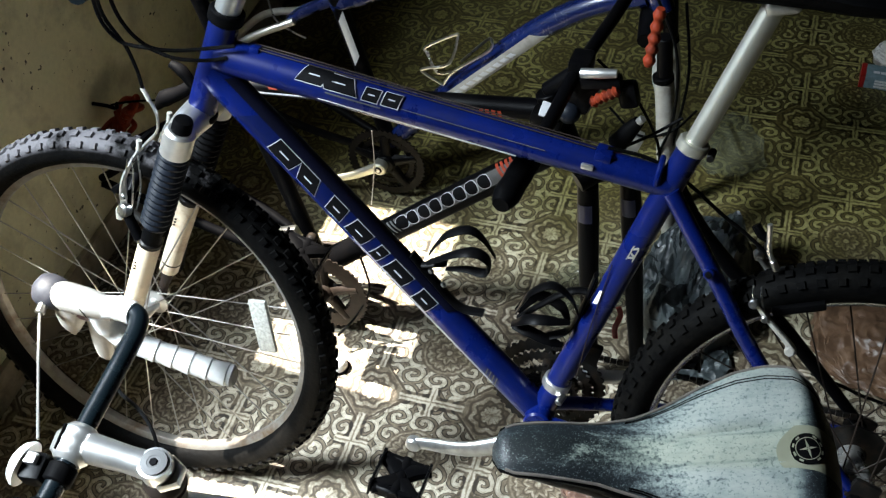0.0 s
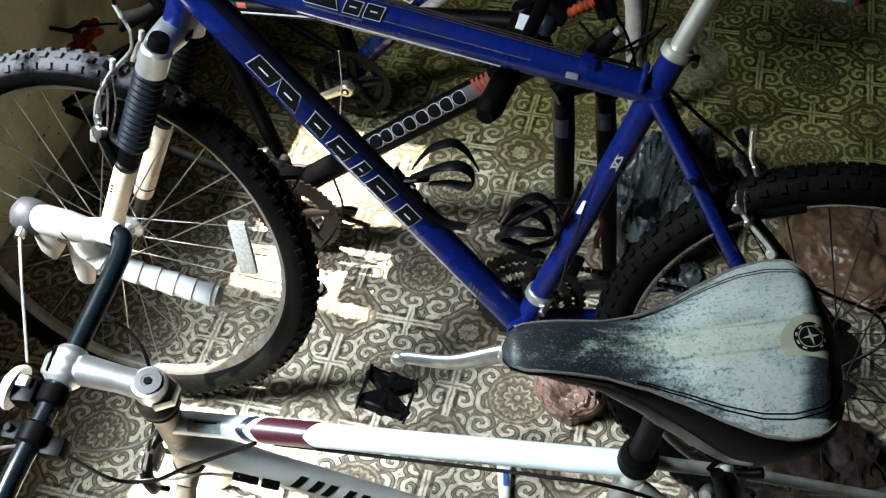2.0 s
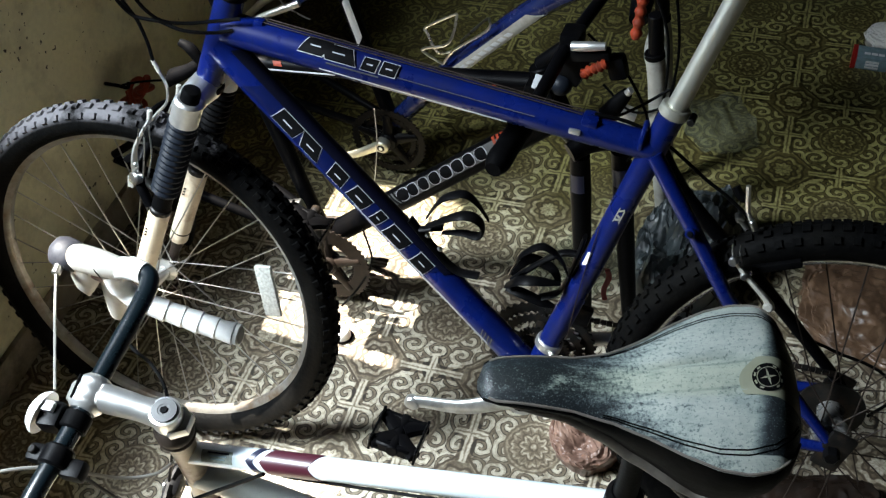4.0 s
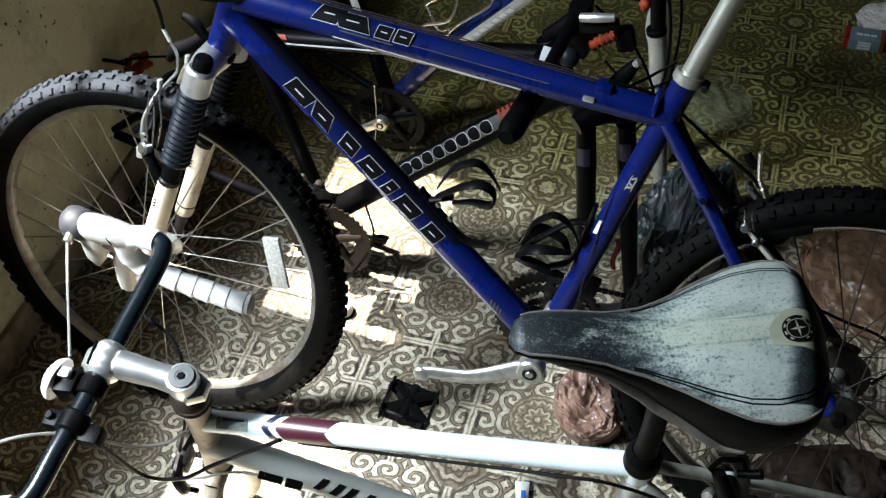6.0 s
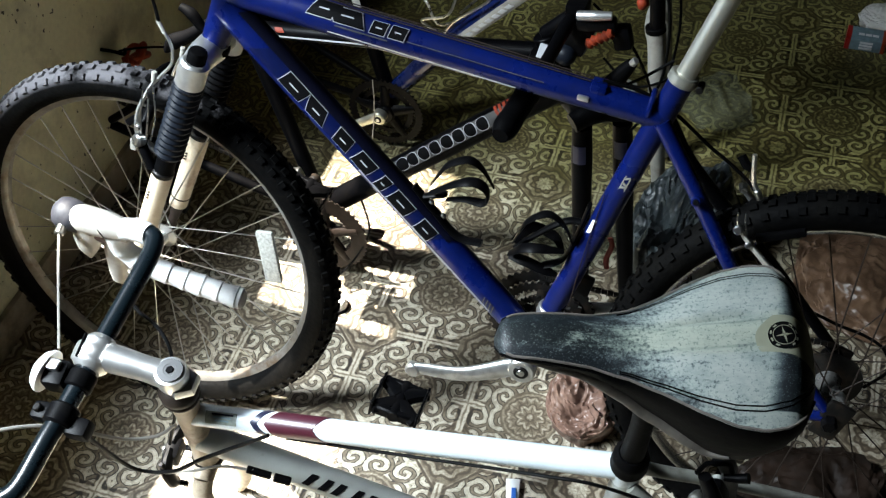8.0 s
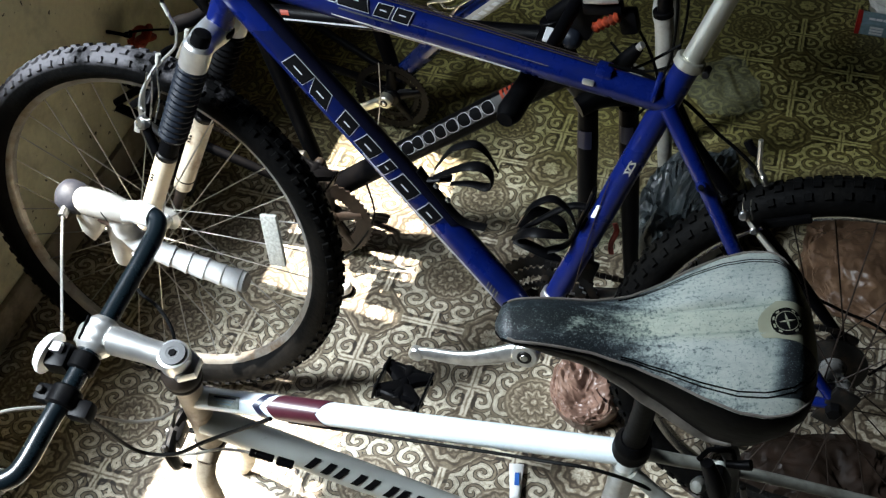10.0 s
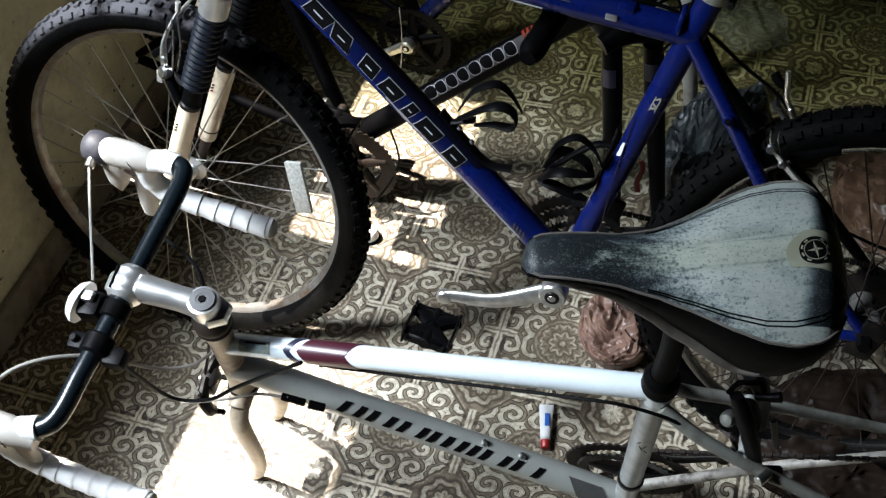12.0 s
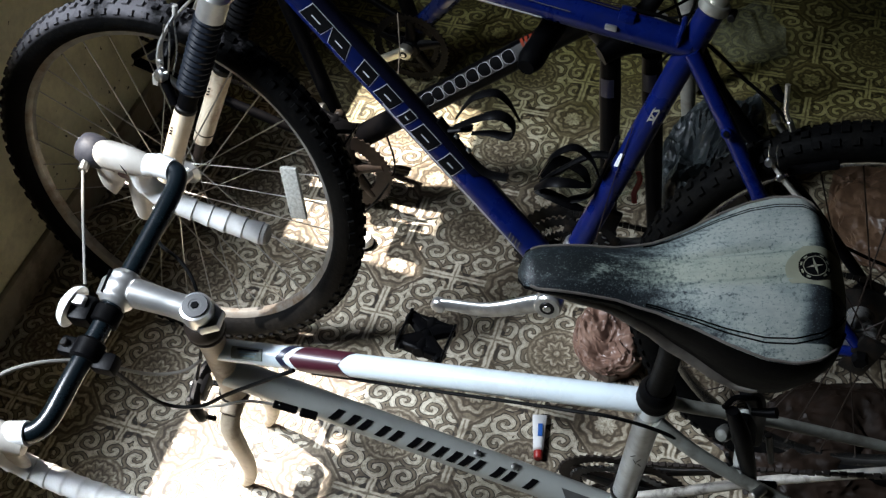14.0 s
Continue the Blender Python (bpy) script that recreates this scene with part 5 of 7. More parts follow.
        for i, q in enumerate(line):
            run += (q - line[i - 1]).length if i else 0.0
            turn = (run / 0.026) % 1.0
            radii.append(0.0156 + 0.0016 * turn ** 2 + 0.0004 * math.sin(run * 90 + seed))
        return sweep(bmesh.new(), line, radii, 18)

    t1 = part("bar_tape", tape([(-0.126, 0.192, 0.578), (-0.150, 0.197, 0.577), (-0.172, 0.198, 0.571), (-0.187, 0.198, 0.556), (-0.191, 0.197, 0.532), (-0.183, 0.196, 0.508), (-0.164, 0.194, 0.492), (-0.138, 0.193, 0.480), (-0.100, 0.193, 0.464), (-0.055, 0.192, 0.4485), (-0.026, 0.192, 0.4405)], 0), M_TAPE, bike, "white cloth bar tape")
    part("bar_end", rod((-0.030, 0.192, 0.440), (-0.022, 0.192, 0.4395), 0.0150, 18, 0.003), M_HOODWHITE, t1)
    t2 = part("bar_tape", tape([(-0.158, -0.204, 0.570), (-0.190, -0.212, 0.568), (-0.216, -0.214, 0.558), (-0.232, -0.214, 0.528), (-0.230, -0.215, 0.485), (-0.208, -0.217, 0.452), (-0.165, -0.222, 0.442), (-0.11, -0.228, 0.438), (-0.052, -0.234, 0.436)], 1), M_TAPE, bike, "white cloth bar tape")
    part("bar_end", rod((-0.054, -0.234, 0.436), (-0.044, -0.235, 0.4355), 0.0150, 18, 0.003), M_HOODWHITE, t2)

    def brake_lever(y, a0, h0):
        body = part("lever_body", tube([(a0 + 0.045, y, h0 - 0.004), (a0 + 0.012, y, h0 + 0.006), (a0 - 0.020, y + 0.003, h0 + 0.007), (a0 - 0.040, y + 0.005, h0 + 0.003)], [0.0165, 0.0205, 0.0215, 0.0185], 18, squash=(0.92, 1.08)), M_HOODWHITE, bike, "off-white brake lever body")
        part("lever_horn", lathe([(0.014, -0.026), (0.021, -0.020), (0.0240, -0.004), (0.0240, 0.008), (0.020, 0.018), (0.010, 0.024)], 20, along((a0 - 0.050, y + 0.008, h0 + 0.005), (a0 - 0.085, y + 0.012, h0 + 0.014))), M_HOODGREY, body, "grey rubber horn")
        part("cable_ferrule", rod((a0 - 0.052, y - 0.008, h0 + 0.006), (a0 - 0.051, y - 0.028, h0 + 0.005), 0.0070, 12), M_STEEL, body)
        part("lever_fin", tube([(a0 - 0.018, y - 0.004, h0 + 0.000), (a0 - 0.030, y - 0.006, h0 - 0.030), (a0 - 0.040, y - 0.008, h0 - 0.058), (a0 - 0.044, y - 0.008, h0 - 0.080)], [0.022, 0.022, 0.014, 0.002], 12, squash=(0.45, 1.0), up=(1, 0, 0)), M_HOODWHITE, body)
        # Added dark piece; its colour stands for the shaded gap above the blade.
        part("lever_pivot", tube([(a0 - 0.014, y, h0 - 0.006), (a0 - 0.008, y, h0 - 0.022), (a0 - 0.004, y, h0 - 0.034)], [0.014, 0.012, 0.008], 12), M_MAROON, body, "dark maroon filling for the gap under the lever body")
        part("lever_blade", tube([(a0 + 0.004, y, h0 - 0.014), (a0 + 0.002, y, h0 - 0.045), (a0 - 0.005, y - 0.002, h0 - 0.080), (a0 - 0.014, y - 0.003, h0 - 0.115), (a0 - 0.022, y - 0.003, h0 - 0.142)], [0.014, 0.016, 0.0165, 0.0155, 0.012], 12, squash=(0.5, 1.0), up=(1, 0, 0)), M_HOODWHITE, body, "off-white brake lever blade")

        part("hood_crease", tube([(a0 + 0.006, y - 0.010, h0 + 0.0225), (a0 + 0.010, y - 0.017, h0 + 0.014), (a0 + 0.016, y - 0.021, h0 + 0.004)], [0.0016, 0.0010, 0.0006], 6), M_DECALBLACK, body)

    brake_lever(0.198, -0.208, 0.570)
    brake_lever(-0.214, -0.208, 0.562)
    part("brake_cable", tube([(-0.259, 0.172, 0.575), (-0.231, 0.115, 0.577), (-0.202, 0.058, 0.578), (-0.1735, 0.0, 0.577)], 0.0022, 8), M_GREYCABLE, bike, "grey brake cable")
    part("brake_cable", tube([(-0.262, -0.196, 0.560), (-0.225, -0.155, 0.590), (-0.180, -0.125, 0.594), (-0.135, -0.095, 0.560), (-0.128, -0.075, 0.500), (-0.112, -0.050, 0.432), (-0.080, -0.028, 0.410), (-0.052, -0.012, 0.425)], 0.0026, 8), M_GREYCABLE, bike, "grey brake cable")
    part("gear_cable", tube([(-0.124, -0.086, 0.552), (-0.126, -0.076, 0.460), (-0.117, -0.063, 0.356), (-0.065, -0.054, 0.352), (-0.008, -0.046, 0.403), (0.050, -0.036, 0.448), (0.105, -0.024, 0.486)], 0.0029, 8), M_CABLE, bike)
    part("gear_cable", tube([(-0.130, -0.050, 0.300), (-0.103, -0.040, 0.295), (-0.045, -0.042, 0.335), (0.012, -0.040, 0.376), (0.060, -0.036, 0.376)], 0.0022, 8), M_GREYCABLE, bike)
    part("cable_adjuster", rod((0.050, -0.036, 0.376), (0.082, -0.034, 0.362), 0.0058, 10), M_RUBBER, bike)
    part("cable_adjuster", rod((0.086, -0.034, 0.360), (0.108, -0.032, 0.350), 0.0066, 10), M_RUBBER, bike)
    part("front_brake_cable", tube([(-0.140, 0.130, 0.552), (-0.124, 0.100, 0.535), (-0.080, 0.075, 0.545), (-0.045, 0.045, 0.548), (-0.040, 0.020, 0.510), (-0.062, 0.004, 0.42), (-0.105, 0.0, 0.31)], 0.0025, 8), M_CABLE, bike)
    # bracket on the bar
    rp = clampc - bd * 0.040 + Vector((-0.030, 0, 0.004))
    ref = part("reflector_bracket", box((0.030, 0.036, 0.030), pose(rp.x, rp.y, rp.z, 0, 0, 3), 0.006), M_PLASTIC, bike, "black reflector bracket")
    part("reflector", lathe([(0.001, 0.014), (0.014, 0.012), (0.024, 0.007), (0.029, 0.0), (0.029, -0.004), (0.001, -0.004)], 24, along((rp.x - 0.020, rp.y + 0.004, rp.z), (rp.x - 0.06, rp.y + 0.012, rp.z + 0.010))), M_DECALWHITE, ref, "white domed reflector")
    part("bracket_nut", box((0.016, 0.014, 0.012), pose(rp.x - 0.002, rp.y + 0.006, rp.z + 0.017), 0.002), M_ALLOY, ref)
    part("bracket_band", rod(clampc - bd * 0.052, clampc - bd * 0.028, 0.0185, 20, 0.002), M_RUBBER, ref)
    s2 = clampc - bd * 0.090
    sh = part("shifter_clamp", rod(s2 - bd * 0.014, s2 + bd * 0.014, 0.0200, 20, 0.003), M_PLASTIC, bike, "black bar clamp")
    part("clamp_tab", box((0.034, 0.024, 0.020), pose(s2.x - 0.020, s2.y, s2.z + 0.002), 0.006), M_PLASTIC, sh)
    part("clamp_tab", box((0.032, 0.026, 0.024), pose(s2.x + 0.024, s2.y - 0.008, s2.z - 0.010), 0.007), M_PLASTIC, sh)
    part("clamp_screw", rod((s2.x - 0.026, s2.y, s2.z + 0.010), (s2.x - 0.028, s2.y, s2.z + 0.018), 0.0055, 12), M_DARKMETAL, sh)
    # frame
    tt = part("top_tube", rod(TA, TB, 0.0158, 22), M_WHITE, bike)
    dt = part("down_tube", rod(DA, DB, 0.0215, 22), M_WHITESHADE, bike, "white down tube coloured grey for its shade")
    sd = (LUG - BB).normalized()
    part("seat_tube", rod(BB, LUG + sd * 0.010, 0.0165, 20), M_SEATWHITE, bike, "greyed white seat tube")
    part("seat_lug", tube([LUG - sd * 0.03, LUG - sd * 0.01, LUG + sd * 0.018], [0.0165, 0.0195, 0.0195], 20), M_WHITE, bike)
    part("bottom_bracket_shell", rod(BB + Vector((0, -0.036, 0)), BB + Vector((0, 0.036, 0)), 0.0205, 20, 0.003), M_DIRTYWHITE, bike)
    ring_on(BB, LUG, 0.0195, 0.012, M_DARKMETAL, "derailleur_band", bike, at=0.105)
    for t0, skew, a0 in ((0.288, 0.010, -24), (0.282, -0.012, -10), (0.276, 0.012, 4), (0.270, -0.010, 14)):
        part("seat_tube_scuff", patch(BB, LUG, 0.0166, t0, t0 + 0.0022, a0, a0 + 18, CAM_SIDE, skew, 0.0009, 5), M_PANELGREY, bike)
    part("seatpost_collar", tube([LUG + sd * 0.012, LUG + sd * 0.020, LUG + sd * 0.040, LUG + sd * 0.052], [0.0205, 0.0225, 0.0215, 0.0160], 20), M_RUBBER, bike, "black rubber post collar")
    part("seatpost", tube([LUG + sd * 0.03, LUG + sd * 0.12, Vector((0.580, 0.0, 0.80))], [0.0150, 0.0125, 0.0130], 18), M_RUBBER, bike, "black seatpost")
    for s in (-1, 1):
        path = [(0.572, 0.018, 0.522), (0.605, 0.032, 0.484), (0.700, 0.046, 0.455), (0.900, 0.064, 0.398)] if s > 0 else [(0.572, -0.018, 0.538), (0.62, -0.034, 0.508), (0.70, -0.046, 0.464), (0.900, -0.064, 0.362)]
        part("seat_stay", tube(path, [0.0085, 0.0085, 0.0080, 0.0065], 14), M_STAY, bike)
        part("chain_stay", tube([(0.545, s * 0.022, 0.120), (0.62, s * 0.034, 0.165), (0.73, s * 0.050, 0.238), (0.900, s * 0.064, 0.350)], [0.0090, 0.0082, 0.0075, 0.0065], 14), M_MUDWHITE, bike, "mud-stained white chain stay")
        part("dropout", box((0.032, 0.006, 0.036), pose(0.905, s * 0.064, 0.355, 0, 20, 0), 0.003), M_DARKMETAL, bike)
        crown = HB - d * 0.018
        part("fork_blade", tube([crown + Vector((0, s * 0.028, -0.004)), crown + Vector((-0.003, s * 0.045, -0.03)), Vector((-0.052, s * 0.052, 0.20)), Vector((-0.058, s * 0.055, 0.12)), Vector((-0.075, s * 0.057, 0.05)), Vector((-0.098, s * 0.058, 0.004 - s * 0.0065))], [0.0150, 0.0165, 0.0165, 0.0145, 0.0115, 0.0085], 16, squash=(1, 0.78)), M_DIRTYWHITE, bike, "stained white curved fork blade")
    part("stay_bridge", rod((0.672, -0.042, 0.48), (0.672, 0.042, 0.48), 0.007, 12), M_WHITESHADE, bike)
    part("fork_crown", tube([HB - d * 0.014 + Vector((0, -0.034, -0.006)), HB - d * 0.012, HB - d * 0.014 + Vector((0, 0.034, -0.006))], [0.016, 0.019, 0.016], 14), M_DIRTYWHITE, bike)
    c, tilt, k = Vector((-0.112, 0.004, 0.272)), 10, 1.5
    cal = part("front_brake", box((0.016 * k, 0.024 * k, 0.026 * k), pose(*c, 0, tilt, 0), 0.006), M_PLASTIC, bike, "black side-pull brake caliper")
    for s in (-1, 1):
        part("caliper_arm", tube([c + Vector((0, s * 0.004, 0.014)), c + Vector((0.004, s * 0.032, 0.010)), c + Vector((0.008, s * 0.040, -0.016)), c + Vector((0.006, s * 0.032, -0.040))], [0.007 * k, 0.0085 * k, 0.0075 * k, 0.005 * k], 10, squash=(0.7, 1)), M_PLASTIC, cal)
        part("brake_pad", box((0.034, 0.008, 0.009), pose(c.x + 0.006, s * 0.028, c.z - 0.042), 0.003), M_RUBBER, cal)
    part("caliper_bolt", rod(c + Vector((-0.018, 0, 0)), c + Vector((0.012, 0, 0)), 0.006, 10), M_STEEL, cal)
    part("barrel_adjuster", rod(c + Vector((0.004, -0.034, 0.012)), c + Vector((0.004, -0.036, 0.034)), 0.004, 10), M_PLASTIC, cal)
    part("caliper_spring", tube([c + Vector((-0.006, -0.030, -0.028)), c + Vector((-0.010, 0, 0.006)), c + Vector((-0.006, 0.030, -0.028))], 0.0014, 6), M_DARKMETAL, cal)
    rear = part("rear_brake", tube([(0.650, -0.010, 0.592), (0.664, -0.022, 0.562), (0.680, -0.032, 0.500), (0.694, -0.024, 0.420)], [0.009, 0.0125, 0.0115, 0.007], 12, squash=(0.8, 1)), M_PLASTIC, bike, "black side-pull brake caliper")
    part("caliper_arm", tube([(0.662, 0.012, 0.596), (0.676, 0.024, 0.556), (0.687, 0.034, 0.486), (0.694, 0.024, 0.430)], [0.008, 0.011, 0.010, 0.006], 12, squash=(0.8, 1)), M_PLASTIC, rear)
    part("caliper_body", box((0.026, 0.030, 0.040), pose(0.668, 0.0, 0.520, 0, -22, 0), 0.007), M_PLASTIC, rear)
    part("caliper_spring", tube([(0.641, -0.006, 0.588), (0.650, 0, 0.604), (0.660, 0, 0.609), (0.674, 0.006, 0.600), (0.680, 0.006, 0.580)], 0.0032, 8), M_RUBBER, rear)
    part("quick_release", tube([(0.672, 0, 0.576), (0.686, 0, 0.580), (0.698, 0, 0.586)], [0.0045, 0.0055, 0.0065], 10), M_PLASTIC, rear, "black release lever")
    part("brake_stud", lathe([(0.001, 0.012), (0.007, 0.010), (0.0095, 0.004), (0.0095, -0.008), (0.006, -0.014)], 16, along((0.648, -0.012, 0.528), (0.640, -0.026, 0.544))), M_STAY, rear, "greyed brake stud")
    part("pad_holder", rod((0.697, -0.004, 0.529), (0.711, -0.004, 0.449), 0.0040, 10), M_DARKMETAL, rear)
    part("brake_pad", box((0.040, 0.009, 0.011), pose(0.704, -0.026, 0.424, 0, -25, 0), 0.003), M_RUBBER, rear)
    part("stay_bolt", rod((0.692, -0.062, 0.474), (0.704, -0.046, 0.470), 0.0065, 12), M_STEEL, bike)
    part("rear_brake_cable", tube([(0.12, -0.012, 0.458), (0.30, -0.016, 0.492), (0.42, -0.022, 0.524), (0.473, -0.028, 0.545), (0.524, -0.030, 0.555), (0.575, -0.030, 0.541), (0.610, -0.030, 0.516), (0.644, -0.030, 0.483), (0.662, -0.036, 0.498), (0.655, -0.036, 0.525)], 0.0024, 8), M_CABLE, bike)
    part("cable_sleeve", rod((0.606, -0.030, 0.519), (0.642, -0.030, 0.485), 0.0042, 8), M_CABLE, bike)
    for t in (0.392, 0.452):
        p = DA + (DB - DA).normalized() * t + Vector((0, 0.003, 0.0215))
        part("bottle_boss", lathe([(0.0045, 0), (0.006, 0.002), (0.005, 0.005), (0.002, 0.006)], 14, along(p, p + Vector((0.2, -0.1, 1)))), M_STEEL, dt)
    # drive
    chainring(bike, (0.53, 0.048, 0.112), 0.098, 36, M_RUST)
    chainring(bike, (0.53, 0.040, 0.112), 0.078, 30, M_DARKMETAL)
    crank_arm(bike, (0.53, 0.072, 0.112), (0.665, 0.080, 0.150), 0.016, 0.012, M_DARKMETAL, "grimy crank arm")
    crank_arm(bike, (0.53, -0.062, 0.112), (0.660, -0.070, 0.025), 0.016, 0.012, M_DARKMETAL, "grimy crank arm")
    bm = bmesh.new()
    for i in range(40):
        p = Vector((0.54, 0.046, 0.208)).lerp(Vector((0.905, 0.036, 0.395)), i / 39)
        box((0.009, 0.006 if i % 2 else 0.004, 0.007), pose(*p, 0, -27, 0), 0, 1, bm)
    part("chain", bm, M_RUST, bike, "rusty chain")
    # decals: plain bars for the maker's lettering
    L = (DB - DA).length
    for t0, t1, bars in ((0.158, 0.193, 2), (0.202, 0.240, 2), (0.250, 0.290, 2), (0.297, 0.352, 3), (0.360, 0.371, 1), (0.379, 0.421, 2), (0.429, 0.474, 2)):
        wide = min(0.0105, (t1 - t0) / bars)
        for k in range(bars):
            at = t0 + (t1 - t0 - wide) * (k / max(1, bars - 1))
            part("decal_bar", patch(DA, DB, 0.0215, at, at + wide, 8, -42, CAM_SIDE, 0.010, 0.0011, 8), M_DECALBLACK, dt)
    part("down_tube_chevron", patch(DA, DB, 0.0215, 0.520, 0.575, -46, 46, CAM_SIDE, 0.030), M_PANELGREY, dt)
    part("top_tube_band", patch(TA, TB, 0.0159, 0.130, 0.202, -85, 85, (0, -0.5, 0.87), 0.0, 0.0012, 14, 0.018), M_MAROON, tt, "maroon band")
    part("top_tube_band", patch(TA, TB, 0.0159, 0.109, 0.119, -85, 85, (0, -0.5, 0.87), 0.0, 0.0012, 14, 0.018), M_NAVY, tt)
    part("top_tube_label", patch(TA, TB, 0.0159, 0.040, 0.088, -52, 8, CAM_SIDE, 0.0, 0.0010), M_LABEL, tt, "grey-green printed label with pale bars")
    for i in range(3):
        part("label_bar", patch(TA, TB, 0.0159, 0.050 + 0.003 * i, 0.083 - 0.003 * i, -44 + 14 * i, -36 + 14 * i, CAM_SIDE, 0.0, 0.0018), M_NAVYDARK if i == 0 else M_TEAL, tt)
    return bike


road = road_bike()


def road_saddle():
    """The wide saddle on the road bike's post, its nose turned towards the open floor."""
    inv = road.matrix_world.inverted()
    nose, rear = Vector((0.436, -0.452, 0.862)), Vector((0.712, -0.381, 0.868))
    xd = (rear - nose).normalized()
    up = Vector((0.02, -0.10, 1))
    yd = up.cross(xd).normalized()
    zd = xd.cross(yd)
    m = Matrix((xd, yd, zd)).transposed().to_4x4()
    m.translation = nose
    sad = new("saddle")
    sad.parent = road
    nx, ny = 48, 28

    def skin(x0, x1, q0, q1, lift, nx, ny):
        bm = bmesh.new()
        rows = []
        for i in range(nx + 1):
            x = x0 + (x1 - x0) * i / nx
            w = lookup(SADDLE_W, x)
            rows.append([bm.verts.new((x, w * (q0 + (q1 - q0) * j / ny), saddle_height(x, q0 + (q1 - q0) * j / ny) + lift)) for j in range(ny + 1)])
        for a, b in zip(rows, rows[1:]):
            for j in range(ny):
                bm.faces.new((a[j], b[j], b[j + 1], a[j + 1]))
        return bm, rows

    bm, rows = skin(0.0, 0.290, -1, 1, 0, nx, ny)
    top_mat = saddle_top_material()
    data = finish("saddle", bm, top_mat)
    bpy.data.objects.remove(sad)
    sad = new("saddle", data)
    sad.parent = road
    sad.matrix_local = inv @ m
    sad["label"] = "wide grey-white speckled vinyl saddle with a dark nose"
    # skirt: black sides that curl under
    bm = bmesh.new()
    loop = [(x / 40 * 0.290, 1) for x in range(41)] + [(0.290, 1 - 2 * k / 10) for k in range(1, 10)] + [((40 - x) / 40 * 0.290, -1) for x in range(41)]
    rings = []
    for drop, inset in ((0.0, 0.0), (0.004, -0.0025), (0.016, -0.0020), (0.030, 0.004), (0.046, 0.014), (0.054, 0.026)):
        ring = []
        for x, q in loop:
            w = lookup(SADDLE_W, x)
            f = 0.26 + 0.74 * max(0.0, min(1.0, (x - 0.02) / 0.12))
            big = 0.8 + 1.5 * min(1.0, max(0.0, (x - 0.08) / 0.12)) - 1.0 * max(0.0, (x - 0.20) / 0.09)
            ins = min(inset, w * 0.7)
            ring.append(bm.verts.new((min(x, 0.290 - max(0, ins)), (w - ins) * q, saddle_height(x, q) - drop * f * big)))
        rings.append(ring)
    for a, b in zip(rings, rings[1:]):
        for j in range(len(loop) - 1):
            bm.faces.new((a[j], a[j + 1], b[j + 1], b[j]))
    bm.faces.new(rings[-1])
    part("saddle_skirt", bm, M_RUBBER, sad, "black saddle skirt")
    for s in (-1, 1):
        line = []
        for i in range(40):
            x = 0.012 + 0.274 * i / 39
            w = lookup(SADDLE_W, x)
            line.append((x, s * w * 0.985, saddle_height(x, 0.985) + 0.0005))
        part("piping", sweep(bmesh.new(), line, 0.0015, 6), M_TRIM, sad)
        line = []
        for i in range(40):
            x = 0.014 + 0.205 * i / 39
            w = lookup(SADDLE_W, x)
            f = 0.26 + 0.74 * max(0.0, min(1.0, (x - 0.02) / 0.12))
            big = 0.8 + 1.5 * min(1.0, max(0.0, (x - 0.08) / 0.12)) - 1.0 * max(0.0, (x - 0.20) / 0.09)
            line.append((x, s * (w - min(0.007, w * 0.35)), saddle_height(x, 1.0) - 0.036 * f * big))
        part("skirt_trim", sweep(bmesh.new(), line, [0.0040, 0.0085, 0.0085, 0.0080, 0.0065, 0.0020], 10), M_SKIRTTRIM, sad, "grey-brown trim strip")
        for shift in (0.0, 0.045):
            line = []
            for i in range(30):
                x = 0.115 + 0.170 * i / 29
                w = lookup(SADDLE_W, x)
                q = 0.90 - 0.12 * (i / 29) ** 1.4 - shift
                line.append((x, s * w * q, saddle_height(x, q) - 0.0002))
            part("seam", sweep(bmesh.new(), line, 0.0008, 6), M_RUBBER, sad)
        part("saddle_rail", tube([(0.06, s * 0.012, -0.022), (0.10, s * 0.022, -0.048), (0.19, s * 0.024, -0.052), (0.25, s * 0.040, -0.030)], 0.0035, 8), M_DARKMETAL, sad)

    def drape(bm, lift):
        for vv in bm.verts:
            w = lookup(SADDLE_W, vv.co.x)
            vv.co.z += saddle_height(vv.co.x, vv.co.y / w) + lift
        return bm

    bm = bmesh.new()
    rows = []
    for i in range(17):
        u = i / 16
        row = []
        for j in range(13):
            v = j / 12
            x0 = 0.240 + 0.013 * v - 0.010 * math.sin(math.pi * v)
            row.append(bm.verts.new((x0 + (0.2898 - x0) * u, (-0.0215 - 0.0125 * u ** 1.5) * (1 - v) + (0.0150 - 0.0065 * u ** 2) * v, 0)))
        rows.append(row)
    for a, b in zip(rows, rows[1:]):
        for j in range(12):
            bm.faces.new((a[j], b[j], b[j + 1], a[j + 1]))
    tab = part("rear_tab", drape(bm, 0.0008), M_TAB, sad, "yellowed rear tab with a round emblem")
    cx, cy = 0.2605, -0.0070

    def ring_piece(r0, r1, a0, a1, steps):
        bm = bmesh.new()
        rows = []
        for i in range(steps + 1):
            q = a0 + (a1 - a0) * i / steps
            rows.append([bm.verts.new((cx + r * math.cos(q), cy + r * math.sin(q), 0)) for r in (r0, (r0 + r1) / 2, r1)])
        for a, b in zip(rows, rows[1:]):
            for j in range(2):
                bm.faces.new((a[j], a[j + 1], b[j + 1], b[j]))
        return bm

    part("emblem_disc", drape(ring_piece(0.0004, 0.0140, 0, 2 * math.pi, 40), 0.0017), M_DECALBLACK, tab, "dark round emblem")
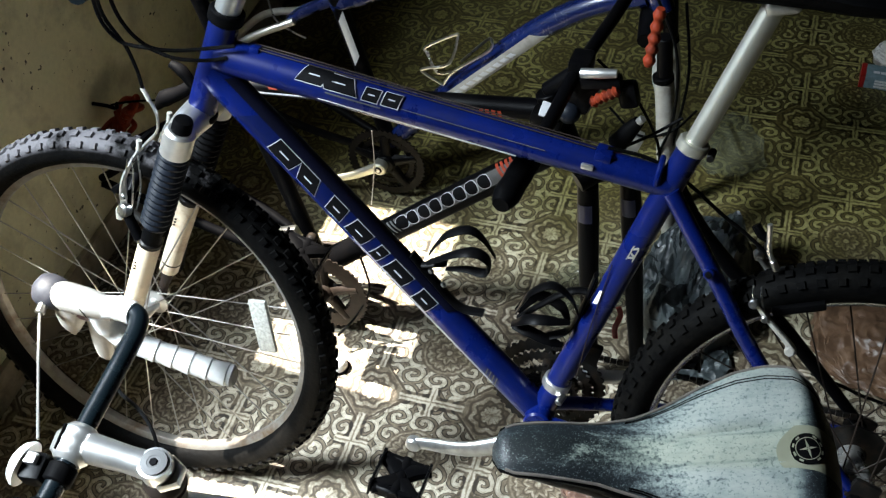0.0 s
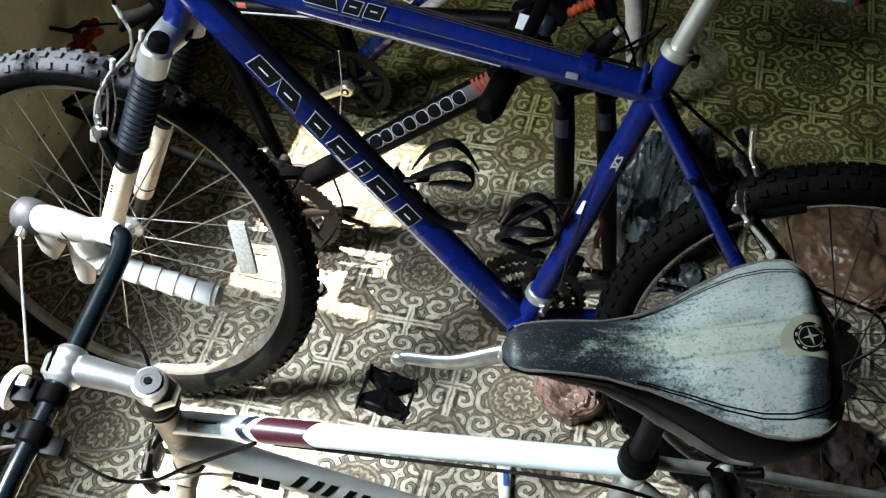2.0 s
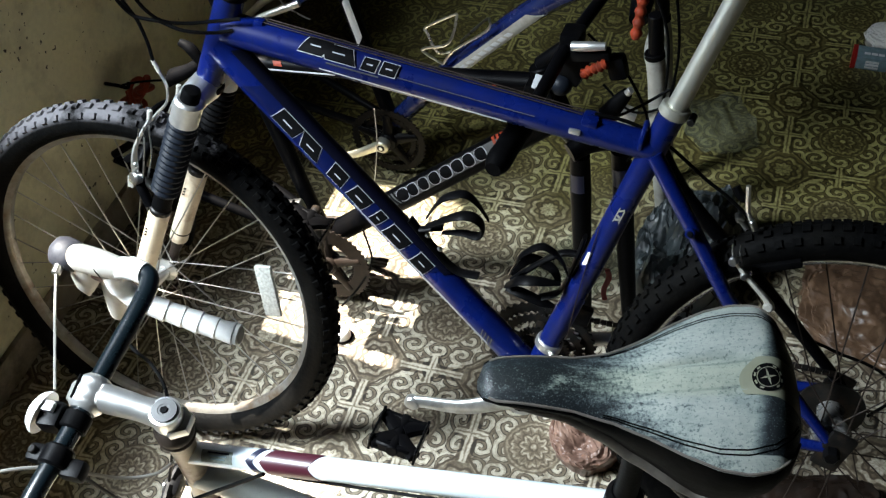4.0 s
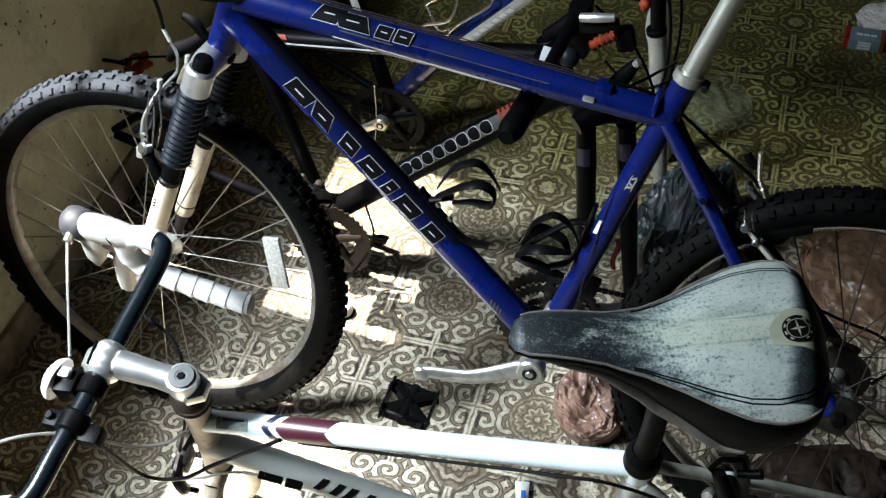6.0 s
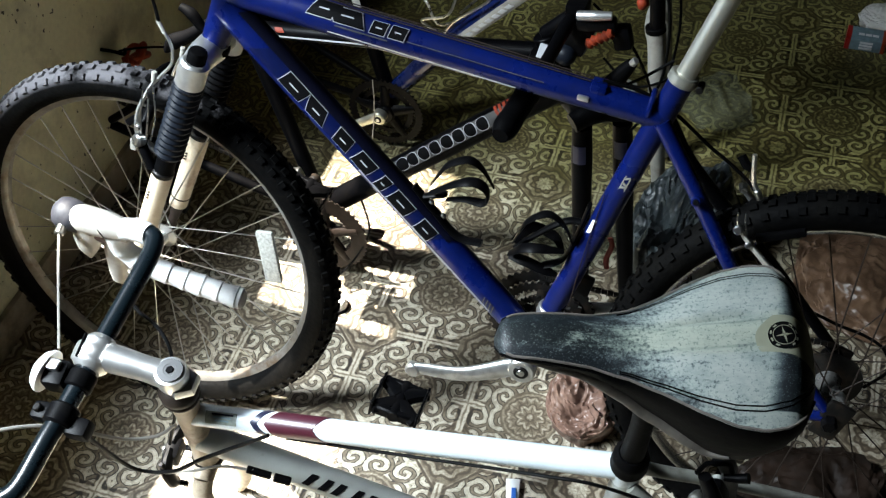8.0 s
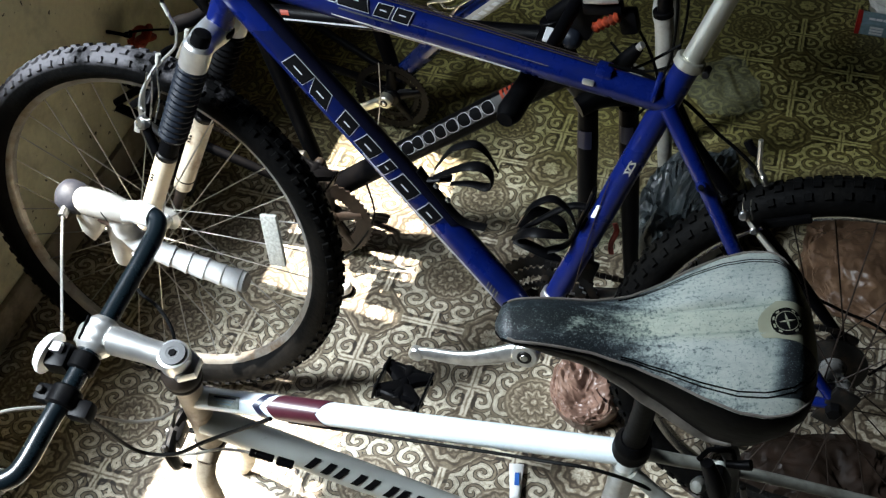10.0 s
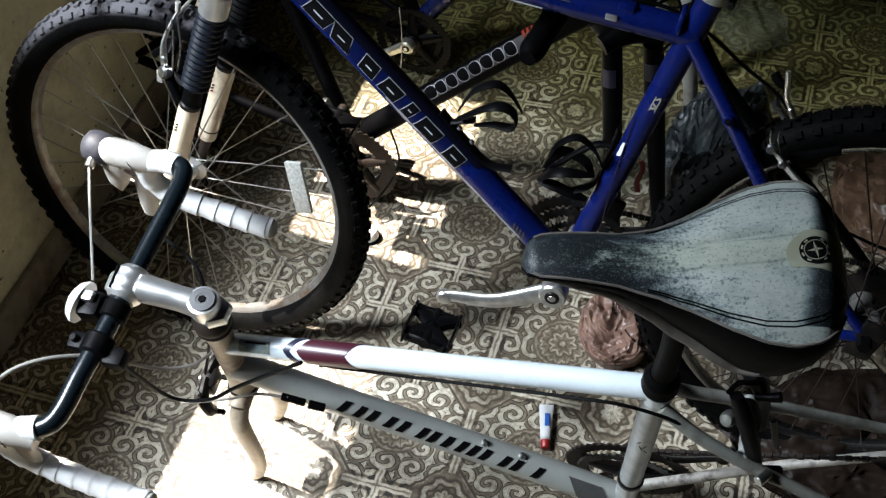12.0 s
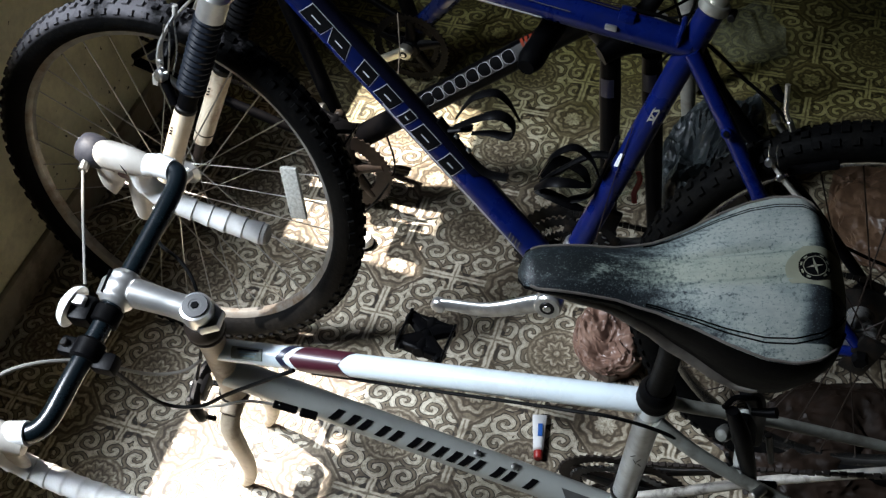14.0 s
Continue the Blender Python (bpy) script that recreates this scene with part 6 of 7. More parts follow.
    part("emblem_ring", drape(ring_piece(0.0094, 0.0101, 0, 2 * math.pi, 40), 0.0022), M_TAB, tab)
    for k in range(10):
        if k % 5 != 2:
            q = 2 * math.pi * k / 10 + 0.2
            part("emblem_tick", drape(ring_piece(0.0110, 0.0126, q, q + 0.30, 3), 0.0022), M_TAB, tab)
    for k in range(4):
        q = math.pi / 2 * k + 0.15
        bm = bmesh.new()
        long = 0.0092 if k % 2 else 0.0075
        corners = [(0, 0), (0.0016, 0.0011), (long, 0), (0.0016, -0.0011)]
        bm.faces.new([bm.verts.new((cx + px * math.cos(q) - py * math.sin(q), cy + px * math.sin(q) + py * math.cos(q), 0)) for px, py in corners])
        part("emblem_ray", drape(bm, 0.0024), M_TAB, tab)
    part("saddle_clamp", box((0.050, 0.060, 0.030), pose(0.145, 0, -0.055), 0.008), M_DARKMETAL, sad)
    # loose joint between post and clamp
    p0 = Vector((0.580, 0, 0.795))
    p1 = (inv @ m) @ Vector((0.145, 0, -0.06))
    part("seatpost_head", tube([p0, p0.lerp(p1, 0.5), p1], [0.0155, 0.0170, 0.019], 16), M_RUBBER, road)


road_saddle()


# ---- black bike with the white panel on its down tube ----
def black_bike():
    bike = thing("hybrid_bike", "black bike with silver down tube panel and orange details", "bicycle", "stored bicycles", bike_space(-0.03, 0.10, 0.275))
    BB = Vector((-0.150, 0, 0.130))
    HB, HT = Vector((0.335, 0, 0.500)), Vector((0.292, 0, 0.610))
    ST = Vector((-0.262, 0, 0.545))
    dt = part("down_tube", rod(BB, HB + Vector((-0.010, 0, 0.018)), 0.0235, 20), M_BLACKPAINT, bike)
    tt = part("top_tube", tube([ST + Vector((0.006, 0, -0.02)), (0.02, 0, 0.548), HT + Vector((0.004, 0, -0.035))], [0.0145, 0.016, 0.018], 16), M_BLACKPAINT, bike)
    part("seat_tube", rod(BB, ST + (ST - BB).normalized() * 0.05, 0.0155, 16), M_BLACKPAINT, bike)
    part("head_tube", rod(HB, HT, 0.0205, 18), M_BLACKPAINT, bike)
    part("bottom_bracket_shell", rod(BB + Vector((0, -0.036, 0)), BB + Vector((0, 0.036, 0)), 0.021, 18), M_BLACKPAINT, bike)
    part("seatpost", rod(ST, ST + (ST - BB).normalized() * 0.22, 0.0133, 16), M_BLACKPAINT, bike)
    A, B = BB, HB + Vector((-0.010, 0, 0.018))
    part("down_tube_panel", patch(A, B, 0.0236, 0.185, 0.520, -28, 31, CAM_SIDE, 0.012), M_PANELGREY, dt, "grey decal panel")
    letters(dt, A, B, 0.0247, 0.235, 0.466, 8, CAM_SIDE, (-30, 30), M_DECALBLACK, M_DECALSILVER, 0.02, 0.004, edge=0.0012, pinch=0.7, wide=(1.1, 0.95, 0.95, 0.95, 1, 1, 0.95, 0.95))
    for i in range(4):
        part("panel_hatch", patch(A, B, 0.0247, 0.195 + 0.009 * i, 0.199 + 0.009 * i, -46, 38, CAM_SIDE, 0.022), M_DECALBLACK, dt)
        part("orange_stripe", patch(A, B, 0.0247, 0.482 + 0.010 * i, 0.488 + 0.010 * i, -46, 38, CAM_SIDE, 0.012), M_ORANGE, dt)
    Tl, Tr = Vector((0.02, 0, 0.548)), Vector((0.27, 0, 0.566))
    for i in range(4):
        part("orange_stripe", patch(Tl, Tr, 0.0175, 0.165 + 0.010 * i, 0.171 + 0.010 * i, -40, 45, CAM_SIDE, 0.004), M_ORANGE, tt)
    part("orange_mark", patch(ST + Vector((0.006, 0, -0.02)), Tl, 0.0155, 0.064, 0.080, -14, 18, CAM_SIDE, 0.004), M_ORANGE, tt)
    part("top_tube_line", patch(ST + Vector((0.006, 0, -0.02)), Tl, 0.0155, 0.02, 0.27, 40, 50, CAM_SIDE, 0.0), M_DECALSILVER, tt)
    for s in (-1, 1):
        part("chain_stay", tube([BB + Vector((-0.01, s * 0.02, 0)), (-0.30, s * 0.05, 0.20), (-0.56, s * 0.065, 0.29)], 0.010, 12), M_BLACKPAINT, bike)
        part("seat_stay", tube([ST + Vector((0, s * 0.015, -0.03)), (-0.36, s * 0.04, 0.44), (-0.56, s * 0.065, 0.30)], 0.008, 12), M_BLACKPAINT, bike)
    # fork turned to the side, standing on the floor
    for (x0, y0, z0), (x1, y1, z1), (x2, y2, z2) in (((0.366, -0.015, 0.455), (0.374, -0.02, 0.330), (0.392, -0.02, 0.012)), ((0.425, 0.03, 0.445), (0.440, 0.03, 0.300), (0.470, 0.03, 0.004))):
        part("fork_leg", tube([(x0, y0, z0), (x1, y1, z1), (x2, y2, z2)], [0.017, 0.0185, 0.0165, 0.013], 16), M_BLACKPAINT, bike)
        part("fork_sticker", patch((x0, y0, z0), (x1, y1, z1), 0.019, 0.03, 0.065, -30, 40, CAM_SIDE, 0.0), M_NAVY, bike)
    part("fork_crown", tube([(0.352, -0.03, 0.468), (0.385, 0.0, 0.480), (0.440, 0.04, 0.462)], [0.017, 0.021, 0.017], 14), M_BLACKPAINT, bike)
    part("steerer", rod(HB + Vector((0.03, 0, -0.03)), HB, 0.019, 14), M_DARKMETAL, bike)
    # stem, bar and grip
    d = (HT - HB).normalized()
    part("stem", rod(HT, (0.335, -0.005, 0.652), 0.014, 14), M_BLACKPAINT, bike)
    part("handlebar", tube([(0.315, -0.300, 0.634), (0.328, -0.15, 0.645), (0.337, 0.0, 0.655), (0.36, 0.15, 0.668), (0.37, 0.26, 0.67)], 0.0105, 12), M_BLACKPAINT, bike)
    bm = bmesh.new()
    line = [Vector((0.312, -0.306, 0.633)).lerp(Vector((0.328, -0.165, 0.645)), i / 24) for i in range(25)]
    sweep(bm, line, [0.012, 0.0185, 0.0185, 0.0175, 0.0185, 0.0175, 0.0185, 0.0175, 0.0185, 0.017], 16)
    part("grip", bm, M_RUBBER, bike, "black rubber grip with a rounded end")
    bm = bmesh.new()
    box((0.050, 0.036, 0.028), pose(0.298, -0.02, 0.575, 0, 10, 0), 0.008, 2, bm)
    sh = part("shifter", bm, M_PLASTIC, bike, "black gear shifter with a pale window")
    part("shifter_window", box((0.030, 0.024, 0.006), pose(0.306, -0.036, 0.600, 40, 10, 0), 0.002), M_DECALSILVER, sh)
    part("shifter_dome", lathe([(0.017, -0.012), (0.018, 0.0), (0.014, 0.009), (0.006, 0.013), (0.001, 0.0135)], 20, along((0.333, -0.026, 0.596), (0.335, -0.060, 0.620))), M_BOOT, sh, "blue-black domed cover")
    part("bar_end_plug", tube([(0.410, -0.03, 0.555), (0.428, -0.03, 0.585), (0.440, -0.03, 0.603)], [0.016, 0.013, 0.009], 12), M_RUBBER, sh)
    part("plug_tip", rod((0.438, -0.032, 0.600), (0.446, -0.034, 0.612), 0.006, 10), M_ALLOY, sh)
    part("brake_lever", tube([(0.350, -0.03, 0.671), (0.376, -0.032, 0.676), (0.402, -0.03, 0.679)], [0.0075, 0.008, 0.0065], 12), M_ALLOY, bike, "silver brake lever")
    part("lever_body", box((0.062, 0.022, 0.020), pose(0.378, -0.020, 0.656, 0, -8, 0), 0.006), M_PLASTIC, bike)
    part("lever_bracket", box((0.040, 0.030, 0.070), pose(0.352, -0.010, 0.628, 0, 20, 0), 0.010), M_PLASTIC, bike)
    part("cable_stop_block", box((0.030, 0.026, 0.040), pose(0.418, -0.010, 0.634, 0, -15, 0), 0.008), M_PLASTIC, bike)
    part("brake_lever_clamp", box((0.034, 0.045, 0.030), pose(0.342, 0.005, 0.664), 0.007), M_PLASTIC, bike)
    # orange coiled cable
    for pts in (((0.368, -0.032, 0.623), (0.380, -0.032, 0.634), (0.394, -0.032, 0.643), (0.406, -0.032, 0.652)), ((0.445, -0.03, 0.700), (0.4485, -0.03, 0.730), (0.4515, -0.03, 0.760), (0.455, -0.03, 0.792))):
        line = smooth_line(pts, 10)
        part("orange_cover", sweep(bmesh.new(), line, [0.0060 + 0.0035 * (0.5 - 0.5 * math.cos(i * math.pi / 2)) for i in range(21)], 14), M_ORANGE, bike, "faded orange ribbed cable cover")
    part("brake_cable", tube([(0.36, 0.03, 0.66), (0.43, 0.02, 0.60), (0.47, 0.02, 0.50), (0.43, 0.02, 0.42)], 0.0025, 8), M_CABLE, bike)
    part("gear_cable", tube([(0.30, -0.02, 0.58), (0.36, -0.03, 0.52), (0.44, -0.02, 0.56), (0.50, 0.0, 0.60)], 0.0025, 8), M_CABLE, bike)
    chainring(bike, (-0.128, -0.050, 0.108), 0.090, 32, M_RUST, inner=0.62)
    chainring(bike, (-0.128, -0.042, 0.108), 0.066, 28, M_DARKMETAL)
    crank_arm(bike, (-0.128, -0.070, 0.112), (-0.118, -0.078, 0.270), 0.015, 0.012, M_DARKMETAL, "grimy crank arm")
    pedal(bike, (-0.118, -0.125, 0.272), turn=20)
    crank_arm(bike, (-0.128, 0.070, 0.112), (-0.30, 0.078, 0.10), 0.015, 0.012, M_DARKMETAL, "grimy crank arm")
    bm = bmesh.new()
    for i in range(40):
        p = Vector((-0.13, -0.046, 0.196)).lerp(Vector((-0.55, -0.04, 0.33)), i / 39)
        box((0.009, 0.006 if i % 2 else 0.004, 0.007), pose(*p, 0, 18, 0), 0, 1, bm)
    part("chain", bm, M_DARKMETAL, bike, "oily chain")
    bm = bmesh.new()
    box((0.045, 0.022, 0.085), pose(-0.425, -0.085, 0.16, 0, 20, 0), 0.008, 2, bm)
    box((0.060, 0.026, 0.040), pose(-0.44, -0.085, 0.225, 0, -20, 0), 0.008, 2, bm)
    part("rear_derailleur", bm, M_PLASTIC, bike)
    part("brake_bridge", tube([(-0.440, 0.0, 0.442), (-0.418, 0.0, 0.466), (-0.384, 0.0, 0.484), (-0.338, 0.0, 0.516), (-0.305, 0.0, 0.540)], [0.006, 0.016, 0.013, 0.010, 0.010], 12), M_DECALBLACK, bike)
    part("brake_arm", tube([(-0.372, -0.02, 0.560), (-0.352, -0.02, 0.548), (-0.335, -0.02, 0.520)], [0.007, 0.011, 0.009], 10), M_DECALBLACK, bike)
    part("front_derailleur", box((0.055, 0.016, 0.030), pose(-0.185, -0.05, 0.240, 0, -20, 0), 0.005), M_STEEL, bike, "tarnished silver derailleur")
    part("loose_wire", tube([(-0.05, -0.03, 0.20), (-0.035, -0.04, 0.13), (-0.06, -0.06, 0.07), (-0.09, -0.09, 0.035)], 0.0022, 6), M_CABLE, bike)
    return bike


black_bike()


# ---- royal blue bike behind ----
def blue_bike():
    bike = thing("suspension_bike", "royal blue bike with white decal and silver suspension fork", "bicycle", "stored bicycles", bike_space(0, 0.05, 0.66))
    BB = Vector((-0.140, 0, 0.104))
    pts = [(-0.145, 0, 0.110), (-0.005, 0, 0.270), (0.10, 0, 0.372), (0.19, 0, 0.452), (0.29, 0, 0.517), (0.385, 0, 0.550)]
    dt = part("down_tube", tube(pts, [0.0205, 0.0225, 0.0225, 0.021], 20), M_BLUE2, bike)
    a, b = Vector((0.0, 0, 0.274)), Vector((0.195, 0, 0.455))
    part("down_tube_decal", patch(a, b, 0.0226, -0.01, 0.250, 6, 62, CAM_SIDE, 0.028, 0.0022), M_FORKGREY, dt, "white decal with grey bars")
    for i in range(9):
        part("decal_bar", patch(a, b, 0.0226, 0.03 + 0.019 * i, 0.042 + 0.019 * i, 24, 46, CAM_SIDE, 0.006, 0.0032), M_DECALSILVER, dt)
    ST = Vector((-0.225, 0, 0.50))
    stp = part("seat_tube", rod(BB, ST, 0.017, 16), M_BLACKPAINT, bike, "black seat tube with a white flash")
    part("seat_tube_flash", patch(BB, ST, 0.0172, 0.225, 0.330, -20, 30, CAM_SIDE, 0.02), M_DECALWHITE, stp)
    part("top_tube", tube([(-0.225, 0, 0.452), (0.05, 0, 0.56), (0.385, 0, 0.625)], 0.017, 16), M_BLUE2, bike)
    part("seat_stay_yoke", tube([(-0.21, 0, 0.47), (-0.29, 0, 0.43), (-0.33, 0, 0.40)], 0.012, 14), M_BLUE2, bike)
    HB, HT = Vector((0.415, 0, 0.525)), Vector((0.372, 0, 0.64))
    part("head_tube", rod(HB, HT, 0.022, 18), M_BLUE2, bike)
    part("bottom_bracket_shell", rod(BB + Vector((0, -0.036, 0)), BB + Vector((0, 0.036, 0)), 0.021, 18), M_DARKMETAL, bike)
    for s in (-1, 1):
        part("seat_stay", tube([(-0.31, s * 0.02, 0.415), (-0.42, s * 0.05, 0.370), (-0.52, s * 0.06, 0.28)], 0.008, 12), M_ALLOY, bike)
        part("chain_stay", tube([BB + Vector((-0.01, s * 0.02, 0)), (-0.32, s * 0.05, 0.17), (-0.52, s * 0.06, 0.27)], 0.009, 12), M_BLACKPAINT, bike)
        y = s * 0.062
        o = 0.010 if s < 0 else 0.0
        part("fork_stanchion", rod((0.420 + o, y, 0.510), (0.432 + o, y, 0.36), 0.0145, 16), M_BLACKPAINT, bike)
        part("fork_lower_leg", tube([(0.424 + o, y, 0.424), (0.432 + o, y, 0.370), (0.443 + o, y, 0.25), (0.456 + o, y, 0.13), (0.468 + o, y, 0.014 + 0.004 * s)], [0.0185, 0.0185, 0.0180, 0.016, 0.013], 16), M_FORKGREY, bike, "dull silver-white fork lower leg")
        part("wiper_seal", rod((0.4250 + o, y, 0.418), (0.4230 + o, y, 0.430), 0.0195, 16), M_RUBBER, bike)
    part("fork_arch", tube([(0.442, -0.062, 0.372), (0.420, -0.04, 0.405), (0.416, 0.04, 0.405), (0.432, 0.062, 0.372)], 0.009, 12), M_FORKGREY, bike)
    part("fork_crown", tube([(0.400, -0.066, 0.498), (0.398, 0, 0.512), (0.400, 0.066, 0.498)], [0.018, 0.023, 0.018], 14), M_BLACKPAINT, bike)
    part("brake_cable", tube([(0.46, -0.06, 0.58), (0.478, -0.07, 0.45), (0.470, -0.07, 0.33), (0.455, -0.07, 0.22)], 0.0028, 8), M_CABLE, bike)
    part("brake_cable", tube([(0.40, -0.05, 0.60), (0.455, -0.09, 0.50), (0.462, -0.09, 0.36), (0.44, -0.08, 0.26)], 0.0028, 8), M_CABLE, bike)
    part("gear_cable", tube([(0.34, -0.06, 0.34), (0.40, -0.08, 0.30), (0.46, -0.08, 0.32), (0.50, -0.06, 0.36)], 0.0026, 8), M_CABLE, bike)
    part("brake_block", box((0.03, 0.03, 0.04), pose(0.392, -0.075, 0.28, 0, 20, 0), 0.006), M_ALLOY, bike)
    # wire bottle cage
    cage = part("bottle_cage", tube([(0.004, -0.036, 0.320), (-0.036, -0.036, 0.344), (-0.033, -0.036, 0.354), (0.019, -0.036, 0.373), (0.040, -0.036, 0.437), (0.032, -0.036, 0.440), (-0.026, -0.036, 0.405), (-0.025, -0.034, 0.389), (-0.012, -0.020, 0.336), (0.020, -0.010, 0.337)], 0.0030, 8, 4), M_STEEL, bike, "bent silver wire bottle cage")
    part("cage_wire", tube([(0.001, -0.030, 0.316), (0.029, -0.032, 0.356), (0.097, -0.032, 0.409), (0.106, -0.030, 0.433), (0.080, 0.020, 0.399), (0.022, 0.030, 0.334)], 0.0030, 8, 4), M_STEEL, cage)
    chainring(bike, (-0.135, -0.050, 0.104), 0.086, 34, M_BLACKPAINT)
    chainring(bike, (-0.135, -0.042, 0.104), 0.062, 28, M_BLACKPAINT)
    crank_arm(bike, (-0.142, -0.070, 0.106), (-0.268, -0.078, 0.050), 0.014, 0.011, M_CHAMP, "tan-stained silver crank arm")
    part("hanging_thread", tube([(-0.135, -0.10, 0.23), (-0.14, -0.10, 0.14), (-0.155, -0.11, 0.03)], 0.0011, 6), M_GREYCABLE, bike)
    part("loose_cable_end", tube([(-0.36, -0.02, 0.47), (-0.345, -0.03, 0.42), (-0.31, -0.03, 0.395), (-0.285, -0.03, 0.385)], 0.0020, 6), M_STEEL, bike)
    return bike


blue_bike()

# ---- loose things on the floor ----
def lay(name, bm, mat, label, category, x, y, z=0.0, rz=0, group="", smooth=True):
    return solid(name, bm, mat, label, category, group, "", pose(x, y, z, 0, 0, rz), smooth, crisp=False)


def plastic_bag(mat, label, x, y, rz, body, fold):
    """A crushed bag: its body and the loose mouth that spills onto the floor beside it."""
    bag = thing("plastic_bag", label, "bag", "crumpled bags", pose(x, y, 0, 0, 0, rz))
    part("bag_body", crumple(*body), mat, bag)
    bm = bmesh.new()
    bmesh.ops.create_grid(bm, x_segments=44, y_segments=44, size=0.5)
    fx, fy, fz, sx, sy, seed = fold
    for vv in bm.verts:
        px, py = vv.co.x, vv.co.y
        r = 1 + 0.35 * noise.noise(Vector((px * 3 + seed, py * 3, seed)))
        crease = 1 - 2 * abs(noise.noise(Vector((px * 4 + seed, py * 4, 2)))) + 0.5 * (1 - 2 * abs(noise.noise(Vector((px * 11, py * 11, seed)))))
        vv.co = Vector((fx + px * sx * r, fy + py * sy * r, 0.003 + fz * max(0.0, crease) * (1 - 2.4 * (px * px + py * py))))
    bmesh.ops.solidify(bm, geom=bm.faces[:], thickness=0.0006)
    part("bag_mouth", bm, mat, bag)
    return bag


plastic_bag(M_BAGBROWN, "crumpled brown plastic bag lying on the floor", 0.440, 0.035, 20, (0.064, 0.077, 0.075, 1.3, 0.30, 2.2), (0.02, 0.05, 0.016, 0.085, 0.085, 3.0))
plastic_bag(M_BAGTAN, "large flattened brown plastic bag behind the rear wheel", 0.905, 0.445, -10, (0.125, 0.135, 0.042, 2.7, 0.34, 3.4), (-0.08, 0.06, 0.012, 0.13, 0.13, 5.0))
# Bag enlarged and darkened so that it fills the shaded corner.
plastic_bag(M_BAGSHADE, "flattened brown plastic bag under the bikes, darkened for the shade there", 0.840, -0.075, 35, (0.150, 0.125, 0.045, 4.1, 0.34, 3.4), (-0.10, 0.05, 0.014, 0.14, 0.14, 7.0))
plastic_bag(M_BAGDARK, "dark grey plastic bag slumped beside the mountain bike", 0.548, 0.455, -12, (0.100, 0.150, 0.165, 5.2, 0.20, 2.0, (1.5, 1.2, 0.45)), (0.05, -0.11, 0.016, 0.13, 0.12, 9.0))

# toothpaste-like tube
tb = thing("glue_tube", "white and blue squeezed tube with a red cap on the floor", "tube", m=pose(0.358, -0.135, 0.010, 0, 0, -77))
bm = bmesh.new()
rings = []
for x, w, h in ((0.0, 0.0125, 0.0012), (0.004, 0.0125, 0.0012), (0.03, 0.011, 0.005), (0.055, 0.0095, 0.0085), (0.066, 0.009, 0.009), (0.069, 0.005, 0.005)):
    rings.append([bm.verts.new((x, w * math.cos(q), h * math.sin(q))) for q in (2 * math.pi * i / 16 for i in range(16))])
for p, q in zip(rings, rings[1:]):
    for i in range(16):
        bm.faces.new((p[i], p[(i + 1) % 16], q[(i + 1) % 16], q[i]))
bm.faces.new(rings[0][::-1])
bm.faces.new(rings[-1])
body = part("tube_body", bm, M_DECALWHITE, tb)
part("print_bar", box((0.026, 0.008, 0.001), pose(0.032, 0.002, 0.0064, 0, -8, 0), 0.0004), M_PASTEBLUE, body, "blue print")
part("cap", lathe([(0.0065, 0), (0.008, 0.001), (0.0075, 0.013), (0.006, 0.015)], 16, pose(0.069, 0, 0, 0, 90, 0)), M_RED, tb, "red screw cap")

# small white cap with a dark base
cp = thing("bottle_cap", "small white cap with a black rim on the floor", "cap", m=pose(-0.080, 0.150, 0.0, 0, 0, 15))
part("cap_shell", lathe([(0.001, 0.024), (0.014, 0.024), (0.0165, 0.021), (0.0175, 0.008), (0.0175, 0.004)], 24), M_DECALWHITE, cp)
part("cap_rim", lathe([(0.020, 0.0), (0.020, 0.006), (0.016, 0.006), (0.016, 0.0)], 24, closed=True), M_RUBBER, cp, "black rim")

# small pack and paper by the far floor
pk = thing("battery_pack", "small red and grey printed carton on the floor", "box", m=pose(0.866, 1.232, 0.016, 0, 0, -3))
part("carton", box((0.090, 0.050, 0.032), None, 0.002), M_TEAL, pk)
part("red_end", box((0.012, 0.052, 0.034), pose(-0.040, 0, 0), 0.002), M_RED, pk, "red printed end")
part("red_end", box((0.010, 0.052, 0.034), pose(0.041, 0, 0), 0.002), M_ORANGE, pk, "orange printed end")
for i in range(3):
    part("print_bar", box((0.030, 0.002, 0.005), pose(0.002, -0.0258, 0.008 - 0.008 * i), 0), M_DECALWHITE, pk)
    part("print_bar", box((0.014, 0.008, 0.001), pose(-0.012 + 0.016 * i, -0.004, 0.0166), 0), M_DECALWHITE, pk)
lay("paper_bag", crumple(0.085, 0.060, 0.040, 6.4, 0.25), M_PAPER, "crumpled white paper bag on the floor", "paper", 0.930, 1.335, rz=15)

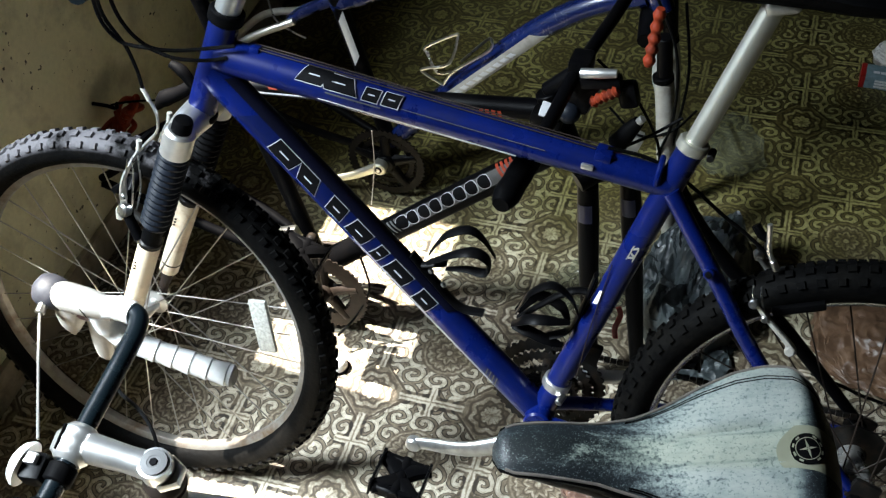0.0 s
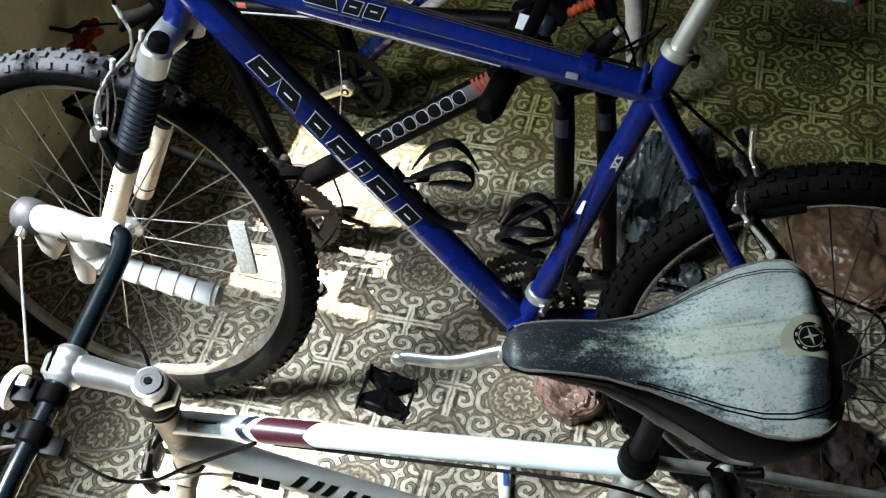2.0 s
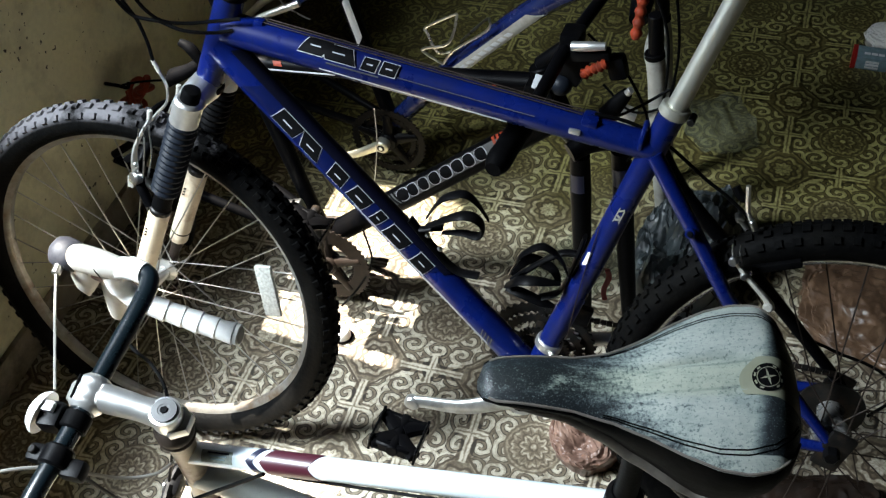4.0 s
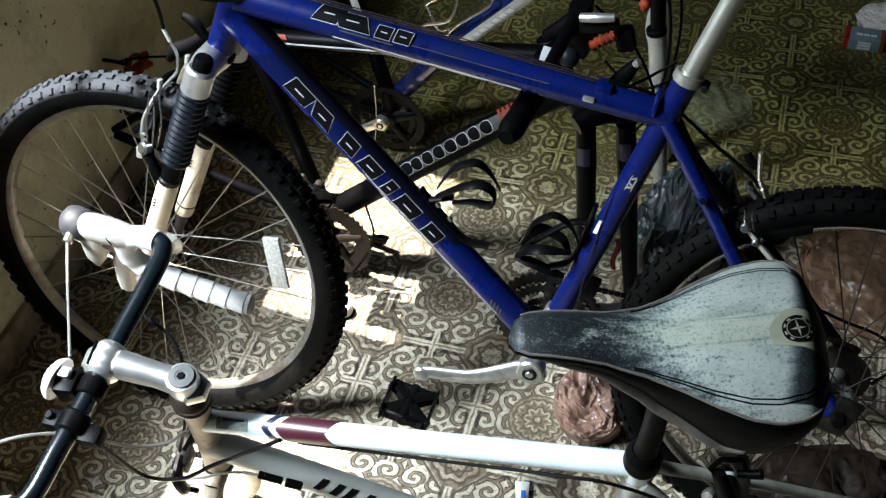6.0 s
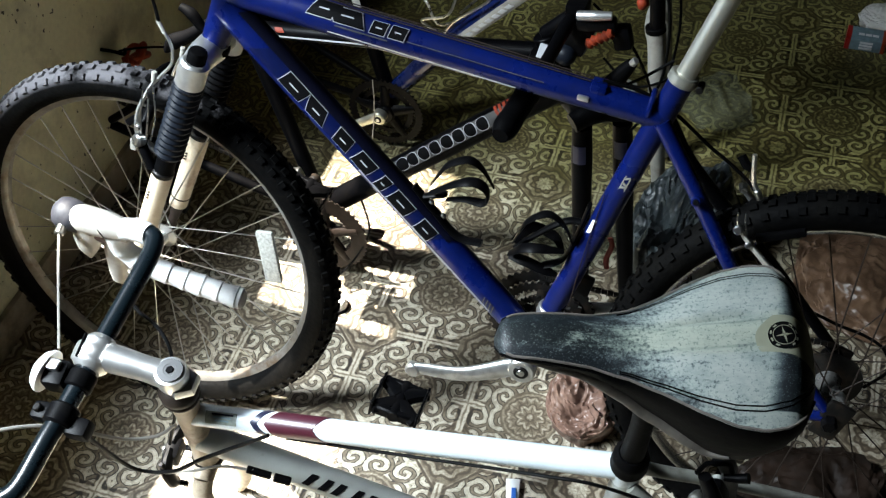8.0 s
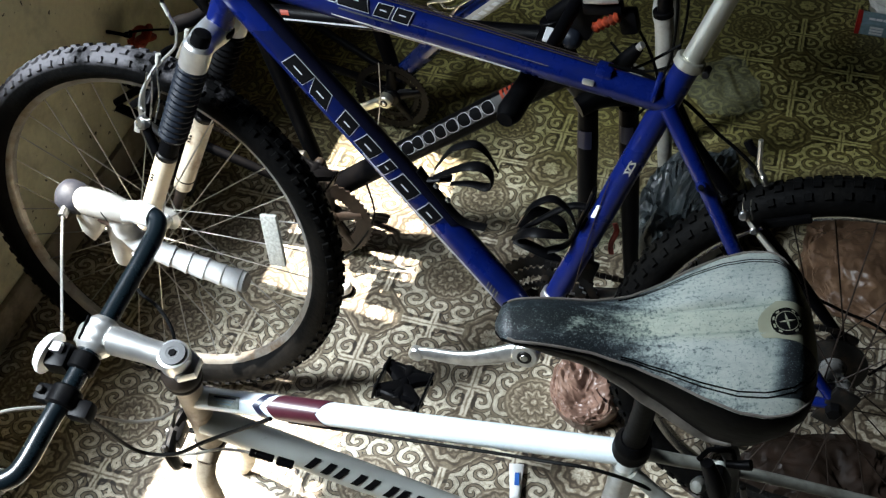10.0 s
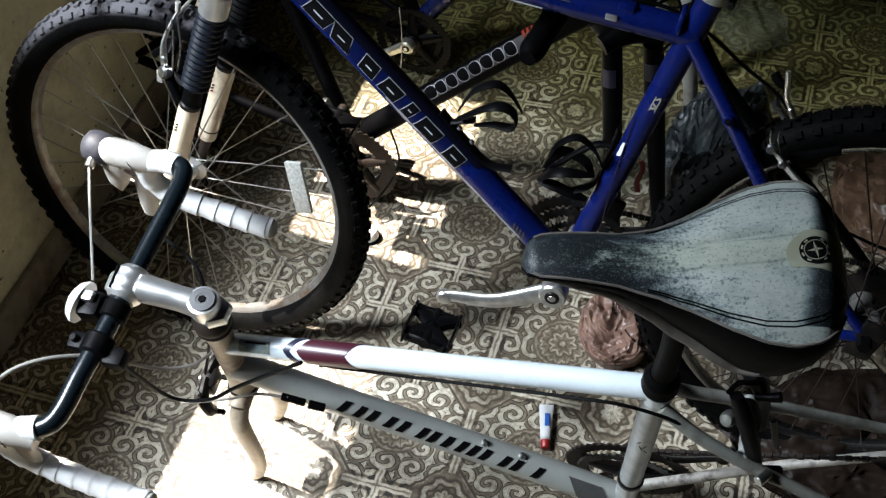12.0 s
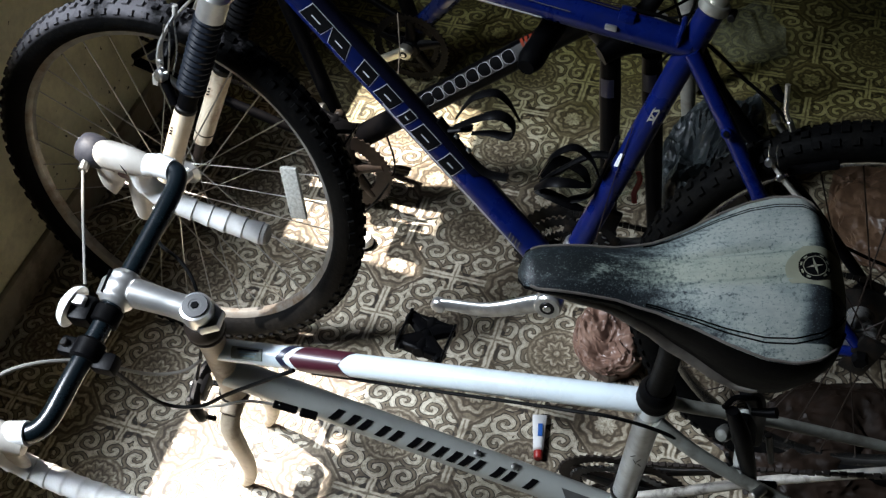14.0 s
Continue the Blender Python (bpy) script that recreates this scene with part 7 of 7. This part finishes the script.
# cloudy clear film
bm = bmesh.new()
bmesh.ops.create_grid(bm, x_segments=26, y_segments=26, size=0.5)
for vv in bm.verts:
    x, y = vv.co.x, vv.co.y
    k = 1 - 0.25 * (abs(x * y) * 4) + 0.15 * noise.noise(Vector((x * 3, y * 3, 1)))
    vv.co = Vector((x * 0.17 * k, y * 0.20 * k, 0.006 + 0.022 * abs(noise.noise(Vector((x * 5, y * 5, 7)))) + 0.02 * max(0, 0.25 - x * x - y * y)))
lay("clear_film", bm, M_FILM, "cloudy clear plastic film on the floor", "film", 0.555, 0.930, rz=25)
bm = bmesh.new()
bmesh.ops.create_grid(bm, x_segments=26, y_segments=26, size=0.5)
for vv in bm.verts:
    x, y = vv.co.x, vv.co.y
    k = 1 - 0.25 * (abs(x * y) * 4) + 0.2 * noise.noise(Vector((x * 3, y * 3, 3)))
    vv.co = Vector((x * 0.16 * k, y * 0.20 * k, 0.006 + 0.05 * abs(noise.noise(Vector((x * 5, y * 5, 9))))))
lay("clear_film", bm, M_FILM, "cloudy clear plastic film beside the bikes", "film", 0.335, 0.43, rz=-30)

# orange cord and its hook by the wall
rnd = random.Random(4)
rope = thing("cord_bundle", "tangled bundle of orange cord hanging beside the wall", "cord", m=pose(WALL_X + 0.055, 0.452, 0.240))
for k in range(9):
    c = Vector((rnd.uniform(-0.012, 0.012), rnd.uniform(-0.03, 0.03), rnd.uniform(0.0, 0.03)))
    pts = [c + Vector((0.012 * math.cos(q * 1.3 + k), 0.034 * math.cos(q + k * 0.8), 0.018 + 0.015 * math.sin(q * 1.1 + k * 1.7))) for q in (i * 0.75 for i in range(9))]
    part("cord_loop", sweep(bmesh.new(), smooth_line(pts, 5), 0.0058, 8), M_ORANGE, rope)
hook = thing("wall_hook", "black hook on the wall that holds orange cord", "hook", m=pose(WALL_X, 0.445, 0.312))
part("hook_arm", tube([(0.001, 0, 0), (0.03, 0, 0.0), (0.055, 0.0, -0.002), (0.062, 0, 0.012)], 0.004, 8), M_RUBBER, hook)
part("hook_cable", tube([(0.045, 0.0, 0.004), (0.08, 0.012, 0.008), (0.12, 0.028, 0.006), (0.155, 0.045, -0.002)], 0.0025, 8), M_CABLE, hook)
